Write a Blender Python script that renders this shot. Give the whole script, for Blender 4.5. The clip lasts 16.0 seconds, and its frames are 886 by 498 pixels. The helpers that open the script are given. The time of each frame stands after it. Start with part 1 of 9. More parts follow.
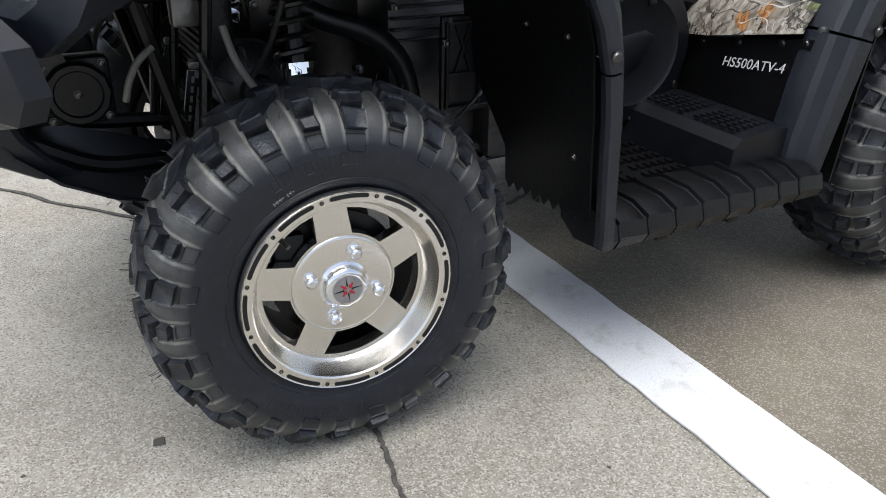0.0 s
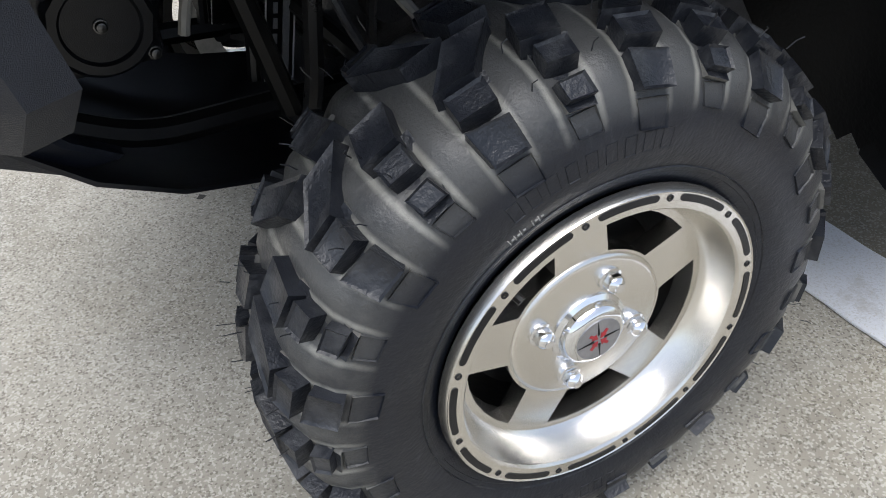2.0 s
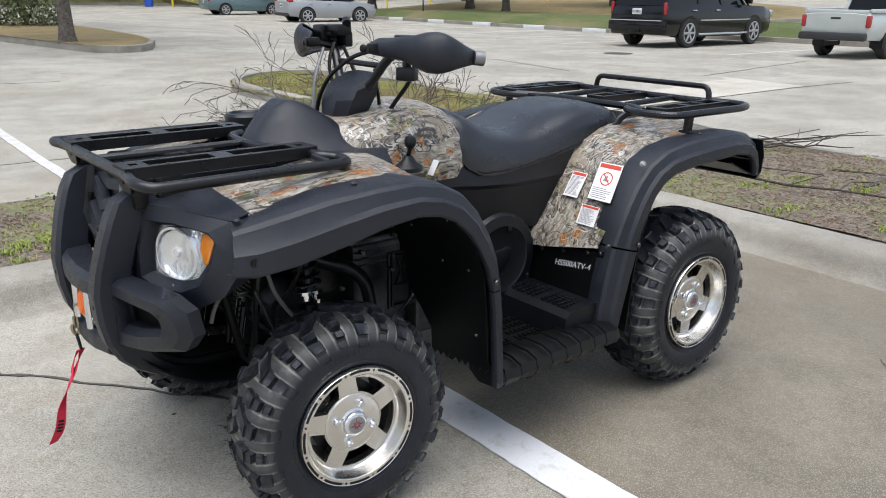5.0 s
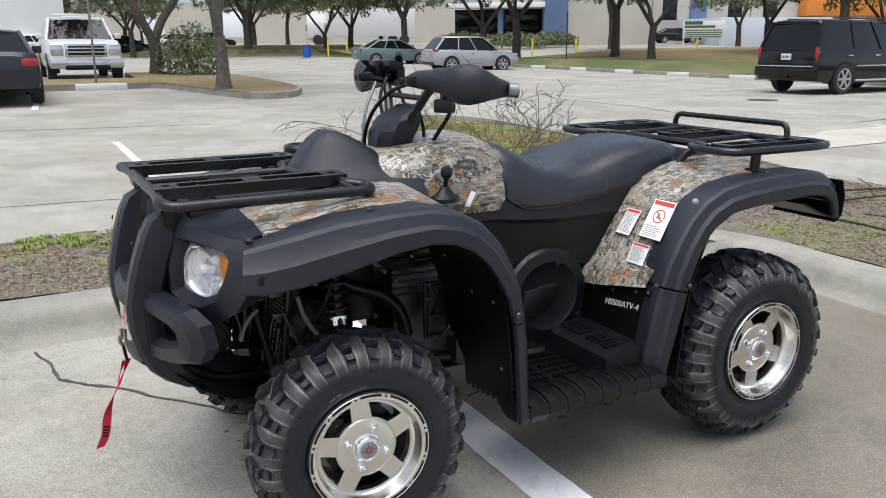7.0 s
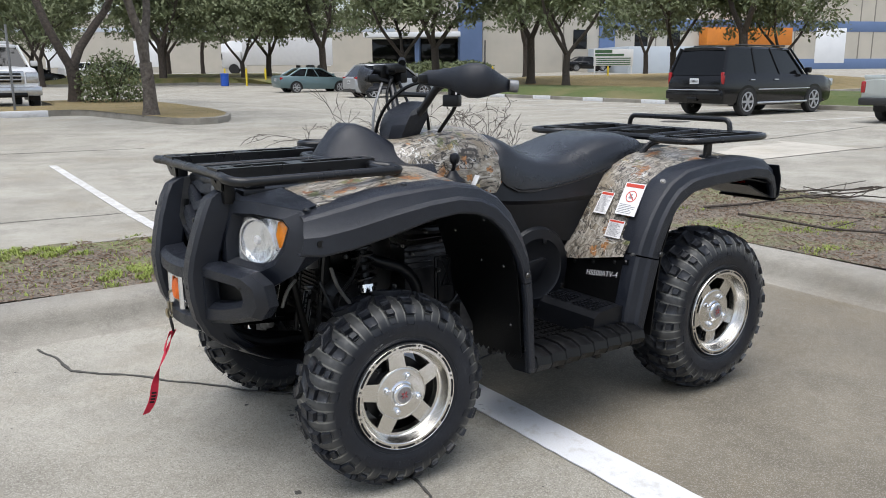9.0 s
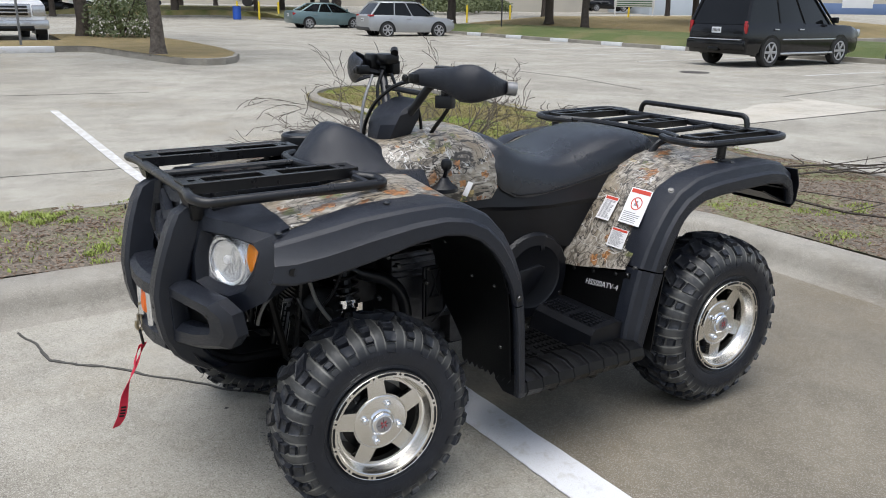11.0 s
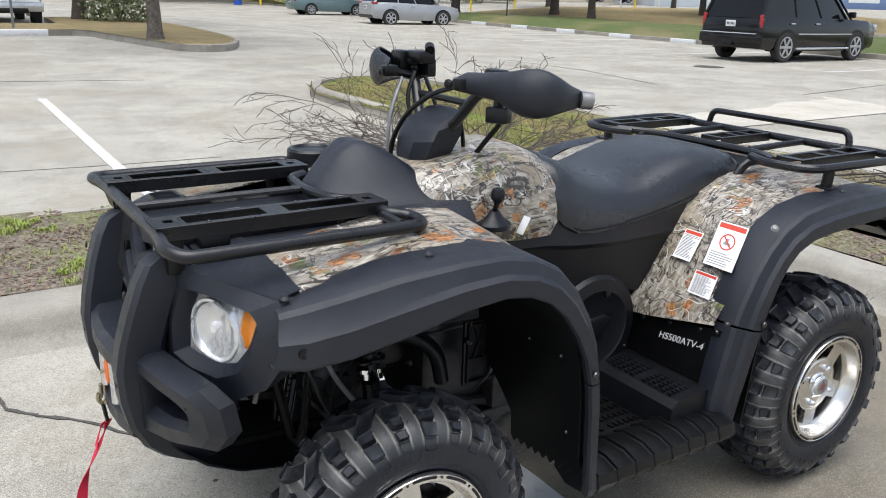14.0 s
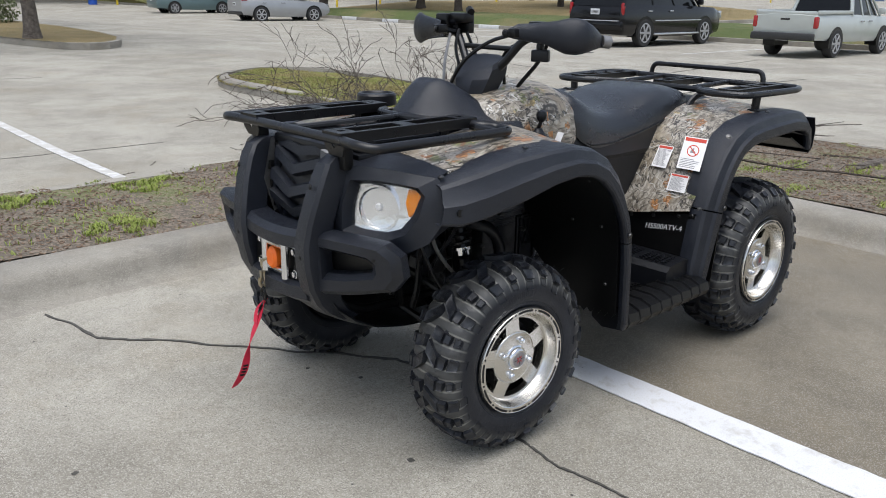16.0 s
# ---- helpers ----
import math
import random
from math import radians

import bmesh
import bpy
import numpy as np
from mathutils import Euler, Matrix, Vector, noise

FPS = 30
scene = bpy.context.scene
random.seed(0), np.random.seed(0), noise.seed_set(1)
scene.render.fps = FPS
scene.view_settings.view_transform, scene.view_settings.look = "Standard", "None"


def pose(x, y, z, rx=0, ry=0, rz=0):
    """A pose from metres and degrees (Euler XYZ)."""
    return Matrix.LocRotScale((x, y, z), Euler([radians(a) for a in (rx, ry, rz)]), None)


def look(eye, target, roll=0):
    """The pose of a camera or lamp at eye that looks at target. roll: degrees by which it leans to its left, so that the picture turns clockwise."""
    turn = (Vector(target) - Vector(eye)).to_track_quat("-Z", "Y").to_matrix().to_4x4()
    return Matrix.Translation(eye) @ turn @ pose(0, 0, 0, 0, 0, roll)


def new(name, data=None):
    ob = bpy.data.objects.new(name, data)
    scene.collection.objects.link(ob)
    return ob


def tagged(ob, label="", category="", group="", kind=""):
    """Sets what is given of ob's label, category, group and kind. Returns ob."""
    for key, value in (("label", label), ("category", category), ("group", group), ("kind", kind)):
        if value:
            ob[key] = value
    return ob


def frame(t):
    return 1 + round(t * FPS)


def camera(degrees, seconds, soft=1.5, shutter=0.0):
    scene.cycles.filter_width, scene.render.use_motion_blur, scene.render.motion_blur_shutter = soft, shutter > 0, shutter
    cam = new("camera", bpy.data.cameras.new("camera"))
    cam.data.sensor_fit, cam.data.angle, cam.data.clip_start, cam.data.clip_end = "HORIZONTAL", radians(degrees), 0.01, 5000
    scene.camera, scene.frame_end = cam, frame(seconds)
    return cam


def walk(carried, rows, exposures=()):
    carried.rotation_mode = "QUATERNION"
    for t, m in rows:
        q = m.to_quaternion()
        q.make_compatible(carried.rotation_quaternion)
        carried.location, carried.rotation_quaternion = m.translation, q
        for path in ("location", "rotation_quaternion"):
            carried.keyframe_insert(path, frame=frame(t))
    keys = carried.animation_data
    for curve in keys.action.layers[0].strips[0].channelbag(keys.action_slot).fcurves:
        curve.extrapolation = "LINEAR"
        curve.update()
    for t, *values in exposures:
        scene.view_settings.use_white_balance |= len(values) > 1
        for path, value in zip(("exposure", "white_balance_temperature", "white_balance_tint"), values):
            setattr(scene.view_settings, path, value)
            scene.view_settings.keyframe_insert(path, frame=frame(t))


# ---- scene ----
cam = camera(57.2, 16.0, soft=0.95)
PATH = [
    (0, (-0.403, -1.04, 0.936), (0.453, 0.529, 0.04), 0.8),
    (0.5, (-0.269, -0.772, 0.757), (0.521, 0.802, -0.19), 1.2),
    (1, (-0.156, -0.556, 0.669), (0.49, 1.014, -0.39), 1.3),
    (1.5, (-0.257, -0.559, 0.768), (0.272, 0.945, -0.44), -0.4),
    (2, (-0.384, -0.408, 0.865), (0.352, 0.962, -0.393), -3.2),
    (2.5, (-0.483, -0.482, 0.924), (0.369, 0.818, -0.334), -0.8),
    (3, (-0.702, -0.865, 1.184), (0.157, 0.479, -0.023), -1.4),
    (3.5, (-0.922, -1.209, 1.377), (0.099, 0.267, 0.494), 0.2),
    (4, (-1.059, -1.448, 1.45), (0.013, 0.098, 0.772), 0.9),
    (4.5, (-1.104, -1.615, 1.458), (0.07, -0.137, 0.797), 1.2),
    (4.7, (-1.089, -1.638, 1.442), (0.118, -0.174, 0.811), 0.7),
    (6.8, (-0.696, -1.725, 1.375), (0.23, -0.024, 0.876), 0.2),
    (7, (-0.771, -1.844, 1.372), (0.15, -0.138, 0.88), -0.2),
    (7.5, (-0.916, -2.084, 1.36), (0.049, -0.397, 0.888), -0.2),
    (8, (-1.03, -2.248, 1.352), (0.057, -0.632, 0.895), -0.2),
    (8.5, (-1.201, -2.164, 1.342), (-0.107, -0.547, 0.909), -0.6),
    (8.7, (-1.233, -2.101, 1.286), (-0.133, -0.485, 0.865), -0.5),
    (10.8, (-1.057, -1.864, 1.375), (0.0, -0.259, 0.821), 1.1),
    (11, (-1.034, -1.866, 1.481), (0.019, -0.265, 0.909), 0.9),
    (11.5, (-1.007, -1.793, 1.647), (0.015, -0.222, 0.949), 0.8),
    (12, (-0.966, -1.54, 1.735), (0.048, 0.015, 0.989), 0.3),
    (12.5, (-0.813, -1.313, 1.726), (0.271, 0.181, 0.955), 0.4),
    (13, (-0.589, -1.173, 1.68), (0.46, 0.324, 0.867), 0.3),
    (13.5, (-0.617, -1.191, 1.55), (0.39, 0.34, 0.749), 1.4),
    (14, (-0.822, -1.3, 1.471), (0.231, 0.292, 0.874), 1.8),
    (14.5, (-1.022, -1.444, 1.387), (0.135, 0.083, 0.812), 2.1),
    (15, (-1.207, -1.612, 1.359), (0.112, -0.243, 0.739), 3.2),
    (15.5, (-1.502, -1.622, 1.364), (-0.17, -0.257, 0.763), 1.4),
    (16, (-1.737, -1.518, 1.381), (-0.44, -0.118, 0.783), 0.9),
]
walk(cam, [(t, look(eye, target, roll)) for t, eye, target, roll in PATH], exposures=[(0, 1.26), (1, 1.25), (2, 1.38), (2.5, 1.53), (3, 1.28), (3.5, 1.29), (4.5, 1.19), (7, 1.2), (7.5, 1.14), (8.7, 1.08), (11, 1.06), (12.5, 1.22), (13.5, 1.34), (14.5, 1.26), (15, 1.12), (16, 0.95)])

# ---- world and sun: bright, even overcast ----
world = bpy.data.worlds.new("overcast_sky")
scene.world = world
world.use_nodes = True
wn, wl = world.node_tree.nodes, world.node_tree.links
sky = wn.new("ShaderNodeTexSky")
sky.sky_type, sky.sun_disc = "NISHITA", False
sky.sun_elevation, sky.sun_rotation = radians(75), radians(-129)
sky.air_density, sky.dust_density, sky.ozone_density = 1.0, 2.0, 1.0
grey = wn.new("ShaderNodeHueSaturation")
grey.inputs["Saturation"].default_value = 0.62
wl.new(sky.outputs[0], grey.inputs["Color"])
wl.new(grey.outputs[0], wn["Background"].inputs["Color"])
wn["Background"].inputs["Strength"].default_value = 0.095
sun = new("sun", bpy.data.lights.new("sun", "SUN"))
sun.data.energy, sun.data.angle, sun.data.color = 1.5, radians(60), (0.985, 0.99, 1.0)
sun.matrix_world = look((-2.5, -2.0, 12), (0, 0, 0))
scene.view_settings.exposure = 0.6


# ---- materials ----
def nodes_of(name, rough=0.5, metal=0.0):
    m = bpy.data.materials.new(name)
    m.use_nodes = True
    nt = m.node_tree
    b = nt.nodes["Principled BSDF"]
    b.inputs["Roughness"].default_value, b.inputs["Metallic"].default_value = rough, metal
    return m, nt, b


def tex_co(nt, scale=(1, 1, 1), rot=(0, 0, 0), warp=0.0, wscale=5.0):
    """Object coordinates, turned, stretched, and bent by a noise."""
    co = nt.nodes.new("ShaderNodeTexCoord")
    out = co.outputs["Object"]
    if warp:
        n = nt.nodes.new("ShaderNodeTexNoise")
        n.inputs["Scale"].default_value = wscale
        nt.links.new(out, n.inputs["Vector"])
        v = nt.nodes.new("ShaderNodeVectorMath")
        v.operation = "MULTIPLY_ADD"
        nt.links.new(n.outputs["Color"], v.inputs[0])
        v.inputs[1].default_value = (warp,) * 3
        nt.links.new(out, v.inputs[2])
        out = v.outputs[0]
    mp = nt.nodes.new("ShaderNodeMapping")
    mp.inputs["Scale"].default_value = scale
    mp.inputs["Rotation"].default_value = rot
    nt.links.new(out, mp.inputs["Vector"])
    return mp.outputs[0]


def noise_of(nt, scale, detail=4.0, rough=0.6, vec=None, lo=0.3, hi=0.7):
    n = nt.nodes.new("ShaderNodeTexNoise")
    n.inputs["Scale"].default_value, n.inputs["Detail"].default_value, n.inputs["Roughness"].default_value = scale, detail, rough
    nt.links.new(vec if vec else tex_co(nt), n.inputs["Vector"])
    r = nt.nodes.new("ShaderNodeMapRange")
    r.inputs["From Min"].default_value, r.inputs["From Max"].default_value = lo, hi
    nt.links.new(n.outputs["Fac"], r.inputs["Value"])
    return r.outputs["Result"]


def voro(nt, scale, vec=None, feature="F1", lo=0.0, hi=0.5, invert=False):
    n = nt.nodes.new("ShaderNodeTexVoronoi")
    n.feature = feature
    n.inputs["Scale"].default_value = scale
    nt.links.new(vec if vec else tex_co(nt), n.inputs["Vector"])
    r = nt.nodes.new("ShaderNodeMapRange")
    r.inputs["From Min"].default_value, r.inputs["From Max"].default_value = lo, hi
    if invert:
        r.inputs["To Min"].default_value, r.inputs["To Max"].default_value = 1.0, 0.0
    nt.links.new(n.outputs["Distance"], r.inputs["Value"])
    return r.outputs["Result"], n.outputs.get("Color")


def mixc(nt, fac, a, b):
    """Mix of two colours, each a tuple or a socket."""
    m = nt.nodes.new("ShaderNodeMix")
    m.data_type = "RGBA"
    if isinstance(fac, float):
        m.inputs["Factor"].default_value = fac
    else:
        nt.links.new(fac, m.inputs["Factor"])
    for sock, v in ((m.inputs[6], a), (m.inputs[7], b)):
        if isinstance(v, tuple):
            sock.default_value = (*v, 1)
        else:
            nt.links.new(v, sock)
    return m.outputs[2]


def math_of(nt, op, a, b):
    m = nt.nodes.new("ShaderNodeMath")
    m.operation = op
    for sock, v in zip(m.inputs, (a, b)):
        if isinstance(v, (int, float)):
            sock.default_value = v
        else:
            nt.links.new(v, sock)
    return m.outputs[0]


def bump_of(nt, b, height, strength, dist=0.002):
    n = nt.nodes.new("ShaderNodeBump")
    n.inputs["Strength"].default_value, n.inputs["Distance"].default_value = strength, dist
    nt.links.new(height, n.inputs["Height"])
    nt.links.new(n.outputs[0], b.inputs["Normal"])


def simple(name, c1, c2=None, scale=30.0, rough=0.5, metal=0.0, bump=0.0, bscale=400.0, bdist=0.001, rvar=0.1, c3=None, s3=3.0, coat=0.0, spec=0.5):
    """Two colours by a grain, a third by broad stains, and a fine relief."""
    m, nt, b = nodes_of(name, rough, metal)
    b.inputs["Specular IOR Level"].default_value = spec
    col = mixc(nt, noise_of(nt, scale), c1, c2 or tuple(v * 0.8 for v in c1))
    if c3:
        col = mixc(nt, noise_of(nt, s3, lo=0.5, hi=0.75), col, c3)
    nt.links.new(col, b.inputs["Base Color"])
    if rvar:
        r = math_of(nt, "MULTIPLY_ADD", noise_of(nt, scale * 0.4), rvar)
        r.node.inputs[2].default_value = rough - rvar / 2
        nt.links.new(r, b.inputs["Roughness"])
    if bump:
        bump_of(nt, b, noise_of(nt, bscale, 2.0), bump, bdist)
    if coat:
        b.inputs["Coat Weight"].default_value, b.inputs["Coat Roughness"].default_value = coat, 0.05
    return m


def concrete_mat(name, c1, c2, spk=1.0):
    """Broom-finished concrete: broad weathering, rusty and grey blotches, tyre dirt, and fine sand and gravel grains."""
    m, nt, b = nodes_of(name, 0.9)
    col = mixc(nt, noise_of(nt, 0.55, 6.0, 0.65, lo=0.40, hi=0.60), c1, c2)
    col = mixc(nt, math_of(nt, "MULTIPLY", noise_of(nt, 2.2, 6.0, 0.72, lo=0.48, hi=0.75), 0.6), col, tuple(v * 0.72 for v in c2))
    warm = noise_of(nt, 1.1, 5.0, 0.7, tex_co(nt, (1, 1, 1), (0, 0, 1.0), 0.4, 1.5), 0.52, 0.72)
    col = mixc(nt, math_of(nt, "MULTIPLY", warm, 0.45), col, (c2[0] * 1.0, c2[1] * 0.88, c2[2] * 0.68))
    mottle = noise_of(nt, 16.0, 5.0, 0.75, lo=0.42, hi=0.70)
    col = mixc(nt, math_of(nt, "MULTIPLY", mottle, 0.30), col, tuple(v * 0.66 for v in c2))
    spots = noise_of(nt, 5.5, 3.0, 0.6, lo=0.66, hi=0.74)
    col = mixc(nt, math_of(nt, "MULTIPLY", spots, 0.35), col, tuple(v * 0.45 for v in c2))
    f, vc = voro(nt, 330.0)
    hue = nt.nodes.new("ShaderNodeSeparateColor")
    nt.links.new(vc, hue.inputs[0])
    light = math_of(nt, "MULTIPLY", math_of(nt, "GREATER_THAN", hue.outputs[0], 0.74), 0.40 * spk)
    dark = math_of(nt, "MULTIPLY", math_of(nt, "GREATER_THAN", hue.outputs[1], 0.85), 0.62 * spk)
    col = mixc(nt, light, col, (0.60, 0.575, 0.52))
    col = mixc(nt, dark, col, (0.10, 0.088, 0.072))
    col = mixc(nt, math_of(nt, "MULTIPLY", noise_of(nt, 800.0, 2.0, lo=0.45, hi=0.8), 0.35 * spk), col, (0.2, 0.18, 0.15))
    nt.links.new(col, b.inputs["Base Color"])
    bump_of(nt, b, math_of(nt, "ADD", noise_of(nt, 300.0, 3.0), hue.outputs[0]), 0.35, 0.001)
    return m


CONCRETE = concrete_mat("weathered_concrete", (0.380, 0.360, 0.305), (0.258, 0.240, 0.197))
KERB_CONCRETE = concrete_mat("kerb_concrete", (0.33, 0.308, 0.262), (0.205, 0.19, 0.162), 0.6)
PALE_SLAB = concrete_mat("pale_concrete", (0.50, 0.465, 0.40), (0.42, 0.39, 0.33), 0.5)
STAINED = concrete_mat("traffic_stained_concrete", (0.212, 0.186, 0.140), (0.150, 0.130, 0.096), 0.55)


def paint_mat(name, cut):
    m, nt, b = nodes_of(name, 0.75)
    worn = math_of(nt, "MULTIPLY", noise_of(nt, 9.0, 6.0, 0.75, lo=cut - 0.03, hi=cut + 0.12), 0.8)
    col = mixc(nt, worn, (0.66, 0.67, 0.69), (0.44, 0.42, 0.38))
    col = mixc(nt, math_of(nt, "MULTIPLY", noise_of(nt, 260.0, 2.0, lo=0.52, hi=0.66), 0.55), col, (0.5, 0.47, 0.42))
    nt.links.new(col, b.inputs["Base Color"])
    bump_of(nt, b, noise_of(nt, 220.0, 3.0), 0.5, 0.0015)
    return m


PAINT = paint_mat("worn_white_road_paint", 0.56)
PAINT_OLD = paint_mat("faded_white_road_paint", 0.41)
CRACK = simple("crack_filler", (0.035, 0.033, 0.03), (0.09, 0.085, 0.075), 60, 0.9)
PLASTIC = simple("black_textured_plastic", (0.0056, 0.0074, 0.0125), (0.0084, 0.0106, 0.0172), 60, 0.37, spec=0.50, bump=0.5, bscale=1100.0, bdist=0.0007, c3=(0.0130, 0.0155, 0.0220), s3=5.0, rvar=0.16)
PLASTIC_SOFT = simple("black_moulded_plastic", (0.0030, 0.0035, 0.0050), (0.0056, 0.0064, 0.0088), 25, 0.36, spec=0.38, bump=0.2, bscale=900.0, bdist=0.0006)
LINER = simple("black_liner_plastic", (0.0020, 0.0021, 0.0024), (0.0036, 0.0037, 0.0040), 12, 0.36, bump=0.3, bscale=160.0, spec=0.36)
POWDER = simple("black_powder_coat", (0.0035, 0.0037, 0.0045), (0.006, 0.006, 0.007), 40, 0.30, bump=0.25, bscale=1800.0, bdist=0.0004)
VINYL = simple("black_seat_vinyl", (0.0035, 0.0042, 0.0062), (0.0052, 0.006, 0.0085), 12, 0.25, spec=0.75, bump=0.40, bscale=1000.0, bdist=0.0006)
STEEL_DARK = simple("dark_frame_steel", (0.004, 0.004, 0.0044), (0.007, 0.007, 0.007), 18, 0.4, 0.1, spec=0.35, bump=0.1)
CAST = simple("dark_cast_alloy", (0.060, 0.060, 0.062), (0.030, 0.030, 0.032), 35, 0.36, 0.5, bump=0.4, bscale=250.0)
CAST_LIGHT = simple("grey_cast_alloy", (0.30, 0.30, 0.30), (0.2, 0.2, 0.2), 35, 0.45, 0.8, bump=0.3, bscale=250.0)
BOWL = simple("lamp_reflector", (0.88, 0.89, 0.9), (0.8, 0.81, 0.82), 60, 0.20, 0.85, rvar=0.1, bump=0.25, bscale=40.0, bdist=0.004)
ALLOY_HOSE = simple("pale_hose", (0.22, 0.21, 0.19), (0.16, 0.155, 0.14), 60, 0.5)
CHROME = simple("chrome", (0.82, 0.83, 0.85), (0.75, 0.76, 0.78), 20, 0.07, 1.0, rvar=0.04)
ZINC = simple("zinc_bolt", (0.13, 0.13, 0.13), (0.08, 0.08, 0.08), 200, 0.35, 1.0)
GLASS_SHADED = simple("dark_window_glass", (0.004, 0.0045, 0.005), (0.006, 0.0065, 0.007), 2, 0.06, 0.0, rvar=0.02, spec=0.32)
RED_STRAP = simple("red_webbing", (0.66, 0.020, 0.060), (0.55, 0.015, 0.045), 300, 0.75, bump=0.6, bscale=900.0)
ORANGE = simple("orange_rubber", (0.85, 0.16, 0.012), (0.75, 0.13, 0.01), 30, 0.45)
AMBER = simple("amber_lens", (0.75, 0.24, 0.015), (0.6, 0.18, 0.01), 150, 0.12, coat=0.5)
STICKER = simple("white_sticker", (0.78, 0.77, 0.76), (0.72, 0.71, 0.7), 50, 0.4)
STICKER_RED = simple("red_sticker_print", (0.55, 0.06, 0.03), (0.5, 0.05, 0.03), 50, 0.4)
STICKER_INK = simple("grey_sticker_print", (0.16, 0.16, 0.17), (0.3, 0.3, 0.3), 900, 0.45)
LETTER = simple("silver_lettering", (0.66, 0.66, 0.66), (0.6, 0.6, 0.6), 80, 0.4)
CHALK = simple("white_tyre_crayon", (0.42, 0.42, 0.41), (0.16, 0.16, 0.16), 700, 0.8)


def rim_mat():
    """Turned aluminium: fine rings of tool marks round the wheel's axis."""
    m, nt, b = nodes_of("machined_aluminium", 0.26, 1.0)
    co = nt.nodes.new("ShaderNodeTexCoord")
    sep = nt.nodes.new("ShaderNodeSeparateXYZ")
    nt.links.new(co.outputs["Object"], sep.inputs[0])
    r = math_of(nt, "SQRT", math_of(nt, "ADD", math_of(nt, "MULTIPLY", sep.outputs[0], sep.outputs[0]), math_of(nt, "MULTIPLY", sep.outputs[2], sep.outputs[2])), 0)
    n = nt.nodes.new("ShaderNodeTexNoise")
    n.noise_dimensions = "1D"
    n.inputs["Scale"].default_value = 2600.0
    nt.links.new(r, n.inputs["W"])
    col = mixc(nt, n.outputs["Fac"], (0.80, 0.78, 0.74), (0.66, 0.64, 0.60))
    nt.links.new(col, b.inputs["Base Color"])
    b.inputs["Anisotropic"].default_value = 0.4
    bump_of(nt, b, n.outputs["Fac"], 0.12, 0.0003)
    return m


RIM = rim_mat()


def tyre_mat():
    """Rubber with a dry brown dust on the tread's base and broad grey rubbed patches."""
    m, nt, b = nodes_of("tyre_rubber", 0.43)
    b.inputs["Specular IOR Level"].default_value = 0.44
    co = nt.nodes.new("ShaderNodeTexCoord")
    sep = nt.nodes.new("ShaderNodeSeparateXYZ")
    nt.links.new(co.outputs["Object"], sep.inputs[0])
    r = math_of(nt, "SQRT", math_of(nt, "ADD", math_of(nt, "MULTIPLY", sep.outputs[0], sep.outputs[0]), math_of(nt, "MULTIPLY", sep.outputs[2], sep.outputs[2])), 0)
    col = mixc(nt, noise_of(nt, 7.0), (0.0052, 0.0068, 0.0115), (0.0085, 0.0108, 0.0170))
    col = mixc(nt, math_of(nt, "MULTIPLY", noise_of(nt, 14.0, 5.0, 0.7, lo=0.5, hi=0.75), 0.3), col, (0.030, 0.034, 0.042))
    up = nt.nodes.new("ShaderNodeMapRange")
    up.inputs["From Min"].default_value, up.inputs["From Max"].default_value = 0.238, 0.266
    nt.links.new(r, up.inputs["Value"])
    down = nt.nodes.new("ShaderNodeMapRange")
    down.inputs["From Min"].default_value, down.inputs["From Max"].default_value = 0.299, 0.304
    down.inputs["To Min"].default_value, down.inputs["To Max"].default_value = 1.0, 0.0
    nt.links.new(r, down.inputs["Value"])
    turn = math_of(nt, "MULTIPLY", math_of(nt, "ARCTAN2", sep.outputs[2], sep.outputs[0]), 26.0)
    band = nt.nodes.new("ShaderNodeMapRange")
    band.inputs["From Min"].default_value, band.inputs["From Max"].default_value = 0.50, 0.10
    away = math_of(nt, "COSINE", math_of(nt, "SUBTRACT", turn, 4.27), 0)
    nt.links.new(math_of(nt, "ABSOLUTE", math_of(nt, "SUBTRACT", away, 0.15), 0), band.inputs["Value"])
    dust = math_of(nt, "MULTIPLY", math_of(nt, "MULTIPLY", up.outputs[0], down.outputs[0]), noise_of(nt, 13.0, 5.0, 0.7, lo=0.22, hi=0.48))
    dust = math_of(nt, "MULTIPLY", dust, math_of(nt, "MAXIMUM", band.outputs[0], 0.26))
    col = mixc(nt, math_of(nt, "MULTIPLY", dust, 0.92), col, (0.24, 0.235, 0.21))
    scuff = noise_of(nt, 55.0, 6.0, 0.8, tex_co(nt, (1, 1, 0.35), (0.5, 0.3, 0.8), 0.02, 20.0), 0.60, 0.74)
    col = mixc(nt, math_of(nt, "MULTIPLY", scuff, 0.5), col, (0.085, 0.088, 0.095))
    nt.links.new(col, b.inputs["Base Color"])
    rough = math_of(nt, "MULTIPLY_ADD", noise_of(nt, 9.0, 5.0, 0.7), 0.22)
    rough.node.inputs[2].default_value = 0.32
    nt.links.new(rough, b.inputs["Roughness"])
    bump_of(nt, b, math_of(nt, "ADD", noise_of(nt, 300.0, 3.0), math_of(nt, "MULTIPLY", noise_of(nt, 38.0, 4.0, 0.7), 2.0)), 0.35, 0.0009)
    return m


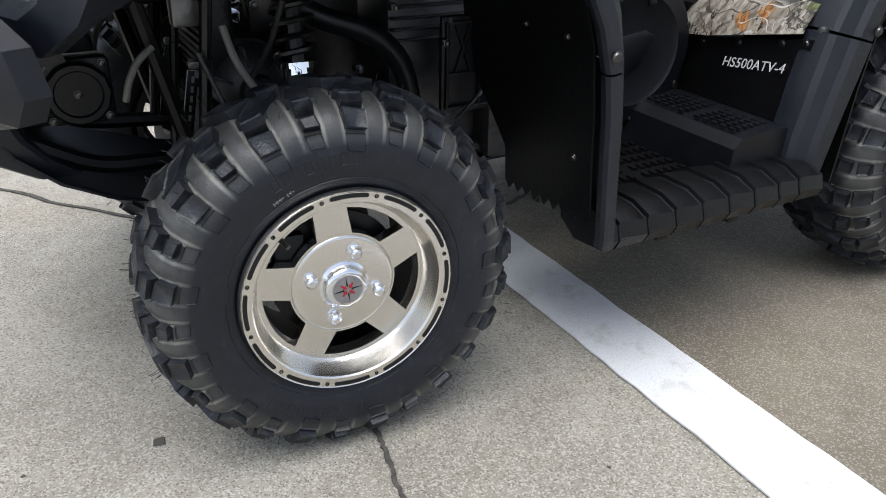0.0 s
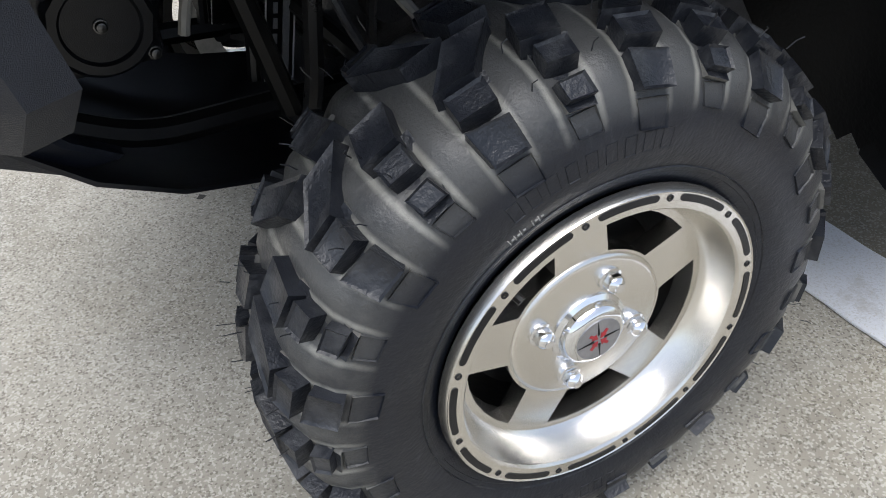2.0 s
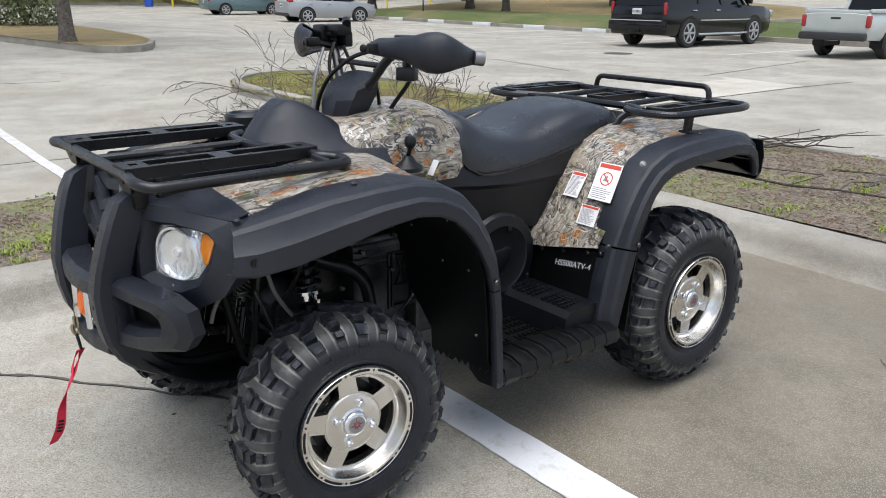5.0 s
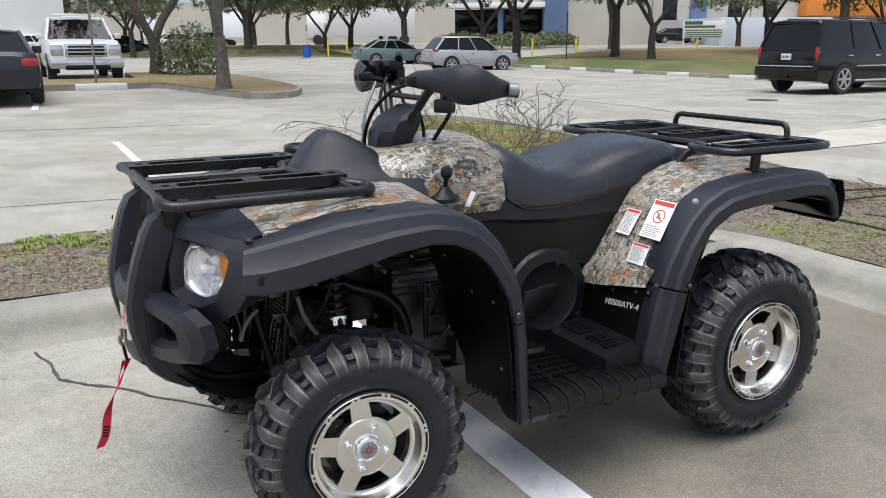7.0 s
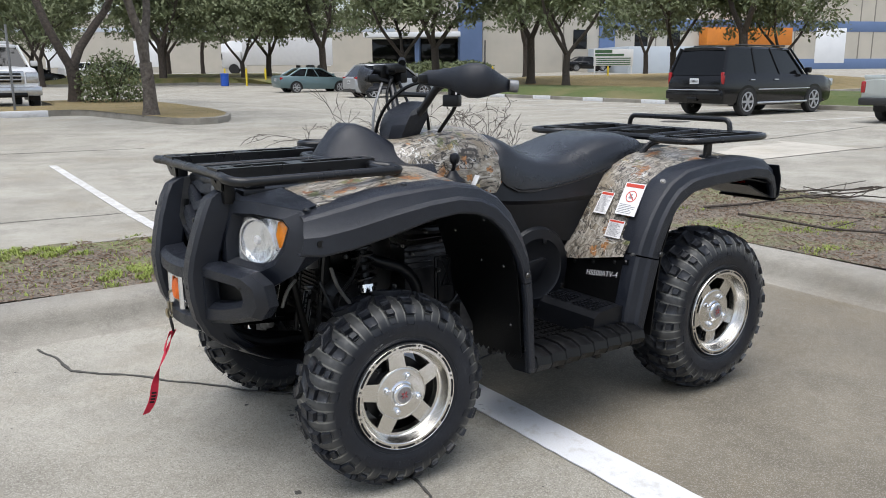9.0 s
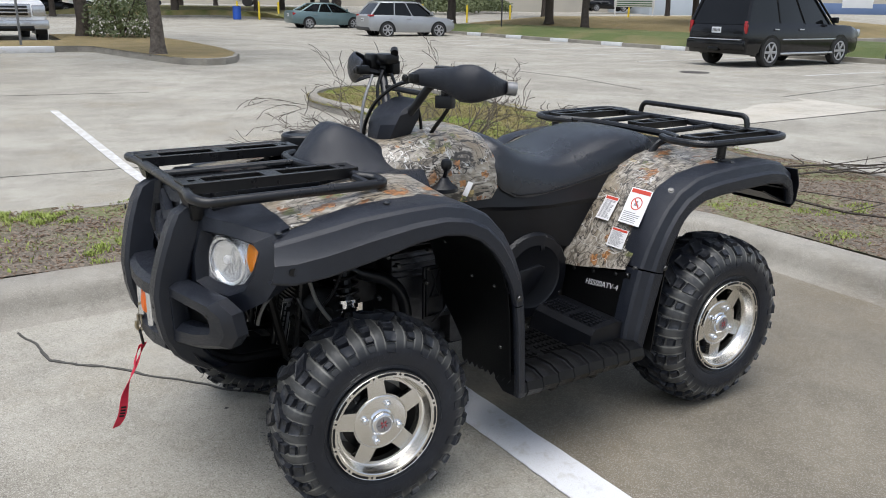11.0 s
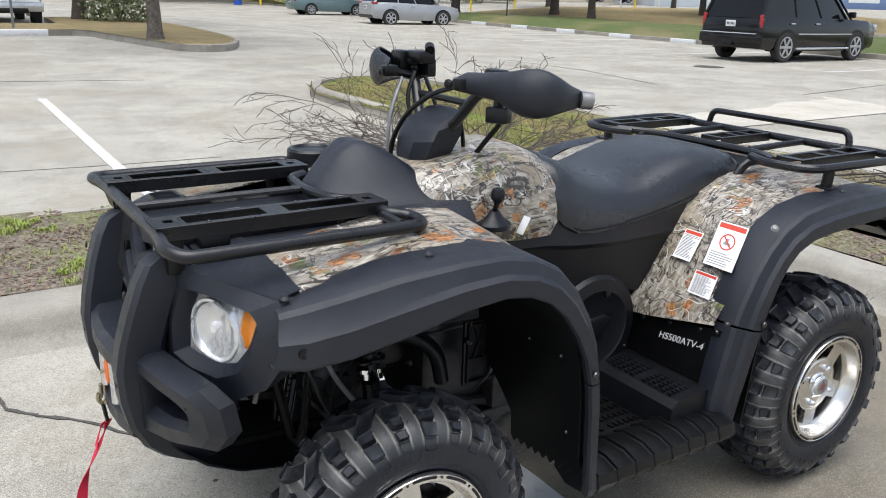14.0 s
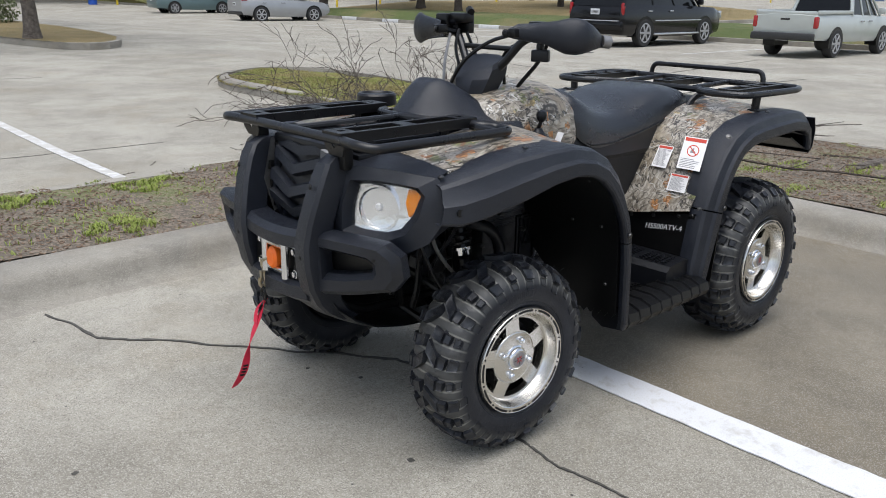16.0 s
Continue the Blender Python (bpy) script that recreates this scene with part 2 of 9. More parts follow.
TYRE = tyre_mat()
TREAD = simple("tread_block_rubber", (0.0085, 0.0100, 0.0140), (0.0160, 0.0180, 0.0230), 45, 0.38, bump=0.45, bscale=220.0, c3=(0.050, 0.052, 0.056), s3=34.0, spec=0.42)
TREAD_DUSTY = simple("dusty_block_flank", (0.075, 0.074, 0.068), (0.135, 0.132, 0.120), 60, 0.75, bump=0.3, bscale=260.0, c3=(0.020, 0.022, 0.026), s3=22.0)


def camo_mat():
    """Printed woodland pattern: pale flowing bark, dark gaps, crossing strands of dark and pale twigs, oak leaves in rust and olive."""
    m, nt, b = nodes_of("woodland_print_plastic", 0.38)

    def strand(scale, stretch, rot, warp, wide, gate_scale, gate):
        """Long thin lines: where a stretched noise crosses its middle, broken by a gate."""
        n = nt.nodes.new("ShaderNodeTexNoise")
        n.inputs["Scale"].default_value, n.inputs["Detail"].default_value, n.inputs["Roughness"].default_value = scale, 2.0, 0.45
        nt.links.new(tex_co(nt, stretch, rot, warp, 7.0), n.inputs["Vector"])
        off = math_of(nt, "ABSOLUTE", math_of(nt, "SUBTRACT", n.outputs["Fac"], 0.5), 0)
        r = nt.nodes.new("ShaderNodeMapRange")
        r.inputs["From Min"].default_value, r.inputs["From Max"].default_value = wide * 0.55, wide
        r.inputs["To Min"].default_value, r.inputs["To Max"].default_value = 1.0, 0.0
        nt.links.new(off, r.inputs["Value"])
        return math_of(nt, "MULTIPLY", r.outputs["Result"], noise_of(nt, gate_scale, 2.0, 0.5, tex_co(nt, (1, 1, 1), (rot[0] * 2 + 1, rot[2], 0.4)), gate, gate + 0.04))

    flow = tex_co(nt, (15, 64, 38), (0.4, 0.3, 0.75), 0.12, 4.5)
    base = mixc(nt, noise_of(nt, 1.0, 5.0, 0.7, flow, 0.38, 0.60), (0.43, 0.395, 0.335), (0.125, 0.105, 0.08))
    base = mixc(nt, math_of(nt, "MULTIPLY", noise_of(nt, 8.0, 3.0, 0.6, lo=0.52, hi=0.60), 0.55), base, (0.25, 0.20, 0.13))
    gaps = noise_of(nt, 1.0, 3.0, 0.6, tex_co(nt, (15, 60, 38), (0.5, 0.2, 0.6), 0.14, 6.0), 0.60, 0.65)
    base = mixc(nt, gaps, base, (0.014, 0.012, 0.009))
    for args, colour in (((14.0, (0.35, 2.4, 1.2), (0.4, 0.3, 0.75), 0.10, 0.026, 8.0, 0.47), (0.040, 0.034, 0.027)),
                         ((15.0, (2.2, 0.35, 0.9), (1.2, 0.5, 0.5), 0.08, 0.020, 9.0, 0.50), (0.060, 0.052, 0.040)),
                         ((13.0, (0.5, 1.8, 2.0), (2.0, 1.1, 1.9), 0.10, 0.018, 8.0, 0.50), (0.050, 0.043, 0.034))):
        base = mixc(nt, strand(*args), base, colour)
    spread = noise_of(nt, 7.0, 2.0, 0.5, tex_co(nt, (1, 1, 1), (0.3, 1, 0.6)), 0.46, 0.52)
    spread2 = noise_of(nt, 6.0, 2.0, 0.5, tex_co(nt, (1, 1, 1), (1.3, 0.2, 2.6)), 0.50, 0.56)
    for scale, sc, rz, cut, prob, where, colour in ((9.5, (1.0, 2.4, 1.5), 0.9, 0.41, 0.56, spread, (0.42, 0.19, 0.065)),
                                                    (11.0, (2.4, 1.0, 1.5), 2.2, 0.36, 0.78, spread, (0.27, 0.115, 0.045)),
                                                    (9.0, (2.2, 1.0, 1.7), 0.3, 0.40, 0.62, spread2, (0.16, 0.17, 0.06)),
                                                    (12.0, (1.0, 2.4, 1.4), 1.6, 0.34, 0.78, spread2, (0.40, 0.30, 0.13))):
        f, vc = voro(nt, scale, tex_co(nt, sc, (0.35, 0.2, rz), 0.085, 30.0), "F1", cut - 0.04, cut, True)
        sp = nt.nodes.new("ShaderNodeSeparateColor")
        nt.links.new(vc, sp.inputs[0])
        mask = math_of(nt, "MULTIPLY", math_of(nt, "MULTIPLY", math_of(nt, "GREATER_THAN", sp.outputs[0], prob), f), where)
        leaf = mixc(nt, noise_of(nt, 1.0, 3.0, 0.6, tex_co(nt, (40, 150, 90), (0.3, 0.2, rz), 0.03, 20.0), lo=0.42, hi=0.58), colour, tuple(v * 0.35 for v in colour))
        base = mixc(nt, mask, base, leaf)
    for args, colour in (((12.0, (0.4, 2.0, 1.4), (1.1, 0.8, 1.7), 0.07, 0.010, 6.0, 0.52), (0.46, 0.435, 0.39)),
                         ((15.0, (1.9, 0.4, 0.9), (0.7, 0.4, 1.2), 0.07, 0.010, 7.0, 0.53), (0.52, 0.51, 0.48)),
                         ((24.0, (0.5, 2.2, 1.0), (2.4, 0.4, 0.2), 0.07, 0.016, 7.0, 0.50), (0.015, 0.013, 0.010))):
        base = mixc(nt, strand(*args), base, colour)
    nt.links.new(base, b.inputs["Base Color"])
    b.inputs["Coat Weight"].default_value, b.inputs["Coat Roughness"].default_value = 0.25, 0.25
    return m


CAMO = camo_mat()


def glass_mat():
    m, nt, b = nodes_of("clear_lens", 0.02)
    b.inputs["Base Color"].default_value = (1, 1, 1, 1)
    b.inputs["Transmission Weight"].default_value = 1.0
    b.inputs["IOR"].default_value = 1.3
    return m


LENS = glass_mat()


def soil_mat():
    m, nt, b = nodes_of("mulch_and_soil", 0.95)
    col = mixc(nt, noise_of(nt, 45.0, 5.0, 0.7), (0.085, 0.070, 0.054), (0.17, 0.142, 0.11))
    col = mixc(nt, noise_of(nt, 1.6, 5.0, 0.6, lo=0.48, hi=0.60), col, (0.135, 0.145, 0.06))
    f, vc = voro(nt, 60.0, tex_co(nt, (1, 1, 1), (0, 0, 0.5), 0.03, 20.0))
    s = nt.nodes.new("ShaderNodeSeparateColor")
    nt.links.new(vc, s.inputs[0])
    col = mixc(nt, math_of(nt, "MULTIPLY", math_of(nt, "GREATER_THAN", s.outputs[0], 0.7), 0.7), col, (0.25, 0.20, 0.15))
    nt.links.new(col, b.inputs["Base Color"])
    bump_of(nt, b, math_of(nt, "ADD", noise_of(nt, 60.0, 4.0), f), 0.8, 0.006)
    return m


SOIL = soil_mat()
CHIP = simple("wood_chip", (0.26, 0.180, 0.120), (0.090, 0.062, 0.045), 40, 0.9)
GRASS = simple("green_grass", (0.20, 0.27, 0.035), (0.27, 0.31, 0.075), 4, 0.7)
DRY_GRASS = simple("dormant_grass", (0.21, 0.19, 0.065), (0.30, 0.25, 0.11), 3, 0.8)
TURF = simple("winter_turf", (0.13, 0.15, 0.045), (0.27, 0.22, 0.10), 1.2, 0.95, bump=0.8, bscale=60, bdist=0.03, c3=(0.3, 0.23, 0.12), s3=0.35)
TURF_TAN = simple("straw_turf", (0.33, 0.25, 0.12), (0.24, 0.19, 0.085), 1.5, 0.95, bump=0.8, bscale=60, bdist=0.03)
TURF_GREEN = simple("green_turf", (0.085, 0.120, 0.032), (0.125, 0.15, 0.045), 1.5, 0.95, bump=0.8, bscale=60, bdist=0.03, c3=(0.25, 0.2, 0.1), s3=0.3)
TWIG = simple("bare_grey_twig", (0.115, 0.095, 0.08), (0.065, 0.053, 0.045), 40, 0.9)
BARK = simple("live_oak_bark", (0.10, 0.08, 0.065), (0.045, 0.037, 0.03), 14, 0.95, bump=1.0, bscale=30, bdist=0.02)
BARK_PALE = simple("lichened_bark", (0.17, 0.145, 0.12), (0.06, 0.05, 0.042), 10, 0.95, bump=1.0, bscale=25, bdist=0.02)
LEAF = simple("live_oak_leaf", (0.085, 0.11, 0.042), (0.14, 0.165, 0.07), 0.8, 0.6)
# Same leaf taken paler and greyer for far oaks: haze put into the colour.
LEAF_HAZED = simple("far_oak_leaf", (0.105, 0.130, 0.058), (0.165, 0.185, 0.095), 0.5, 0.7)


# ---- mesh helpers ----
CY = 0.56  # the quad bike's middle plane
BUILT_IN_WORLD = {}


def part(name, bm, material, parent=None, label="", angle=35.0):
    """One mesh object out of a bmesh, under a thing or a part."""
    bm.normal_update()
    lim = radians(angle)
    for e in bm.edges:
        e.smooth = len(e.link_faces) == 2 and e.calc_face_angle(0.0) < lim
    for f in bm.faces:
        f.smooth = True
    me = bpy.data.meshes.new(name)
    bm.to_mesh(me)
    bm.free()
    for m in (material if isinstance(material, (list, tuple)) else [material]):
        me.materials.append(m)
    ob = new(name, me)
    if parent:
        ob.parent = parent
        if parent in BUILT_IN_WORLD:
            ob.matrix_parent_inverse = BUILT_IN_WORLD[parent]
    if label:
        tagged(ob, label=label)
    return ob


def again(ob, parent, m=None, name=None):
    """The same mesh once more as another part."""
    o = new(name or ob.name.split(".")[0], ob.data)
    o.parent = parent
    if parent in BUILT_IN_WORLD:
        o.matrix_parent_inverse = BUILT_IN_WORLD[parent]
    if m is not None:
        o.matrix_basis = m
    if ob.get("label"):
        o["label"] = ob["label"]
    return o


def V(*a):
    return Vector(a)


def mir(p):
    return Vector((p[0], 2 * CY - p[1], p[2]))


def box(bm, c, s, bev=0.004, m=None, seg=2):
    """A bevelled box of size s about c, turned by m."""
    mat4 = Matrix.Translation(c) @ (m.to_4x4() if m is not None else Matrix()) @ Matrix.Diagonal((*s, 1))
    vs = bmesh.ops.create_cube(bm, size=1.0, matrix=mat4)["verts"]
    if bev:
        es = list({e for v in vs for e in v.link_edges})
        bmesh.ops.bevel(bm, geom=es, offset=min(bev, min(s) * 0.45), segments=seg, profile=0.5, affect="EDGES", clamp_overlap=True)


def rounded(pts, r, n=5, closed=False):
    """A polyline with its corners rounded."""
    pts = [Vector(p) for p in pts]
    out, k = [], len(pts)
    for i, p in enumerate(pts):
        if not closed and i in (0, k - 1):
            out.append(p)
            continue
        a, b = pts[i - 1] - p, pts[(i + 1) % k] - p
        f = min(r, a.length * 0.49, b.length * 0.49)
        s, e = p + a.normalized() * f, p + b.normalized() * f
        for j in range(n + 1):
            u = j / n
            out.append(s * (1 - u) ** 2 + p * 2 * u * (1 - u) + e * u * u)
    return out


def tube(bm, pts, r, fillet=0.03, seg=10, closed=False, n=5, radii=None):
    """A round bar along a polyline."""
    path = rounded(pts, fillet, n, closed) if fillet else [Vector(p) for p in pts]
    k = len(path)
    rings, up = [], None
    for i, p in enumerate(path):
        a = path[i - 1] if (i or closed) else p
        b = path[(i + 1) % k] if (i < k - 1 or closed) else p
        d = (b - a).normalized()
        if up is None:
            up = d.orthogonal().normalized()
        up = (up - d * up.dot(d))
        up = up.normalized() if up.length > 1e-6 else d.orthogonal().normalized()
        side = d.cross(up)
        rr = radii[min(i, len(radii) - 1)] if radii else r
        rings.append([bm.verts.new(p + (up * math.cos(w) + side * math.sin(w)) * rr) for w in (2 * math.pi * j / seg for j in range(seg))])
    for i in range(k if closed else k - 1):
        a, b = rings[i], rings[(i + 1) % k]
        for j in range(seg):
            bm.faces.new((a[j], a[(j + 1) % seg], b[(j + 1) % seg], b[j]))
    if not closed:
        bm.faces.new(list(reversed(rings[0])))
        bm.faces.new(rings[-1])


def loft(bm, loops, closed=True, caps=True):
    rows = [[bm.verts.new(p) for p in lp] for lp in loops]
    n = len(rows[0])
    for a, b in zip(rows, rows[1:]):
        for j in range(n if closed else n - 1):
            bm.faces.new((a[j], a[(j + 1) % n], b[(j + 1) % n], b[j]))
    if caps and closed:
        bm.faces.new(list(reversed(rows[0])))
        bm.faces.new(rows[-1])
    bmesh.ops.recalc_face_normals(bm, faces=bm.faces)


def sheet(bm, rows, thick=0.003):
    """A curved plate over a grid of points, with a back and edges."""
    rows = [[Vector(p) for p in r] for r in rows]
    h, w = len(rows), len(rows[0])

    def nrm(i, j):
        a = rows[min(i + 1, h - 1)][j] - rows[max(i - 1, 0)][j]
        b = rows[i][min(j + 1, w - 1)] - rows[i][max(j - 1, 0)]
        c = a.cross(b)
        return c.normalized() if c.length > 1e-9 else V(0, 0, 1)

    top = [[bm.verts.new(p) for p in r] for r in rows]
    low = [[bm.verts.new(rows[i][j] - nrm(i, j) * thick) for j in range(w)] for i in range(h)]
    fs = []
    for i in range(h - 1):
        for j in range(w - 1):
            fs.append(bm.faces.new((top[i][j], top[i + 1][j], top[i + 1][j + 1], top[i][j + 1])))
            fs.append(bm.faces.new((low[i][j], low[i][j + 1], low[i + 1][j + 1], low[i + 1][j])))
    for i in range(h - 1):
        fs.append(bm.faces.new((top[i][0], low[i][0], low[i + 1][0], top[i + 1][0])))
        fs.append(bm.faces.new((top[i][-1], top[i + 1][-1], low[i + 1][-1], low[i][-1])))
    for j in range(w - 1):
        fs.append(bm.faces.new((top[0][j], top[0][j + 1], low[0][j + 1], low[0][j])))
        fs.append(bm.faces.new((top[-1][j], low[-1][j], low[-1][j + 1], top[-1][j + 1])))
    bmesh.ops.recalc_face_normals(bm, faces=fs)


def prism(bm, poly, vec, bev=0.0):
    a = [bm.verts.new(p) for p in poly]
    b = [bm.verts.new(Vector(p) + Vector(vec)) for p in poly]
    fs = [bm.faces.new(a), bm.faces.new(list(reversed(b)))]
    for i in range(len(a)):
        fs.append(bm.faces.new((a[i], b[i], b[(i + 1) % len(a)], a[(i + 1) % len(a)])))
    bmesh.ops.recalc_face_normals(bm, faces=fs)
    if bev:
        bmesh.ops.bevel(bm, geom=list({e for f in fs for e in f.edges}), offset=bev, segments=2, profile=0.5, affect="EDGES", clamp_overlap=True)


def ring_plate(bm, outer, inner, vec):
    """A plate with a hole: two loops of as many points each, given a thickness."""
    vec = Vector(vec)
    n = len(outer)
    o, i = [bm.verts.new(p) for p in outer], [bm.verts.new(p) for p in inner]
    o2, i2 = [bm.verts.new(Vector(p) + vec) for p in outer], [bm.verts.new(Vector(p) + vec) for p in inner]
    fs = []
    for k in range(n):
        q = (k + 1) % n
        fs += [bm.faces.new((o[k], o[q], i[q], i[k])), bm.faces.new((o2[k], i2[k], i2[q], o2[q])),
               bm.faces.new((o[k], o2[k], o2[q], o[q])), bm.faces.new((i[k], i[q], i2[q], i2[k]))]
    bmesh.ops.recalc_face_normals(bm, faces=fs)


def revolve(bm, prof, n=48, axis="y", arc=None, mat_index=0):
    """A profile of (along the axis, radius) turned about the axis."""
    rows = []
    for k in range(n):
        w = 2 * math.pi * k / n
        c, s = math.cos(w), math.sin(w)
        rows.append([bm.verts.new((c * r, a, s * r) if axis == "y" else ((a, c * r, s * r) if axis == "x" else (c * r, s * r, a))) for a, r in prof])
    for k in range(n):
        a, b = rows[k], rows[(k + 1) % n]
        for j in range(len(prof) - 1):
            f = bm.faces.new((a[j], b[j], b[j + 1], a[j + 1]))
            f.material_index = mat_index
    return rows


def thing(name, label, category, loc=(0, 0, 0), rz=0.0, in_world=False, group="", kind=""):
    ob = new(name)
    ob.empty_display_size = 0.2
    ob.matrix_basis = pose(*loc, 0, 0, rz)
    if in_world:
        BUILT_IN_WORLD[ob] = pose(*loc, 0, 0, rz).inverted()
    return tagged(ob, label, category, group, kind)


def bolt(bm, p, r=0.009, h=0.005, axis=(0, -1, 0)):
    """A domed bolt head on its washer."""
    q = Vector(axis).to_track_quat("Z", "Y").to_matrix()
    rows = []
    for rr, hh in ((r * 1.25, 0), (r * 1.25, h * 0.3), (r, h * 0.35), (r * 0.8, h * 0.85), (r * 0.3, h)):
        rows.append([Vector(p) + q @ V(math.cos(w) * rr, math.sin(w) * rr, hh) for w in (2 * math.pi * k / 10 for k in range(10))])
    loft(bm, rows)


def interp(x, xs, ys):
    return float(np.interp(x, xs, ys))


# ---- the ground: one sheet to the horizon ----
def gz(x, y):
    """The lot's fall and rise: flat round the quad bike, rising gently far off."""
    d = math.hypot(x, y)
    far = interp(d, [0, 30, 50, 90, 200, 900], [0, 0, 0.15, 1.25, 1.6, 1.6])
    left = interp(y, [6, 20, 30, 45], [0, 0.26, 0.34, 0.34]) * interp(x, [8, 14], [1, 0])
    return max(far, left)


def ground_sheet():
    xs = [-900, -300, -120, -60, -30, -15, -8, -4, 0, 2, 4, 6, 8, 10, 12, 14, 17, 20, 25, 30, 40, 50, 60, 75, 90, 120, 200, 400, 900]
    ys = [-900, -300, -100, -40, -15, -6, 0, 3, 6, 8, 10, 12, 14, 16, 18, 20, 23, 26, 30, 35, 40, 45, 50, 60, 75, 90, 120, 200, 400, 900]
    bm = bmesh.new()
    vs = [[bm.verts.new((x, y, gz(x, y))) for y in ys] for x in xs]
    for i in range(len(xs) - 1):
        for j in range(len(ys) - 1):
            bm.faces.new((vs[i][j], vs[i + 1][j], vs[i + 1][j + 1], vs[i][j + 1]))
    ob = part("ground", bm, CONCRETE)
    return tagged(ob, "weathered tan concrete parking lot with dark stains", "ground", kind="structure")


ground_sheet()


def ribbon(name, left, right, z, material, label, thick=0.004, category="road marking"):
    """A thin flat strip between two edges, laid on the lot."""
    bm = bmesh.new()
    rows = [[V(*a, gz(*a) + z), V((a[0] + b[0]) / 2, (a[1] + b[1]) / 2, gz(*a) + z), V(*b, gz(*b) + z)] for a, b in zip(left, right)]
    sheet(bm, rows, thick)
    for v in bm.verts:
        v.co.z = max(v.co.z, gz(v.co.x, v.co.y) - 0.002)
    ob = part(name, bm, material)
    return tagged(ob, label, category, kind="structure")


rnd = random.Random(4)
ys = [-9 + 0.05 * k for k in range(0, 225)]
wob = [0.010 * noise.noise(V(y * 3, 1, 5)) + rnd.uniform(-0.002, 0.002) for y in ys]
wob2 = [0.010 * noise.noise(V(y * 3, 9, 5)) + rnd.uniform(-0.002, 0.002) for y in ys]
ribbon("stall_line", [(0.535 + a, y) for a, y in zip(wob, ys)], [(0.70 + b, y) for b, y in zip(wob2, ys)], 0.003, PAINT, "white painted stall line on the concrete, thick and slightly worn")
ys = [4.2 + 0.06 * k for k in range(0, 98)]
ribbon("stall_line", [(0.53 + rnd.uniform(-0.003, 0.003), y) for y in ys], [(0.63 + rnd.uniform(-0.003, 0.003), y) for y in ys], 0.003, PAINT_OLD, "faded white stall line beyond the planted strip")
for x0, y0, x1, y1 in ((17.3, 10.1, 23, 9.9), (17.3, 15.6, 23, 15.6), (17.6, 18.8, 23.2, 18.8), (17.8, 22.0, 23.4, 22.2), (17.8, 25.3, 23.4, 25.6), (18, 28.6, 23.6, 29.0)):
    ribbon("stall_line", [(x0, y0), (x1, y1)], [(x0, y0 + 0.1), (x1, y1 + 0.1)], 0.006, PAINT_OLD, "faded white stall line in the far parking row")
ribbon("stall_line", [(-0.25, 15.2), (0.1, 20.0)], [(-0.13, 15.2), (0.22, 20.0)], 0.008, PAINT, "short white stall line beside the dark sedan")


def crack(pts, wide, name="crack"):
    """A meandering crack with an uneven width, filled with dark dirt."""
    r = random.Random(len(pts) * 7)
    line = []
    for a, b in zip(pts, pts[1:]):
        for k in range(10):
            u = k / 10
            x, y = a[0] + (b[0] - a[0]) * u, a[1] + (b[1] - a[1]) * u
            line.append(V(x + 0.02 * noise.noise(V(x * 7, y * 7, 2)) + r.uniform(-0.003, 0.003), y + 0.02 * noise.noise(V(x * 7, y * 7, 6)) + r.uniform(-0.003, 0.003), 0))
    line.append(V(*pts[-1], 0))
    left, right = [], []
    for i, p in enumerate(line):
        d = (line[min(i + 1, len(line) - 1)] - line[max(i - 1, 0)]).normalized()
        s = V(-d.y, d.x, 0) * wide * (0.35 + 0.75 * abs(noise.noise(V(i * 0.21, wide * 90, 3)))) * (0.25 if i in (0, len(line) - 1) else 1)
        left.append((p + s)[:2])
        right.append((p - s)[:2])
    ribbon(name, left, right, 0.0018, CRACK, "dark crack running through the concrete slab", 0.003, "crack")


crack([(-0.76, 2.12), (-0.725, 2.01), (-0.664, 1.715), (-0.55, 1.58), (-0.42, 1.444), (-0.164, 1.121), (0.125, 0.755), (0.16, 0.6)], 0.013)
crack([(0.75, 0.76), (0.87, 0.80), (1.1, 0.84), (1.5, 0.95)], 0.014)
crack([(0.06, 0.3), (0.045, 0.0), (0.02, -0.10), (0.018, -0.177), (0.035, -0.39), (0.0, -0.8)], 0.008)
crack([(-6, 13.2), (-2, 12.2), (2.2, 11.6)], 0.012)
crack([(-3.5, 6.4), (-1.4, 6.1), (0.3, 5.95), (1.5, 5.9)], 0.006)
# dark joints of the far slabs
for pts in (((6.9, 5.17), (8.2, 5.18), (11.7, 5.2), (13.5, 5.1)), ((12.15, 7.2), (14.5, 7.6), (17.3, 8.0)), ((10.9, 14.0), (11.1, 11.6), (10.6, 9.1))):
    crack(pts, 0.02, "slab_joint")

# the pale driveway slab beyond the island
bm = bmesh.new()
prism(bm, [V(6.3, 5.2, 0.004), V(9.0, 5.22, 0.004), V(12.1, 5.25, 0.004), V(12.4, 7.2, 0.004), V(12.1, 9.0, 0.004), V(9.5, 9.1, 0.004), V(6.5, 8.9, 0.004)], (0, 0, -0.05))
tagged(part("pale_slab", bm, PALE_SLAB), "paler newer concrete slab of a driveway", "pavement", kind="structure")
bm = bmesh.new()
revolve(bm, [(0.0, 0.001), (0.007, 0.30), (0.007, 0.36), (0.0, 0.37)], 24, "z")
ob = part("manhole_cover", bm, simple("rusted_iron", (0.07, 0.06, 0.055), (0.04, 0.035, 0.03), 30, 0.8))
ob.location = (15.5, 12.0, 0.002)
tagged(ob, "round dark iron manhole cover in the lot", "manhole cover")

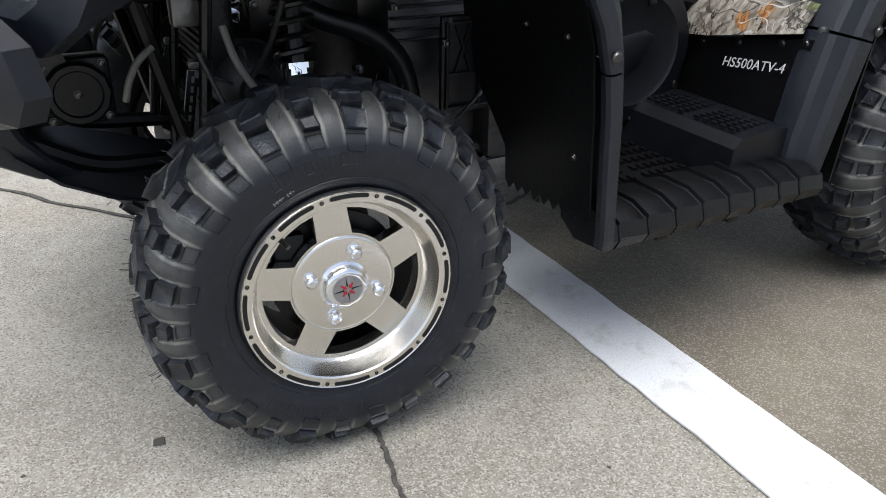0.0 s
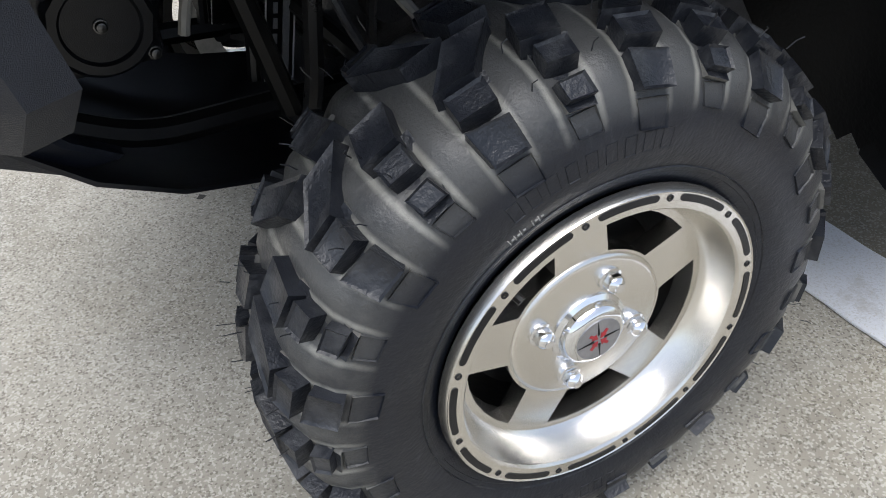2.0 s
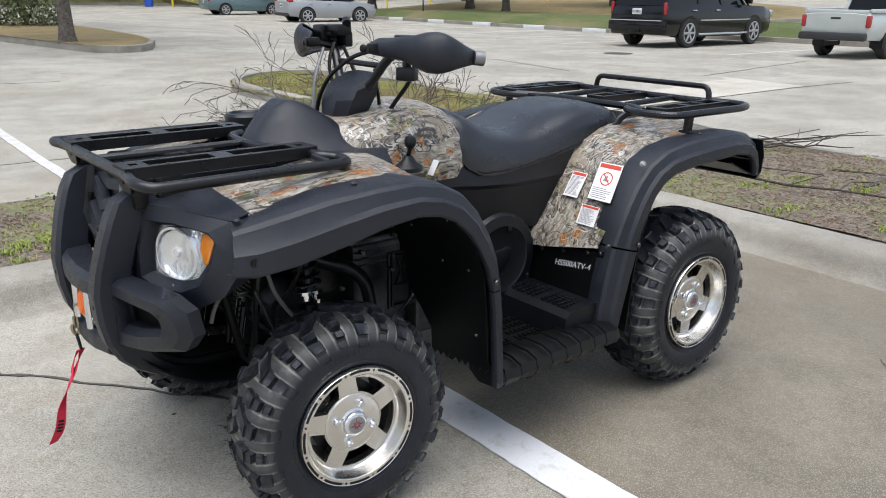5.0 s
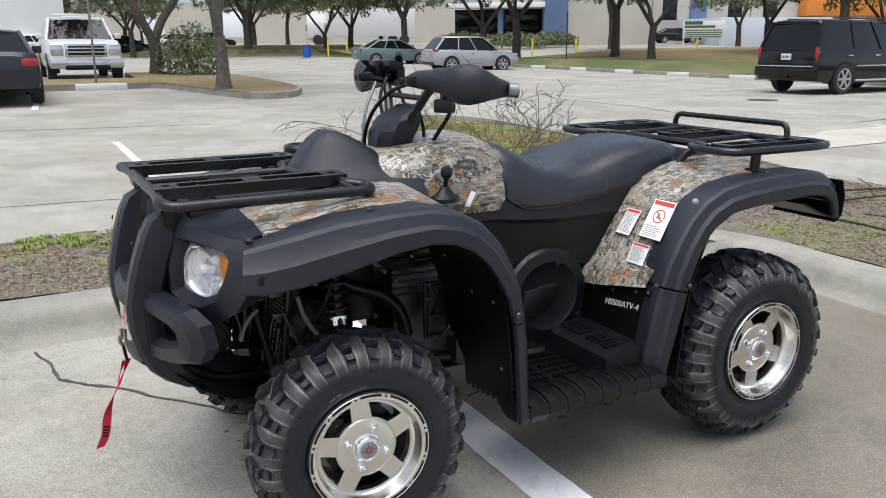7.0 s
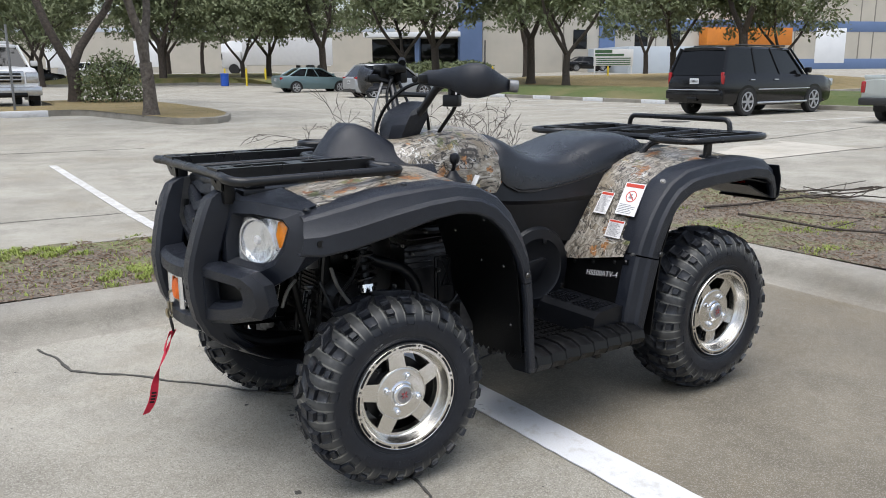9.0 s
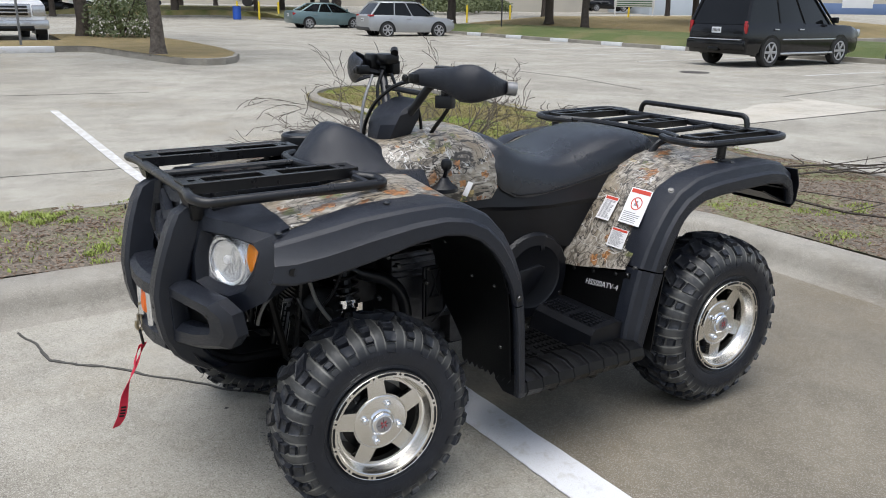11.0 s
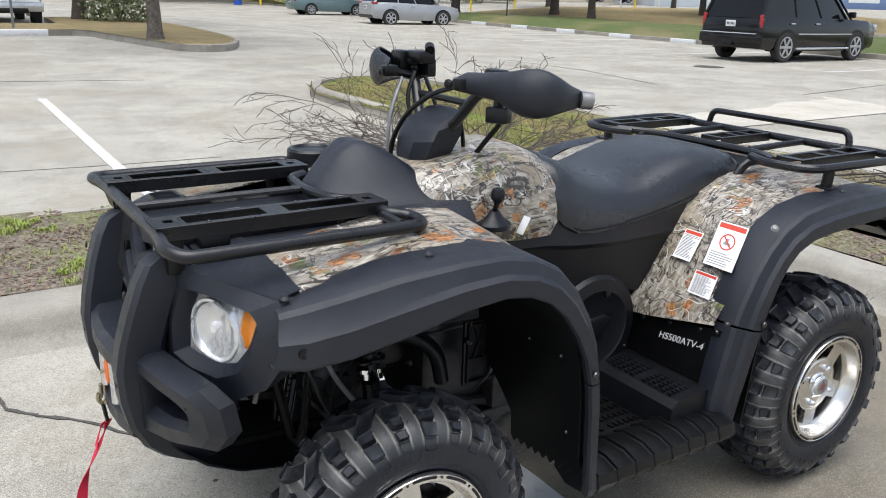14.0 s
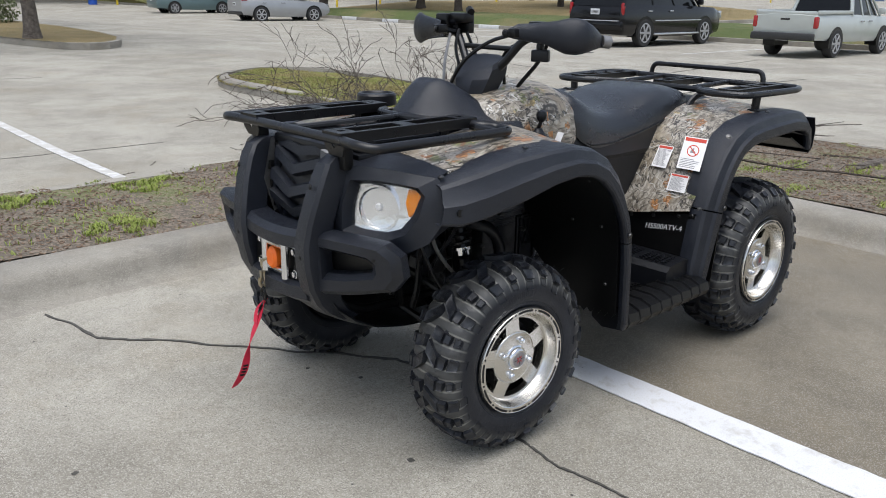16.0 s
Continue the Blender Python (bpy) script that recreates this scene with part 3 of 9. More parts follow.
ys = [-9 + 0.3 * k for k in range(0, 38)]
ribbon("stained_bay", [(0.62, y) for y in ys], [(3.16, y) for y in ys], 0.001, STAINED, "browner traffic-stained concrete of the parking bay", 0.002, "pavement")


# ---- kerbs and planted island ----
KERB = [(0.0, 0.0), (0.05, 0.006), (0.105, 0.022), (0.130, 0.060), (0.148, 0.105), (0.168, 0.134), (0.20, 0.147), (0.26, 0.150), (0.40, 0.148), (0.425, 0.135), (0.43, 0.02)]


def near_kerb_line():
    """The kerb's foot, from the strip in front of the bike round the inner corner to behind it."""
    pts = [(x, 2.15) for x in np.linspace(-9, 2.45, 40)]
    pts += [(2.45 + 0.65 * math.sin(w), 1.5 + 0.65 * math.cos(w)) for w in np.linspace(0.15, math.pi / 2 - 0.1, 8)]
    pts += [(3.1 - 0.012 * k, 1.5 - k * 0.33) for k in range(0, 34)]
    return pts


def kerb(name, line, prof, side, material, label):
    bm = bmesh.new()
    rows = []
    for i, p in enumerate(line):
        a, b = line[max(i - 1, 0)], line[min(i + 1, len(line) - 1)]
        d = V(b[0] - a[0], b[1] - a[1], 0).normalized()
        s = V(-d.y, d.x, 0) * side
        z = gz(*p)
        rows.append([V(p[0], p[1], z - 0.004) + s * o + V(0, 0, h + 0.003 * noise.noise(V(p[0] * 2, p[1] * 2, o * 9))) for o, h in prof])
    loft(bm, rows, closed=False, caps=False)
    return tagged(part(name, bm, material, angle=50), label, "kerb", kind="structure")


kerb("kerb_near", near_kerb_line(), KERB, 1, KERB_CONCRETE, "rounded grey concrete kerb with hairline cracks and stains")
FAR_EDGE = [(-12, 4.08), (-6, 4.08), (-2, 4.06), (1.9, 4.1), (2.6, 4.3), (3.3, 4.72), (3.78, 5.4), (3.92, 6.5), (3.88, 8.0), (3.85, 9.0), (4.1, 9.75), (4.6, 10.2), (5.2, 10.38), (5.75, 10.15), (6.1, 9.5), (6.2, 8.4), (6.15, 7), (6.12, 4.5), (6.05, 2.0), (6.0, -2), (6.0, -12)]


def smooth_line(pts, n=6):
    out = []
    for i in range(len(pts) - 1):
        p0, p1, p2, p3 = (V(*pts[max(min(j, len(pts) - 1), 0)], 0) for j in (i - 1, i, i + 1, i + 2))
        for k in range(n):
            u = k / n
            out.append((0.5 * ((2 * p1) + (p2 - p0) * u + (2 * p0 - 5 * p1 + 4 * p2 - p3) * u * u + (3 * p1 - p0 - 3 * p2 + p3) * u ** 3))[:2])
    out.append(pts[-1])
    return [tuple(p) for p in out]


far_line = smooth_line(FAR_EDGE)
kerb("kerb_far", far_line, [(0.0, 0.0), (0.012, 0.10), (0.03, 0.14), (0.05, 0.148), (0.15, 0.148), (0.16, 0.02)], -1, KERB_CONCRETE, "low grey concrete kerb round the far side of the planted island")


def inside(p, poly):
    r = False
    for (x0, y0), (x1, y1) in zip(poly, poly[1:] + poly[:1]):
        if (y0 > p[1]) != (y1 > p[1]) and p[0] < (x1 - x0) * (p[1] - y0) / (y1 - y0) + x0:
            r = not r
    return r


near_line = near_kerb_line()
island_poly = [(p[0] + (0.40 if i > 46 else 0.0), p[1] + (0.40 if i <= 46 else 0.0)) for i, p in enumerate(near_line)]
island_poly = [p for i, p in enumerate(island_poly) if not (40 <= i <= 47)] + list(reversed([(x - 0.0, y) for x, y in far_line]))


def soil_z(x, y):
    return 0.137 + 0.035 * noise.noise(V(x * 1.3, y * 1.3, 1)) + 0.012 * noise.noise(V(x * 7, y * 7, 4)) + 0.05 * max(0.0, min(1.0, (x - 3.9) / 1.0)) * max(0.0, min(1.0, (5.9 - x) / 0.8))


def near_far_kerb(x, y):
    return min((x - a) ** 2 + (y - b) ** 2 for a, b in far_line)


bm = bmesh.new()
step = 0.16
grid = {}
for i in range(int(18.5 / step)):
    for j in range(int(22 / step)):
        x, y = -12 + i * step, -11.5 + j * step
        if inside((x, y), island_poly):
            edge = math.sqrt(near_far_kerb(x, y))
            grid[i, j] = bm.verts.new((x, y, min(soil_z(x, y), 0.137 + edge * 0.3)))
for (i, j), v in grid.items():
    q = [grid.get((i, j)), grid.get((i + 1, j)), grid.get((i + 1, j + 1)), grid.get((i, j + 1))]
    if all(q):
        bm.faces.new(q)
soil = part("planting_bed", bm, SOIL)
tagged(soil, "brown mulch and bare soil with sparse weeds inside the kerb", "planting bed", kind="structure")
# a deeper bed under the first, so that the kerb's back meets soil everywhere
bm = bmesh.new()
fill = [p for p in island_poly]
vs = [bm.verts.new((x, y, 0.128)) for x, y in fill]
bmesh.ops.triangle_fill(bm, use_beauty=True, edges=[bm.edges.new((vs[k], vs[(k + 1) % len(vs)])) for k in range(len(vs))])
for f in bm.faces:
    if f.normal.z < 0:
        f.normal_flip()
tagged(part("soil_base", bm, SOIL), "dark damp soil along the inside of the kerb", "planting bed", kind="structure")


def scatter(count, seed, area, ok, make):
    r = random.Random(seed)
    verts, faces = [], []
    for _ in range(count):
        x, y = r.uniform(area[0], area[1]), r.uniform(area[2], area[3])
        if ok(x, y, r) and inside((x, y), island_poly):
            make(r, x, y, soil_z(x, y), verts, faces)
    me = bpy.data.meshes.new("stuff")
    me.from_pydata(verts, [], faces)
    for p in me.polygons:
        p.use_smooth = False
    return me


def chip(r, x, y, z, verts, faces):
    l, w, h = r.uniform(0.003, 0.015), r.uniform(0.002, 0.0055), r.uniform(0.001, 0.003)
    m = pose(x, y, z + 0.004, r.uniform(-25, 25), r.uniform(-25, 25), r.uniform(0, 360))
    k = len(verts)
    for sx, sy, sz in ((-1, -1, -1), (1, -0.8, -1), (1, 0.7, -1), (-1, 1, -1), (-0.9, -0.9, 1), (0.8, -0.8, 1), (0.9, 0.8, 1), (-1, 0.9, 1)):
        verts.append(m @ V(sx * l, sy * w, sz * h))
    faces.extend([(k + a, k + b, k + c, k + d) for a, b, c, d in ((4, 5, 6, 7), (0, 1, 5, 4), (1, 2, 6, 5), (2, 3, 7, 6), (3, 0, 4, 7))])


def blade(height, lean):
    def make(r, x, y, z, verts, faces):
        for _ in range(3):
            h, w, a = height * r.uniform(0.5, 1.2), r.uniform(0.0015, 0.0035), r.uniform(0, 6.28)
            dx, dy = math.cos(a), math.sin(a)
            ox, oy = x + r.uniform(-0.02, 0.02), y + r.uniform(-0.02, 0.02)
            k = len(verts)
            t = lean * h * r.uniform(0.3, 1.2)
            verts.extend([(ox - dy * w, oy + dx * w, z - 0.004), (ox + dy * w, oy - dx * w, z - 0.004), (ox + dx * t * 0.4 + dy * w, oy + dy * t * 0.4 - dx * w, z + h * 0.6), (ox + dx * t * 0.4 - dy * w, oy + dy * t * 0.4 + dx * w, z + h * 0.6), (ox + dx * t, oy + dy * t, z + h)])
            faces.extend([(k, k + 1, k + 2, k + 3), (k + 3, k + 2, k + 4)])
    return make


def stuff(name, me, material, label, category):
    me.materials.append(material)
    return tagged(new(name, me), label, category, kind="stuff")


def tuft(x, y, s, cut):
    return noise.noise(V(x * s, y * s, 8.0)) > cut


stuff("mulch_chips", scatter(46000, 3, (-2.6, 6.0, -2.5, 4.0), lambda x, y, r: x > 3.5 or (y > 2.5 and x < 3.5), chip), CHIP, "loose brown bark mulch chips over the soil", "mulch")
stuff("mulch_chips", scatter(9000, 5, (3.6, 6.2, 3.0, 7.0), lambda x, y, r: True, chip), CHIP, "loose brown bark mulch chips over the soil", "mulch")
stuff("weeds", scatter(30000, 7, (-2.6, 3.2, 2.6, 4.0), lambda x, y, r: tuft(x, y, 2.3, 0.20) and tuft(x, y, 8.0, -0.05) or r.random() < 0.03, blade(0.024, 1.2)), GRASS, "bright green low weeds in patches along the strip", "weeds")
stuff("weeds", scatter(20000, 9, (3.5, 6.0, -1.0, 4.6), lambda x, y, r: tuft(x, y, 1.9, 0.22) and tuft(x, y, 9.0, 0.0), blade(0.018, 1.3)), GRASS, "sparse green weeds among the mulch", "weeds")
stuff("dormant_grass", scatter(60000, 11, (3.7, 6.3, 4.2, 10.5), lambda x, y, r: r.random() < (y - 3.6) / 3.0 and tuft(x, y, 0.8, -0.35), blade(0.028, 1.2)), DRY_GRASS, "short yellow-green winter grass at the island's tip", "grass")
stuff("green_grass", scatter(26000, 13, (3.7, 6.3, 4.6, 10.5), lambda x, y, r: tuft(x, y, 1.1, 0.0), blade(0.028, 1.2)), GRASS, "green grass patches at the island's tip", "grass")


# small dark spots, leaves and grit on the slab
def debris():
    r = random.Random(21)
    spots = [(1.228, -0.229, 0.03), (-0.075, 0.721, 0.014), (-1.101, 0.769, 0.016), (-0.3, 0.164, 0.018), (3.0, 0.95, 0.03), (-0.181, 0.918, 0.012)]
    spots += [(r.uniform(-2.2, 3.0), r.uniform(-1.6, 2.0), r.uniform(0.004, 0.012)) for _ in range(60)]
    proto = None
    for x, y, s in spots:
        if proto is None:
            bm = bmesh.new()
            ring = [V(math.cos(w) * (0.75 + 0.4 * noise.noise(V(w, 2, 1))), math.sin(w) * (0.6 + 0.4 * noise.noise(V(w, 5, 1))), 0.02) for w in (2 * math.pi * k / 11 for k in range(11))]
            loft(bm, [ring, [V(p.x * 0.8, p.y * 0.8, 0.16) for p in ring]])
            proto = part("dried_spot", bm, CRACK)
            ob = proto
        else:
            ob = new("dried_spot", proto.data)
        ob.matrix_basis = pose(x, y, 0.0005, 0, 0, r.uniform(0, 360)) @ Matrix.Diagonal((s, s, s * 0.35, 1))
        tagged(ob, "small dark dried crumb on the concrete", "debris", "crumbs on the concrete")
    for x, y, l in ((1.55, -0.95, 0.10), (1.0, 5.0, 0.16), (0.7, 4.75, 0.12), (2.2, -0.45, 0.07), (1.9, 0.35, 0.06), (-1.2, 8.2, 0.2), (-2.4, 9.4, 0.2)):
        bm = bmesh.new()
        a = r.uniform(0, 6.28)
        pts = [V(math.cos(a) * l * u + 0.02 * noise.noise(V(u * 3, x, y)), math.sin(a) * l * u, 0.004) for u in (-0.5, -0.2, 0.1, 0.3, 0.5)]
        tube(bm, pts, 0.0025, 0, 5)
        tube(bm, [pts[2], pts[2] + V(0.02, 0.03, 0.012)], 0.0018, 0, 5)
        ob = part("twig", bm, TWIG)
        ob.location = (x, y, gz(x, y))
        tagged(ob, "small dry fallen twig on the concrete", "twig", "fallen twigs")


debris()


# ---- the quad bike ----
bike = thing("quad_bike", "black and woodland-camouflage four-wheeled quad bike parked at the kerb", "quad bike", (0.72, CY, 0), in_world=True)


EMBLEM_RED = simple("red_emblem", (0.42, 0.02, 0.03), (0.3, 0.02, 0.03), 90, 0.35)


# -- wheels: built with the axle along y, outer side at -y --
def tyre_profile(hw, R=0.294, tall=1.0):
    k = hw / 0.105
    half = [(0.078 * k, 0.160), (0.089 * k, 0.167), (0.092 * k, 0.172), (0.099 * k, 0.186), (0.1045 * k, 0.205), (0.105 * k, 0.228), (0.1015 * k, 0.248), (0.093 * k, 0.266), (0.079 * k, 0.280), (0.058 * k, 0.2885), (0.030 * k, 0.2928), (0.0, R)]
    half = [(a, 0.160 + (r - 0.160) * tall) for a, r in half]
    return [(-a, r) for a, r in half] + [(a, r) for a, r in reversed(half[:-1])]


def make_tyre(hw, name, tall=1.0):
    bm = bmesh.new()
    prof = tyre_profile(hw, tall=tall)
    revolve(bm, prof, 208)
    # the casing swells between the rows of blocks
    for v in bm.verts:
        r_ = math.hypot(v.co.x, v.co.z)
        up_ = min(1.0, max(0.0, (r_ - 0.245) / 0.025))
        if up_:
            ph = math.atan2(v.co.z, v.co.x) * 26 / (2 * math.pi)
            g = 1 + up_ * 0.0045 / r_ * math.cos((ph - (0.65 if v.co.y > 0 else 0.15)) * 2 * math.pi - math.pi)
            v.co.x *= g
            v.co.z *= g
    carcass = part(name, bm, TYRE, bike, "black knobbly off-road tyre with pale dust between the lugs", 40)
    bm = bmesh.new()
    # arc length along the outer half of the profile, from the crown outwards
    pts = [V(a, r, 0) for a, r in prof]
    mid = len(pts) // 2

    def along(s, side):
        """The place (axial, radius) and outward normal at arc length s from the crown."""
        i, step_ = mid, -1 if side < 0 else 1
        left = s
        while 0 <= i + step_ < len(pts):
            seg_ = pts[i + step_] - pts[i]
            if left <= seg_.length:
                p = pts[i] + seg_ * (left / seg_.length)
                n = V(-seg_.y, seg_.x, 0) * (1 if side < 0 else -1)
                n = n.normalized()
                return p, (n if n.dot(p - V(0, 0.2, 0)) > 0 else -n)
            left -= seg_.length
            i += step_
        return pts[i], V(side, 0, 0)

    def lug(side, quad, h, shrink=0.80):
        """A raised block over four corners (turn in degrees, arc length)."""
        ct, cs = sum(q[0] for q in quad) / 4, sum(q[1] for q in quad) / 4
        low, top = [], []
        for deg, s in quad:
            for frac, hh, store in ((1.0, -0.004, low), (shrink, h, top)):
                dd, ss = ct + (deg - ct) * frac, cs + (s - cs) * frac
                p, n = along(max(ss, 0.0), side)
                p = p + n * hh
                w = radians(dd)
                store.append(V(math.cos(w) * p.y, p.x, math.sin(w) * p.y))
        lv, tv = [bm.verts.new(p) for p in low], [bm.verts.new(p) for p in top]
        mid_ = sum(top, V(0, 0, 0)) / 4
        edge = (sum(low, V(0, 0, 0)) / 4 - mid_).normalized() * min(0.0022, h * 0.2)
        if h <= 0.004:
            edge = edge.normalized() * h
        iv = [bm.verts.new(p + (mid_ - p) * (0.17 if h > 0.004 else 0.08) + edge) for p in top]
        fs = [bm.faces.new(iv)]
        fs[0].material_index = 0 if h > 0.004 else 2
        for a in range(4):
            b = (a + 1) % 4
            fs.append(bm.faces.new((tv[a], tv[b], iv[b], iv[a])))
            fs[-1].material_index = 0 if h > 0.004 else 2
            flank = bm.faces.new((lv[a], lv[b], tv[b], tv[a]))
            flank.material_index = 2 if h <= 0.004 else (1 if h < 0.009 else 0)
            fs.append(flank)
        bmesh.ops.recalc_face_normals(bm, faces=fs)

    rows = 26
    k = hw / 0.105
    for side in (-1, 1):
        for i in range(rows):
            a = 360 / rows * (i + (0.5 if side > 0 else 0))
            # a long slanted bar from the crown, two shoulder blocks in an arc, and a flat outlined shape on the side wall
            lug(side, [(a - 3.0, 0.040 * k), (a + 5.0, 0.038 * k), (a + 5.2, 0.105 * k), (a - 0.4, 0.108 * k)], 0.0055, 0.92)
            if i % 2 == 0:
                lug(side, [(a - 8.5, 0.001), (a - 0.5, 0.001), (a + 6.5, 0.047 * k), (a - 0.5, 0.051 * k)], 0.0165, 0.92)
                lug(side, [(a - 1.4, 0.055 * k), (a + 5.6, 0.053 * k), (a + 6.0, 0.074 * k), (a - 0.8, 0.077 * k)], 0.0160, 0.90)
                lug(side, [(a - 1.2, 0.081 * k), (a + 6.4, 0.079 * k), (a + 6.0, 0.107 * k), (a - 1.2, 0.110 * k)], 0.0115, 0.90)
                lug(side, [(a - 1.0, 0.114 * k), (a + 6.0, 0.112 * k), (a + 5.4, 0.138 * k), (a - 1.4, 0.141 * k)], 0.0022, 0.95)
            else:
                lug(side, [(a - 3.0, 0.012 * k), (a + 4.0, 0.010 * k), (a + 6.0, 0.048 * k), (a - 0.8, 0.052 * k)], 0.0165, 0.91)
                lug(side, [(a - 1.0, 0.056 * k), (a + 4.8, 0.054 * k), (a + 5.0, 0.072 * k), (a - 0.6, 0.075 * k)], 0.0155, 0.89)
                lug(side, [(a - 0.2, 0.080 * k), (a + 5.0, 0.080 * k), (a + 4.6, 0.099 * k), (a - 0.8, 0.101 * k)], 0.0105, 0.89)
                lug(side, [(a - 0.4, 0.106 * k), (a + 5.0, 0.106 * k), (a + 4.4, 0.126 * k), (a - 1.0, 0.128 * k)], 0.0022, 0.95)
    # moulded rib by the rim and raised marks of the side wall
    for side in (-1, 1):
        for r0 in (0.183, 0.1885):
            p = [(side * interp(r0 + d, [0.16, 0.186, 0.205, 0.228], [0.078 * k, 0.099 * k, 0.1045 * k, 0.105 * k]) + side * h, r0 + d) for d, h in ((-0.0012, -0.0005), (0, 0.0012), (0.0012, -0.0005))]
            revolve(bm, p, 72)
        for c, n in ((100, 9), (255, 11)):
            for j in range(n):
                a = c + (j - n / 2) * 4.6
                h = (j * 7 + n) % 3
                lug(side, [(a, 0.139 * k), (a + 3.2, 0.139 * k), (a + 3.0, 0.160 * k), (a - 0.2, 0.160 * k)], 0.0004 + 0.0001 * h, 0.85)
    # thin moulding hairs left on the edges
    r = random.Random(12)
    for _ in range(120):
        a, s = r.uniform(0, 6.28), r.choice((-1, 1)) * r.uniform(0.02, 0.1) * k
        base = V(math.cos(a) * 0.300, s, math.sin(a) * 0.300)
        tube(bm, [base, V(base.x * 1.03, s * 1.04, base.z * 1.03), V(base.x * 1.042 + r.uniform(-0.006, 0.006), s * 1.07, base.z * 1.042)], 0.0006, 0, 3)
    tagged(part("tread", bm, [TREAD, TREAD_DUSTY, TYRE], carcass, "black rubber tread blocks", 40), kind="stuff")
    return carcass


def make_rim(hw, parent, turn, nut_turn, dish=0.0, ring_turn=13.5):
    """A five-spoke machined alloy wheel; the outer face looks to -y."""
    face = -(hw * 0.80) - 0.0185
    bm = bmesh.new()
    # flange, flat ring, dish wall, then the barrel inside
    revolve(bm, [(face - 0.0045, 0.1682), (face - 0.0055, 0.1694), (face - 0.003, 0.1710), (face + 0.006, 0.172), (face + 0.012, 0.165)], 72)
    revolve(bm, [(face - 0.0045, 0.1682), (face - 0.0045, 0.1530), (face - 0.002, 0.1505), (face + 0.010, 0.1485), (face + 0.024 + dish, 0.1425), (face + 0.031 + dish, 0.1395), (face + 0.0355 + dish, 0.134)], 72)
    # spoke disc
    f0, dep = face + 0.033 + dish, 0.022
    radii = [0.020, 0.045, 0.066, 0.0870, 0.097, 0.108, 0.119, 0.1295, 0.1405]
    half = [0.028, 0.028, 0.0285, 0.0285, 0.028, 0.0275, 0.027, 0.027, 0.027]
    cols = []
    for s in range(5):
        for u in (-1, -0.5, 0, 0.5, 1):
            cols.append(("s", s, u))
        for u in (0.2, 0.4, 0.6, 0.8):
            cols.append(("o", s, u))

    def ang(col, i):
        a = math.asin(min(half[i] / max(radii[i], 0.045), 0.55)) if i < 2 else math.asin(min(half[i] / radii[i], 0.999))
        a = min(a, radians(26.5))
        kind, s, u = col
        c = radians(turn + 72 * s)
        return c + (a * u if kind == "s" else a + (radians(72) - 2 * a) * u)

    fr = [[bm.verts.new((math.cos(ang(c, i)) * r, f0 + (0.0 if i > 2 else 0.001), math.sin(ang(c, i)) * r)) for c in cols] for i, r in enumerate(radii)]
    bk = [[bm.verts.new((v.co.x * 0.985, f0 + dep, v.co.z * 0.985)) for v in row] for row in fr]
    n = len(cols)

    def hole(i, j):
        return 3 <= i < 7 and (j % 9) >= 4

    for i in range(len(radii) - 1):
        for j in range(n):
            q = (j + 1) % n
            if hole(i, j):
                continue
            bm.faces.new((fr[i][j], fr[i + 1][j], fr[i + 1][q], fr[i][q]))
            for di, dj, e in ((-1, 0, (fr[i][j], fr[i][q], bk[i][q], bk[i][j])), (1, 0, (fr[i + 1][q], fr[i + 1][j], bk[i + 1][j], bk[i + 1][q])), (0, -1, (fr[i + 1][j], fr[i][j], bk[i][j], bk[i + 1][j])), (0, 1, (fr[i][q], fr[i + 1][q], bk[i + 1][q], bk[i][q]))):
                ii, jj = i + di, (j + dj) % n
                if 0 <= ii < len(radii) - 1 and hole(ii, jj):
                    bm.faces.new(e)
    # raised hub pad
    revolve(bm, [(f0 + 0.001, 0.0848), (f0 - 0.001, 0.0838), (f0 - 0.0032, 0.0810), (f0 - 0.0040, 0.0775), (f0 - 0.0042, 0.022)], 60)
    bmesh.ops.recalc_face_normals(bm, faces=bm.faces)
    rim = part("rim", bm, RIM, parent, "machined silver five-spoke alloy rim")
    # black slots and rivet dots round the flat ring
    for k in range(12):
        bm = bmesh.new()
        a0 = radians(ring_turn + 15 + 30 * k)
        w0, w1 = a0 - radians(9.5), a0 + radians(9.5)
        loop = []
        hs, rs = 0.0034, 0.1632
        for u in np.linspace(w0, w1, 8):
            loop.append((math.cos(u) * (rs + hs), math.sin(u) * (rs + hs)))
        for e_, sg in ((w1, 1), (w0, -1)):
            for q in (1, 2, 3):
                th = q * math.pi / 4
                rr, da = rs + math.cos(th) * hs * sg, sg * math.sin(th) * hs / rs
                loop.append((math.cos(e_ + da) * rr, math.sin(e_ + da) * rr))
            if sg > 0:
                for u in np.linspace(w1, w0, 8):
                    loop.append((math.cos(u) * (rs - hs), math.sin(u) * (rs - hs)))
        prism(bm, [V(x, face - 0.0052, z) for x, z in loop], (0, 0.002, 0))
        part("slot", bm, PLASTIC_SOFT, rim, "black-painted slot in the rim's edge")
        bm = bmesh.new()
        a1 = radians(ring_turn + 30 * k)
        m = Matrix.Translation((math.cos(a1) * 0.1627, face - 0.0047, math.sin(a1) * 0.1627))
        rows = [[m @ V(math.cos(w) * rr, yy, math.sin(w) * rr) for w in (2 * math.pi * q / 10 for q in range(10))] for rr, yy in ((0.0034, 0.001), (0.0034, -0.0006), (0.0022, -0.0008), (0.0018, 0.0002))]
        loft(bm, rows)
        part("rivet", bm, PLASTIC_SOFT, rim)
    # barrel, brake disc with caliper, coloured dark for the shade behind the spokes
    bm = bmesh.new()
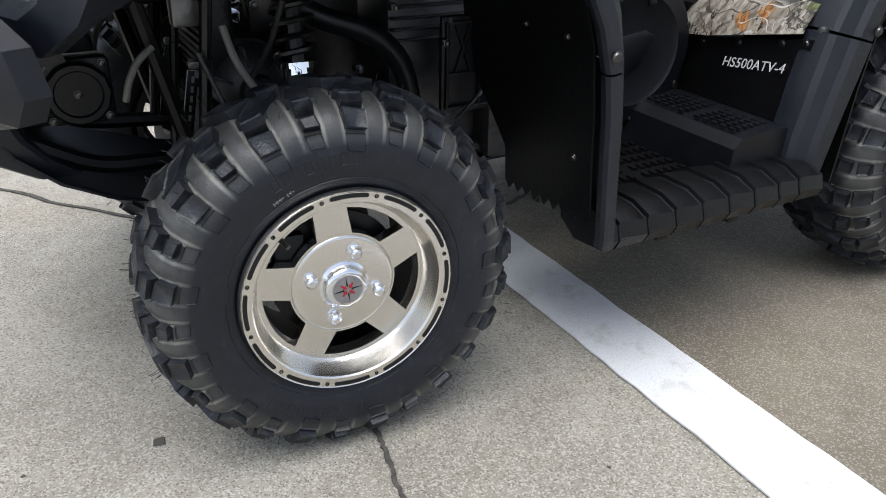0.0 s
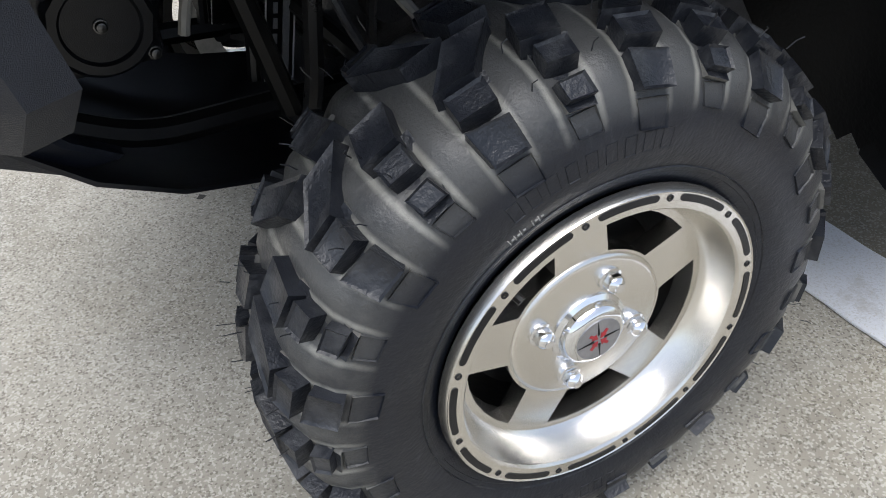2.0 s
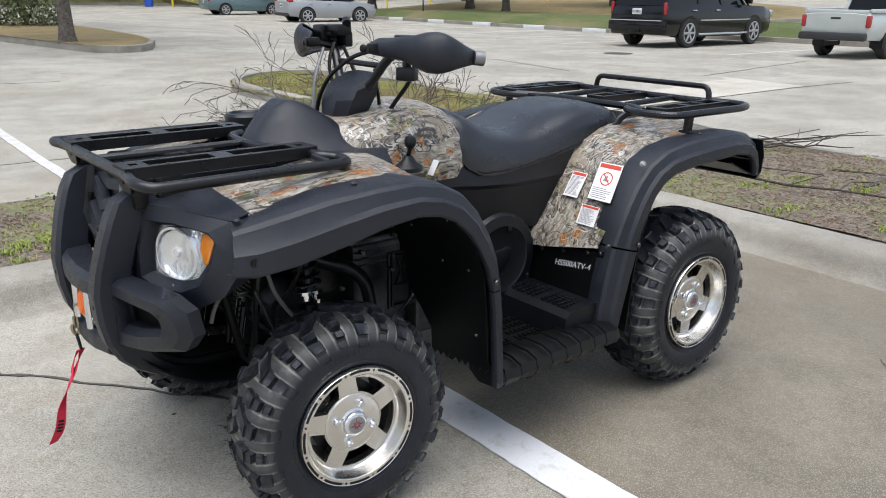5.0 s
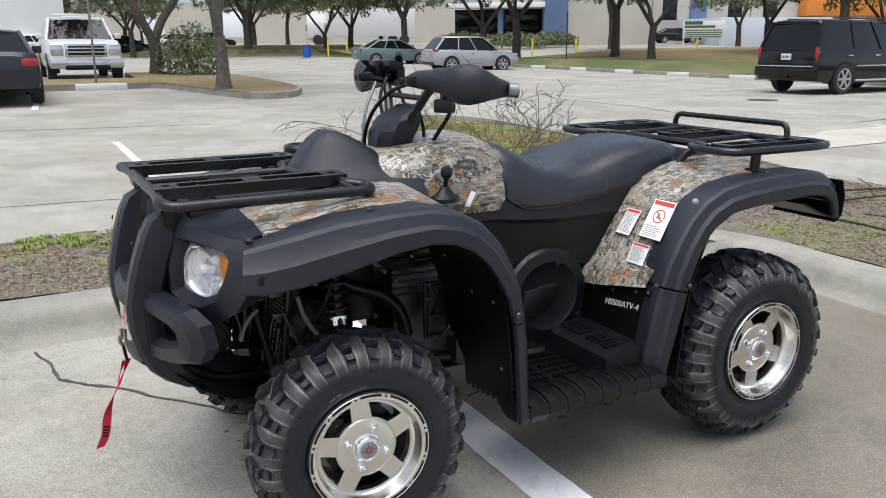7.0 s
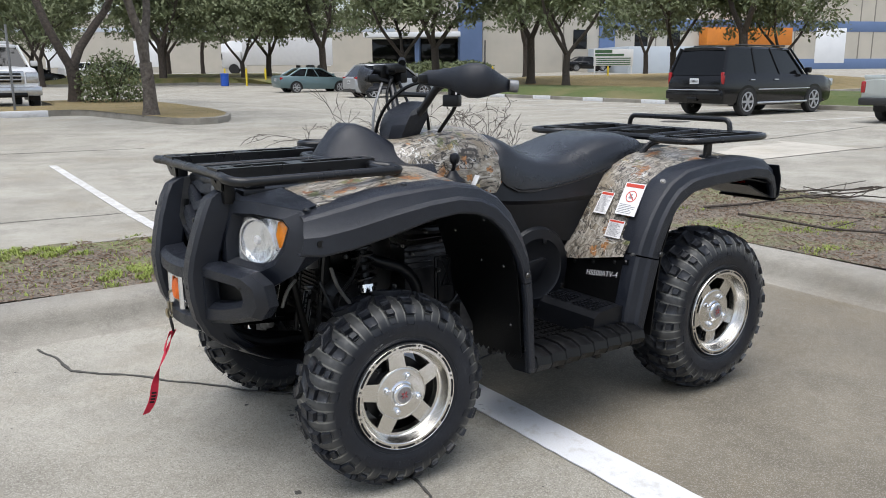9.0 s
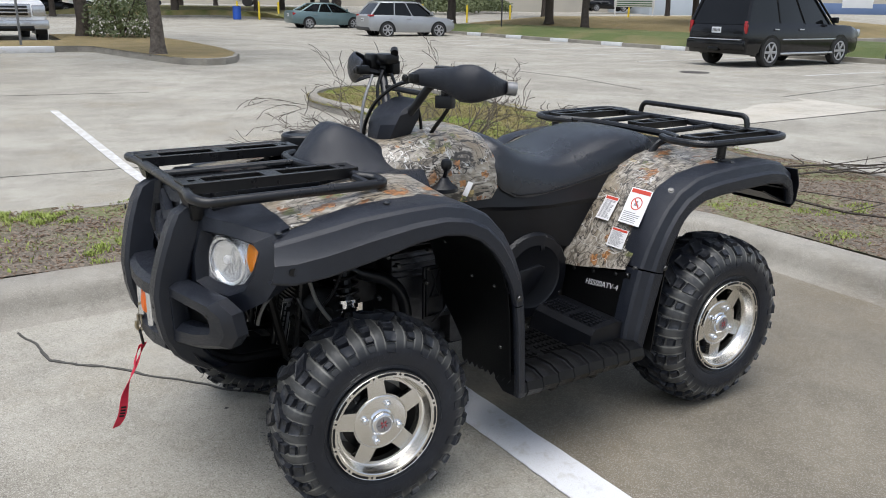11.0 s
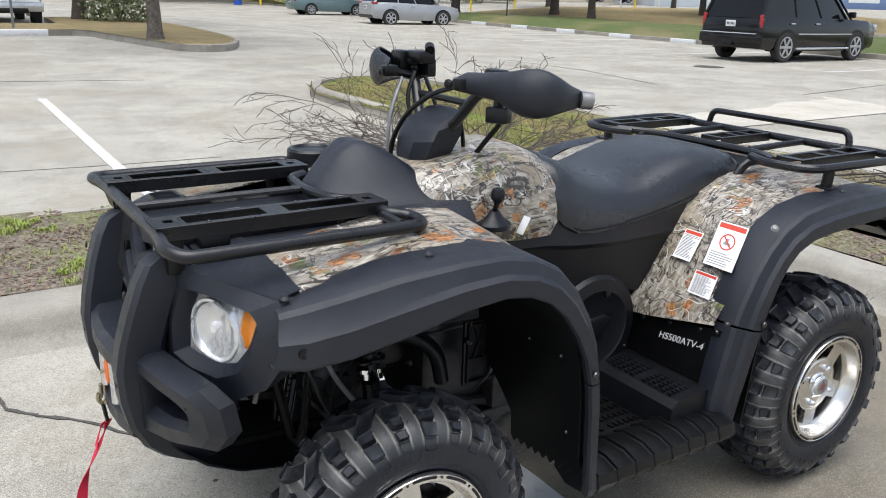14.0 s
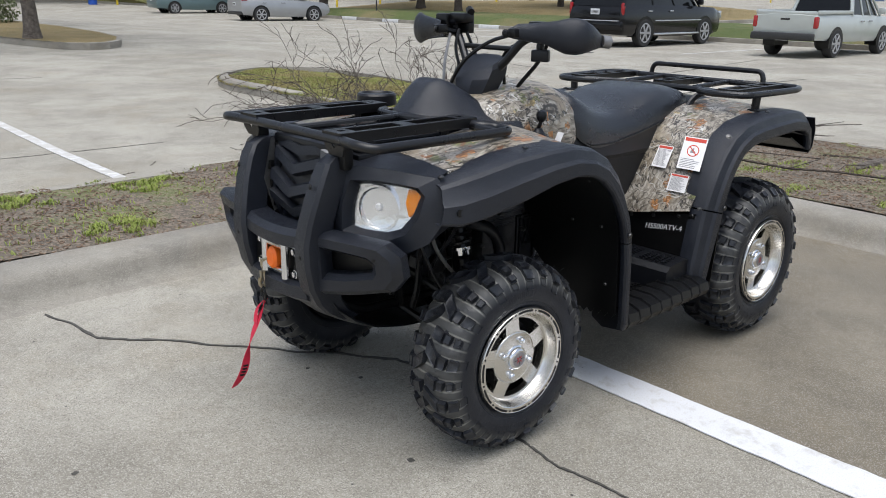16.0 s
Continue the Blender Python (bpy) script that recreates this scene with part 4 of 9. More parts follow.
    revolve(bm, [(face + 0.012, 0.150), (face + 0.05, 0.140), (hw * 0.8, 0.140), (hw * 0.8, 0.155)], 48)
    part("barrel", bm, LINER, parent, "inner barrel of the rim, darkened for the shade behind the spokes")
    bm = bmesh.new()
    revolve(bm, [(f0 + 0.045, 0.001), (f0 + 0.045, 0.05), (f0 + 0.041, 0.055), (f0 + 0.041, 0.108), (f0 + 0.047, 0.108), (f0 + 0.047, 0.04)], 36)
    box(bm, V(-0.075, f0 + 0.043, 0.055), (0.05, 0.035, 0.06), 0.006)
    part("brake_disc", bm, STEEL_DARK, parent, "brake disc with its caliper, darkened for the shade behind the spokes")
    # chrome cap with its round badge
    bm = bmesh.new()
    rows = []
    for rr, yy in ((0.041, f0 - 0.003), (0.041, f0 - 0.006), (0.0365, f0 - 0.009), (0.035, f0 - 0.014), (0.0335, f0 - 0.017)):
        rows.append([V(math.cos(w) * rr, yy, math.sin(w) * rr) for w in (2 * math.pi * (q + 0.5) / 28 for q in range(28))])
    rows.append([V(math.cos(w) * 0.030 * (1 + 0.03 * math.cos(8 * w)), f0 - 0.020, math.sin(w) * 0.030 * (1 + 0.03 * math.cos(8 * w))) for w in (2 * math.pi * (q + 0.5) / 28 for q in range(28))])
    rows.append([V(p.x * 0.86, f0 - 0.0215, p.z * 0.86) for p in rows[-1]])
    loft(bm, rows)
    cap = part("hub_cap", bm, CHROME, parent, "polished chrome hub cap")
    bm = bmesh.new()
    loft(bm, [[V(math.cos(w) * 0.0245, yy, math.sin(w) * 0.0245) for w in (2 * math.pi * q / 24 for q in range(24))] for yy in (f0 - 0.021, f0 - 0.0227)])
    part("badge", bm, simple("grey_badge", (0.32, 0.32, 0.33), (0.24, 0.24, 0.25), 60, 0.35, 0.5), cap, "grey round badge")
    for q in range(8):
        w = q * math.pi / 4 + 0.12
        d, s = V(math.cos(w), 0, math.sin(w)), V(-math.sin(w), 0, math.cos(w))
        o = V(0, f0 - 0.0234, 0)
        bm = bmesh.new()
        if q % 2 == 0:
            prism(bm, [o + d * 0.006 + s * 0.0012, o + d * 0.0235, o + d * 0.006 - s * 0.0012], (0, 0.0008, 0))
            part("emblem_spike", bm, LINER, cap)
        else:
            prism(bm, [o + d * 0.002, o + d * 0.008 + s * 0.0040, o + d * 0.008 + s * 0.0016, o + d * 0.0135 + s * 0.0016, o + d * 0.0135 - s * 0.0016, o + d * 0.008 - s * 0.0016, o + d * 0.008 - s * 0.0040], (0, 0.0008, 0))
            part("emblem_arrow", bm, EMBLEM_RED, cap)
    for q in range(4):
        w = radians(nut_turn + 90 * q)
        bm = bmesh.new()
        c = V(math.cos(w) * 0.058, 0, math.sin(w) * 0.058)
        rows = []
        for rr, yy, hexa in ((0.0125, f0 - 0.003, 0), (0.0125, f0 - 0.007, 0), (0.0098, f0 - 0.008, 1), (0.0098, f0 - 0.015, 1), (0.0085, f0 - 0.018, 0), (0.0045, f0 - 0.0205, 0), (0.0045, f0 - 0.022, 0)):
            rows.append([c + V(math.cos(v) * rr * (1 + (0.06 * math.cos(6 * v) if hexa else 0)), yy, math.sin(v) * rr * (1 + (0.06 * math.cos(6 * v) if hexa else 0))) for v in (2 * math.pi * k / 18 for k in range(18))])
        loft(bm, rows)
        part("lug_nut", bm, CHROME, parent, "chrome lug nut")
    bm = bmesh.new()
    w = radians(turn + 109)
    tube(bm, [V(math.cos(w) * 0.146, face + 0.030, math.sin(w) * 0.146), V(math.cos(w) * 0.136, face + 0.018, math.sin(w) * 0.136), V(math.cos(w) * 0.128, face + 0.006, math.sin(w) * 0.128)], 0.0045, 0, 8)
    part("valve_stem", bm, LINER, parent, "black rubber valve stem")
    return rim


FW, RW = 0.105, 0.128


def wheel(hw, x, y, z, flip, turn, nut_turn, mesh_from=None, dish=0.0, grow=1.0, steer=0.0):
    tyre = make_tyre(hw, "tyre", 1.085 if hw > 0.11 else 1.0) if mesh_from is None else again(mesh_from, bike, None, "tyre")
    if mesh_from is None:
        make_rim(hw, tyre, turn, nut_turn, dish)
    else:
        for o in mesh_from.children:
            c = again(o, tyre)
            for o2 in o.children:
                again(o2, c)
    tyre.matrix_basis = pose(x, y, z, 0, 0, (180 if flip else 0) + steer) @ Matrix.Diagonal((grow, 1, grow, 1))
    return tyre


fl = wheel(FW, 0.001, 0.090, 0.3105, False, 25, 71, None, 0.0, 1.0, -3.4)
wheel(FW, 0.003, 2 * CY - 0.090, 0.3105, True, 25, 71, fl, 0.0, 1.0, -3.4)
rl = wheel(RW, 1.462, 0.074, 0.332, False, 50, 62, None, 0.004, 1.035)
wheel(RW, 1.462, 2 * CY - 0.074, 0.332, True, 50, 62, rl, 0.03, 1.035)

# chalk-like numbers on the front tyre's side wall: unreadable, plain bars
bm = bmesh.new()
for k in range(6):
    a = radians(114 + 1.7 * k)
    if k == 2:
        continue
    c = V(math.cos(a) * 0.197, -0.1036, math.sin(a) * 0.197)
    box(bm, c, (0.0009, 0.0012, 0.0055), 0, Matrix.Rotation(-a + math.pi / 2, 3, "Y"))
    box(bm, c + V(0.003, 0, 0.002), (0.0024, 0.0012, 0.0009), 0, Matrix.Rotation(-a + math.pi / 2, 3, "Y"))
part("crayon_mark", bm, CHALK, fl, "white crayon mark on the tyre's side wall")


# -- fender flares --
def flare(name, stations, label, flip):
    """stations: lip (x, z), outward way in the side plan, band width, outer y, depth of the inner top edge."""
    rows = []
    for (x, z), ang, w, yo, yi in stations:
        n = V(math.cos(radians(ang)), 0, math.sin(radians(ang)))
        L = V(x, 0, z)
        sec = [(0.0, yo + 0.028), (-0.003, yo + 0.012), (0.0, yo + 0.003), (0.006, yo), (w * 0.46, yo + 0.001), (w * 0.58, yo + 0.012), (w * 0.88, yo + 0.024), (w * 0.96, yo + 0.034), (w, yo + 0.052), (w + 0.001, (yo + 0.056 + yi) / 2), (w, yi)]
        rows.append([L + n * o + V(0, y, 0) for o, y in sec])
    if flip:
        rows = [[mir(p) for p in r] for r in rows]
    bm = bmesh.new()
    sheet(bm, rows, 0.004 if not flip else -0.004)
    return part(name, bm, PLASTIC, bike, label, 19)


F_ST = [((-0.318, 0.788), 76, 0.106, 0.022, 0.105), ((-0.26, 0.781), 82, 0.126, 0.002, 0.105), ((-0.17, 0.795), 91, 0.128, -0.018, 0.105), ((-0.05, 0.824), 98, 0.122, -0.036, 0.105), ((0.08, 0.858), 96, 0.098, -0.048, 0.105), ((0.17, 0.870), 88, 0.088, -0.055, 0.11), ((0.235, 0.862), 72, 0.084, -0.060, 0.12), ((0.285, 0.840), 56, 0.080, -0.064, 0.14), ((0.33, 0.80), 42, 0.072, -0.068, 0.16), ((0.365, 0.75), 32, 0.064, -0.072, 0.18), ((0.395, 0.69), 22, 0.056, -0.075, 0.18), ((0.412, 0.625), 10, 0.050, -0.077, 0.18), ((0.414, 0.618), 8, 0.049, -0.077, 0.18)]
F_LOW = [((0.4155, 0.614), 8, 0.049, -0.076, 0.05), ((0.425, 0.54), 4, 0.047, -0.076, 0.04), ((0.433, 0.42), 2, 0.046, -0.075, 0.03), ((0.440, 0.325), 2, 0.045, -0.074, 0.02), ((0.445, 0.302), 0, 0.040, -0.066, 0.01)]
R_ST = [((1.095, 0.598), 165, 0.092, -0.034, 0.09), ((1.112, 0.655), 162, 0.088, -0.035, 0.09), ((1.140, 0.72), 154, 0.084, -0.036, 0.09), ((1.175, 0.775), 142, 0.082, -0.037, 0.09), ((1.215, 0.812), 125, 0.082, -0.037, 0.09), ((1.275, 0.837), 106, 0.084, -0.037, 0.09), ((1.36, 0.848), 97, 0.086, -0.037, 0.09), ((1.50, 0.856), 94, 0.088, -0.037, 0.09), ((1.64, 0.862), 92, 0.083, -0.037, 0.09), ((1.715, 0.852), 80, 0.080, -0.037, 0.09), ((1.752, 0.830), 55, 0.072, -0.036, 0.09), ((1.772, 0.79), 25, 0.055, -0.034, 0.09), ((1.776, 0.765), 10, 0.046, -0.032, 0.09)]
R_LOW = [((1.093, 0.594), 166, 0.092, -0.033, 0.05), ((1.066, 0.50), 168, 0.088, -0.033, 0.05), ((1.040, 0.40), 170, 0.082, -0.032, 0.05), ((1.020, 0.31), 172, 0.066, -0.030, 0.05), ((1.015, 0.285), 172, 0.050, -0.026, 0.04)]
for flip in (False, True):
    fl1 = flare("front_flare", F_ST, "black plastic front fender flare", flip)
    fl2 = flare("front_flare_tail", F_LOW, "black plastic lower end of the front flare", flip)
    rf1 = flare("rear_flare", R_ST, "black plastic rear fender flare", flip)
    rf2 = flare("rear_flare_foot", R_LOW, "black plastic lower end of the rear flare", flip)
    for owner, places in ((fl1, [((-0.272, 0.074, 0.908), (0, -0.2, 1)), ((0.038, 0.052, 0.958), (0, -0.2, 1)), ((0.418, -0.079, 0.646), (0, -1, 0))]), (rf1, [((1.132, 0.000, 0.884), (-0.5, -0.5, 0.7)), ((1.488, 0.034, 0.945), (0, -0.3, 1)), ((1.006, 0.016, 0.616), (-0.8, -0.6, 0)), ((1.098, -0.036, 0.618), (0, -1, 0)), ((1.745, -0.03, 0.872), (0.5, -0.8, 0.2))])):
        for p, ax in places:
            bm = bmesh.new()
            bolt(bm, mir(p) if flip else V(*p), 0.0085, 0.006, (ax[0], -ax[1], ax[2]) if flip else ax)
            part("bolt", bm, ZINC, owner, "dull steel bolt head")
    bm = bmesh.new()
    c = V(-0.264, 0.006, 0.818)
    rows = [[(mir if flip else Vector)(c + V(math.cos(w) * r, y, math.sin(w) * r)) for w in (2 * math.pi * k / 14 for k in range(14))] for r, y in ((0.0105, 0.004), (0.0105, -0.0028), (0.0088, -0.0028), (0.0085, -0.0012), (0.0005, -0.0012))]
    loft(bm, rows)
    # Black disc inside the ring stands for the shade in the open hole.
    part("hole_grommet", bm, LINER, fl1, "ring filled with a black disc for the shade of the flare's open hole")
    # curled tail piece that closes the rear flare's end
    bm = bmesh.new()
    rows = [[V(1.80, y, 0.90 - 0.02 * (y + 0.03)), V(1.822, y, 0.84), V(1.815, y, 0.775), V(1.785, y, 0.755)] for y in (-0.03, 0.02, 0.08, 0.16, 0.24)]
    rows = [[mir(p) for p in r] for r in rows] if flip else rows
    sheet(bm, rows, 0.005)
    part("tail_guard", bm, PLASTIC_SOFT, bike, "black curled guard at the fender's tail")
    bm = bmesh.new()
    sheet(bm, [[(mir if flip else Vector)((x, y, z)) for y in (-0.02, 0.1, 0.25)] for x, z in ((1.62, 0.835), (1.70, 0.80), (1.75, 0.78), (1.795, 0.768))], 0.006)
    part("tail_liner", bm, LINER, bike, "black liner under the fender's tail")


# -- camouflage body panels --
def side_pair(name, rows, thick, material, label, angle=35):
    for flip in (False, True):
        bm = bmesh.new()
        sheet(bm, [[mir(p) if flip else Vector(p) for p in r] for r in rows], thick if not flip else -thick)
        part(name, bm, material, bike, label, angle)


xs_f = [-0.235, -0.15, -0.05, 0.05, 0.15, 0.25, 0.34]
side_pair("front_panel", [[(x, y, interp(x, [-0.24, 0.05, 0.17, 0.26, 0.34], [0.914, 0.955, 0.960, 0.945, 0.895]) + 0.028 * math.sin((y - 0.10) / 0.26 * 1.4)) for y in (0.088, 0.12, 0.18, 0.24, 0.31)] for x in xs_f], 0.004, CAMO, "woodland-camouflage top panel of the front fender")
R_PROF = [(0.982, 0.556), (0.992, 0.60), (1.022, 0.665), (1.058, 0.735), (1.100, 0.80), (1.150, 0.856), (1.21, 0.894), (1.30, 0.922), (1.45, 0.940), (1.60, 0.942), (1.72, 0.925), (1.77, 0.90)]
side_pair("rear_panel", [[(x - 0.026 * (y - 0.06) / 0.30 * max(0.0, min(1.0, (0.70 - z) / 0.1)), y, z + 0.025 * max(0, (y - 0.06) / 0.3) * max(0.0, min(1.0, (x - 1.08) / 0.15)) + 0.20 * max(0.0, 0.31 - y) * max(0.0, min(1.0, (0.655 - z) / 0.10))) for y in (0.045, 0.09, 0.15, 0.21, 0.27, 0.345)] for x, z in R_PROF], 0.004, CAMO, "woodland-camouflage rear fender panel")
bm = bmesh.new()
sheet(bm, [[V(x, y, interp(x, [1.2, 1.45, 1.6, 1.77], [0.93, 0.962, 0.965, 0.93])) for y in np.linspace(0.345, 2 * CY - 0.345, 6)] for x in (1.2, 1.3, 1.45, 1.6, 1.72, 1.78)], 0.004)
part("tail_panel", bm, PLASTIC_SOFT, bike, "black panel under the rear rack")

# tank cover
bm = bmesh.new()
rows = []
for x, zt, hw, zb in ((0.228, 1.036, 0.165, 0.90), (0.25, 1.045, 0.185, 0.885), (0.30, 1.055, 0.205, 0.872), (0.37, 1.066, 0.220, 0.862), (0.43, 1.078, 0.228, 0.855), (0.50, 1.086, 0.233, 0.85), (0.57, 1.084, 0.234, 0.85), (0.63, 1.060, 0.228, 0.85), (0.68, 1.02, 0.215, 0.85), (0.70, 0.98, 0.20, 0.85)):
    ring = []
    for k in range(19):
        w = math.pi * k / 18
        c, s = math.cos(w), math.sin(w)
        ring.append(V(x, CY - hw * math.copysign(abs(c) ** 0.60, c), zb + (zt - zb) * abs(s) ** 0.66))
    rows.append(ring)
loft(bm, rows)
part("tank_cover", bm, CAMO, bike, "rounded camouflage tank cover in front of the seat")

# seat: one long cushion with a dip
bm = bmesh.new()
rows = []
for x, zt, hw, zb in ((0.598, 1.040, 0.175, 0.945), (0.612, 1.056, 0.212, 0.918), (0.65, 1.056, 0.238, 0.872), (0.70, 1.036, 0.246, 0.846), (0.76, 1.002, 0.246, 0.838), (0.84, 0.968, 0.243, 0.842), (0.92, 0.957, 0.240, 0.850), (1.0, 0.972, 0.238, 0.860), (1.08, 0.998, 0.237, 0.873), (1.16, 1.020, 0.234, 0.888), (1.25, 1.033, 0.230, 0.905), (1.34, 1.028, 0.22, 0.928), (1.41, 1.012, 0.20, 0.950), (1.455, 0.990, 0.17, 0.962), (1.47, 0.975, 0.14, 0.965)):
    ring = []
    for k in range(21):
        w = math.pi * k / 20
        c, s = math.cos(w), math.sin(w)
        ring.append(V(x, CY - hw * math.copysign(abs(c) ** 0.50, c) * (1 - 0.05 * (s > 0.3)), zb + (zt - zb) * abs(s) ** 0.55))
    rows.append(ring)
loft(bm, rows)
seat = part("seat", bm, VINYL, bike, "long black vinyl seat with a dipped middle", 60)
bm = bmesh.new()
for flip in (False, True):
    pts = [V(x, CY - hw - 0.001, zb + 0.006) for x, hw, zb in ((0.62, 0.215, 0.90), (0.70, 0.246, 0.846), (0.84, 0.243, 0.842), (1.0, 0.239, 0.860), (1.16, 0.235, 0.888), (1.34, 0.222, 0.928), (1.45, 0.175, 0.96))]
    tube(bm, [mir(p) if flip else p for p in pts], 0.0035, 0.03, 6)
part("seat_piping", bm, LINER, seat, "thin black seam along the seat's lower edge")

# side panels below the seat, clutch cover, engine
for flip in (False, True):
    T = mir if flip else Vector
    bm = bmesh.new()
    sheet(bm, [[T((x, y, z)) for x, y, z in row] for row in ([(0.48, 0.355, 0.90), (0.60, 0.34, 0.905), (0.70, 0.33, 0.862), (0.85, 0.325, 0.862), (1.16, 0.330, 0.885)], [(0.48, 0.345, 0.82), (0.60, 0.325, 0.82), (0.70, 0.315, 0.81), (0.85, 0.312, 0.80), (1.115, 0.322, 0.80)], [(0.48, 0.35, 0.81), (0.60, 0.332, 0.805), (0.70, 0.325, 0.795), (0.85, 0.322, 0.785), (1.10, 0.328, 0.78)], [(0.50, 0.36, 0.66), (0.62, 0.345, 0.655), (0.72, 0.34, 0.65), (0.85, 0.335, 0.64), (1.0, 0.335, 0.62)])], 0.004 if not flip else -0.004)
    part("side_panel", bm, PLASTIC_SOFT, bike, "black plastic side panel below the seat", 20)
    # round clutch cover with ribs and a flat plate on it
    c = V(0.80, 0.33, 0.535)
    bm = bmesh.new()
    rows = []
    for r, y in ((0.165, 0.06), (0.165, 0.0), (0.155, -0.012), (0.12, -0.018), (0.112, -0.013), (0.04, -0.015)):
        rows.append([T(c + V(math.cos(w) * r * 1.02, y, math.sin(w) * r)) for w in (2 * math.pi * k / 40 for k in range(40))])
    loft(bm, rows)
    cover = part("clutch_cover", bm, PLASTIC_SOFT, bike, "round black clutch cover on the engine's side")
    bm = bmesh.new()
    prism(bm, [T(c + V(*p)) for p in ((-0.10, -0.013, 0.03), (0.02, -0.013, 0.045), (0.05, -0.013, 0.03), (0.01, -0.013, -0.035), (-0.06, -0.013, -0.075), (-0.11, -0.013, -0.05))], (0, -0.01 if not flip else 0.01, 0), 0.003)
    box(bm, T(c + V(0.035, -0.016, 0.105)), (0.02, 0.008, 0.02), 0.004)
    part("cover_plate", bm, PLASTIC_SOFT, cover, "raised flat plate on the clutch cover")
    for w in range(7):
        bm = bmesh.new()
        a = 0.3 + w * 0.9
        bolt(bm, T(c + V(math.cos(a) * 0.158, -0.01, math.sin(a) * 0.152)), 0.0055, 0.005, (0, 1 if flip else -1, 0))
        part("bolt", bm, CAST, cover)
    # foot panel at the back of the well, with the heel step and floor
    bm = bmesh.new()
    sheet(bm, [[T((x + 0.02 * (0.33 - y), y, z + 0.19 * max(0.0, 0.31 - y) * max(0.0, (z - 0.50) / 0.06))) for y in (0.022, 0.08, 0.16, 0.25, 0.345)] for x, z in ((0.990, 0.552), (0.984, 0.50), (0.975, 0.42), (0.965, 0.34), (0.955, 0.27))], 0.005)
    back = part("foot_panel", bm, LINER, bike, "glossy black panel behind the footwell")
    for y in (0.30, 0.20, 0.09, 0.035):
        bm = bmesh.new()
        bolt(bm, T((0.984 + 0.02 * (0.33 - y), y, 0.543 + 0.17 * (0.31 - y))), 0.007, 0.006, (-1, 0, 0))
        part("bolt", bm, ZINC, back)
    bm = bmesh.new()
    box(bm, T((0.745, 0.17, 0.329)), (0.45, 0.30, 0.012), 0.004)
    for k in range(22):
        for r in range(7):
            if k % 8 != 7:
                box(bm, T((0.54 + k * 0.0195, 0.04 + r * 0.040, 0.337)), (0.010, 0.019, 0.008), 0)
    part("foot_well_floor", bm, LINER, bike, "black treaded footwell floor")
    bm = bmesh.new()
    loft(bm, [[T((x, y, z)) for x, z in ((0.80, 0.30), (0.815, 0.405), (0.835, 0.424), (0.93, 0.434), (0.968, 0.428), (0.972, 0.30))] for y in (0.012, 0.02, 0.33)])
    for k in range(6):
        for r in range(11):
            if r != 5:
                box(bm, T((0.842 + k * 0.017, 0.05 + r * 0.024, 0.432)), (0.008, 0.014, 0.006), 0)
    part("heel_step", bm, PLASTIC_SOFT, bike, "raised black heel step with rubber studs", 30)
    # ribbed outer rail of the footboard
    bm = bmesh.new()
    prof = [(-0.055, 0.298), (-0.066, 0.318), (-0.058, 0.345), (-0.02, 0.362), (0.045, 0.366), (0.075, 0.350), (0.075, 0.315), (0.03, 0.288)]
    loft(bm, [[T((x, y, z + (x - 0.72) * 0.01)) for y, z in prof] for x in (0.455, 0.47, 0.60, 0.80, 0.985, 1.0)])
    rail = part("footboard_rail", bm, PLASTIC_SOFT, bike, "black ribbed outer rail of the footboard")
    for k in range(8):
        bm = bmesh.new()
        x0 = 0.462 + k * 0.066
        loft(bm, [[T((x + 0.25 * (0.07 - y) * (0.5 if x < 0.9 else 0.2), y * 1.02 - 0.001, z + dz + (x - 0.72) * 0.01)) for y, z in prof] for x, dz in ((x0, -0.001), (x0 + 0.003, 0.0065), (x0 + 0.058, 0.0015), (x0 + 0.062, -0.001))])
        part("rib", bm, LINER, rail, "raised rubber tread rib")
    bm = bmesh.new()
    for x in (0.62, 0.80):
        box(bm, T((x, 0.0, 0.285)), (0.03, 0.06, 0.03), 0.004)
    box(bm, T((0.73, 0.24, 0.278)), (0.44, 0.03, 0.022), 0.006)
    part("footboard_bracket", bm, STEEL_DARK, bike, "black steel bracket under the footboard")
    # wheel well liner behind the front wheel, with a ragged lower edge
    bm = bmesh.new()
    base = [(-0.22, 0.850), (-0.10, 0.865), (0.05, 0.885), (0.17, 0.893), (0.25, 0.875), (0.32, 0.825), (0.37, 0.75), (0.402, 0.66), (0.415, 0.55), (0.420, 0.46), (0.424, 0.41), (0.428, 0.362)]
    ys_ = list(np.linspace(-0.045, 0.36, 19))
    sheet(bm, [[T((x, max(-0.045 + (y + 0.045) * interp(z, [0.42, 0.55], [0.66, 1.0]), interp(x, [-0.22, -0.10, 0.05, 0.17, 0.25], [0.075, 0.05, 0.02, -0.02, -0.045])), z + (-0.05 * (y + 0.045) - 0.016 * (k % 2) if z < 0.37 else 0))) for k, y in enumerate(ys_)] for x, z in base], 0.004 if not flip else -0.004)
    liner = part("wheel_well_liner", bm, LINER, bike, "matt black liner of the front wheel well")
    for y, k in ((0.02, 5), (0.12, 4), (0.02, 7), (0.14, 7), (0.2, 5), (0.0, 9), (0.25, 6)):
        bm = bmesh.new()
        x, z = base[k]
        bolt(bm, T((x - 0.004, y, z)), 0.0055, 0.006, (-0.9, 0, -0.4))
        part("push_rivet", bm, ZINC, liner)
    bm = bmesh.new()
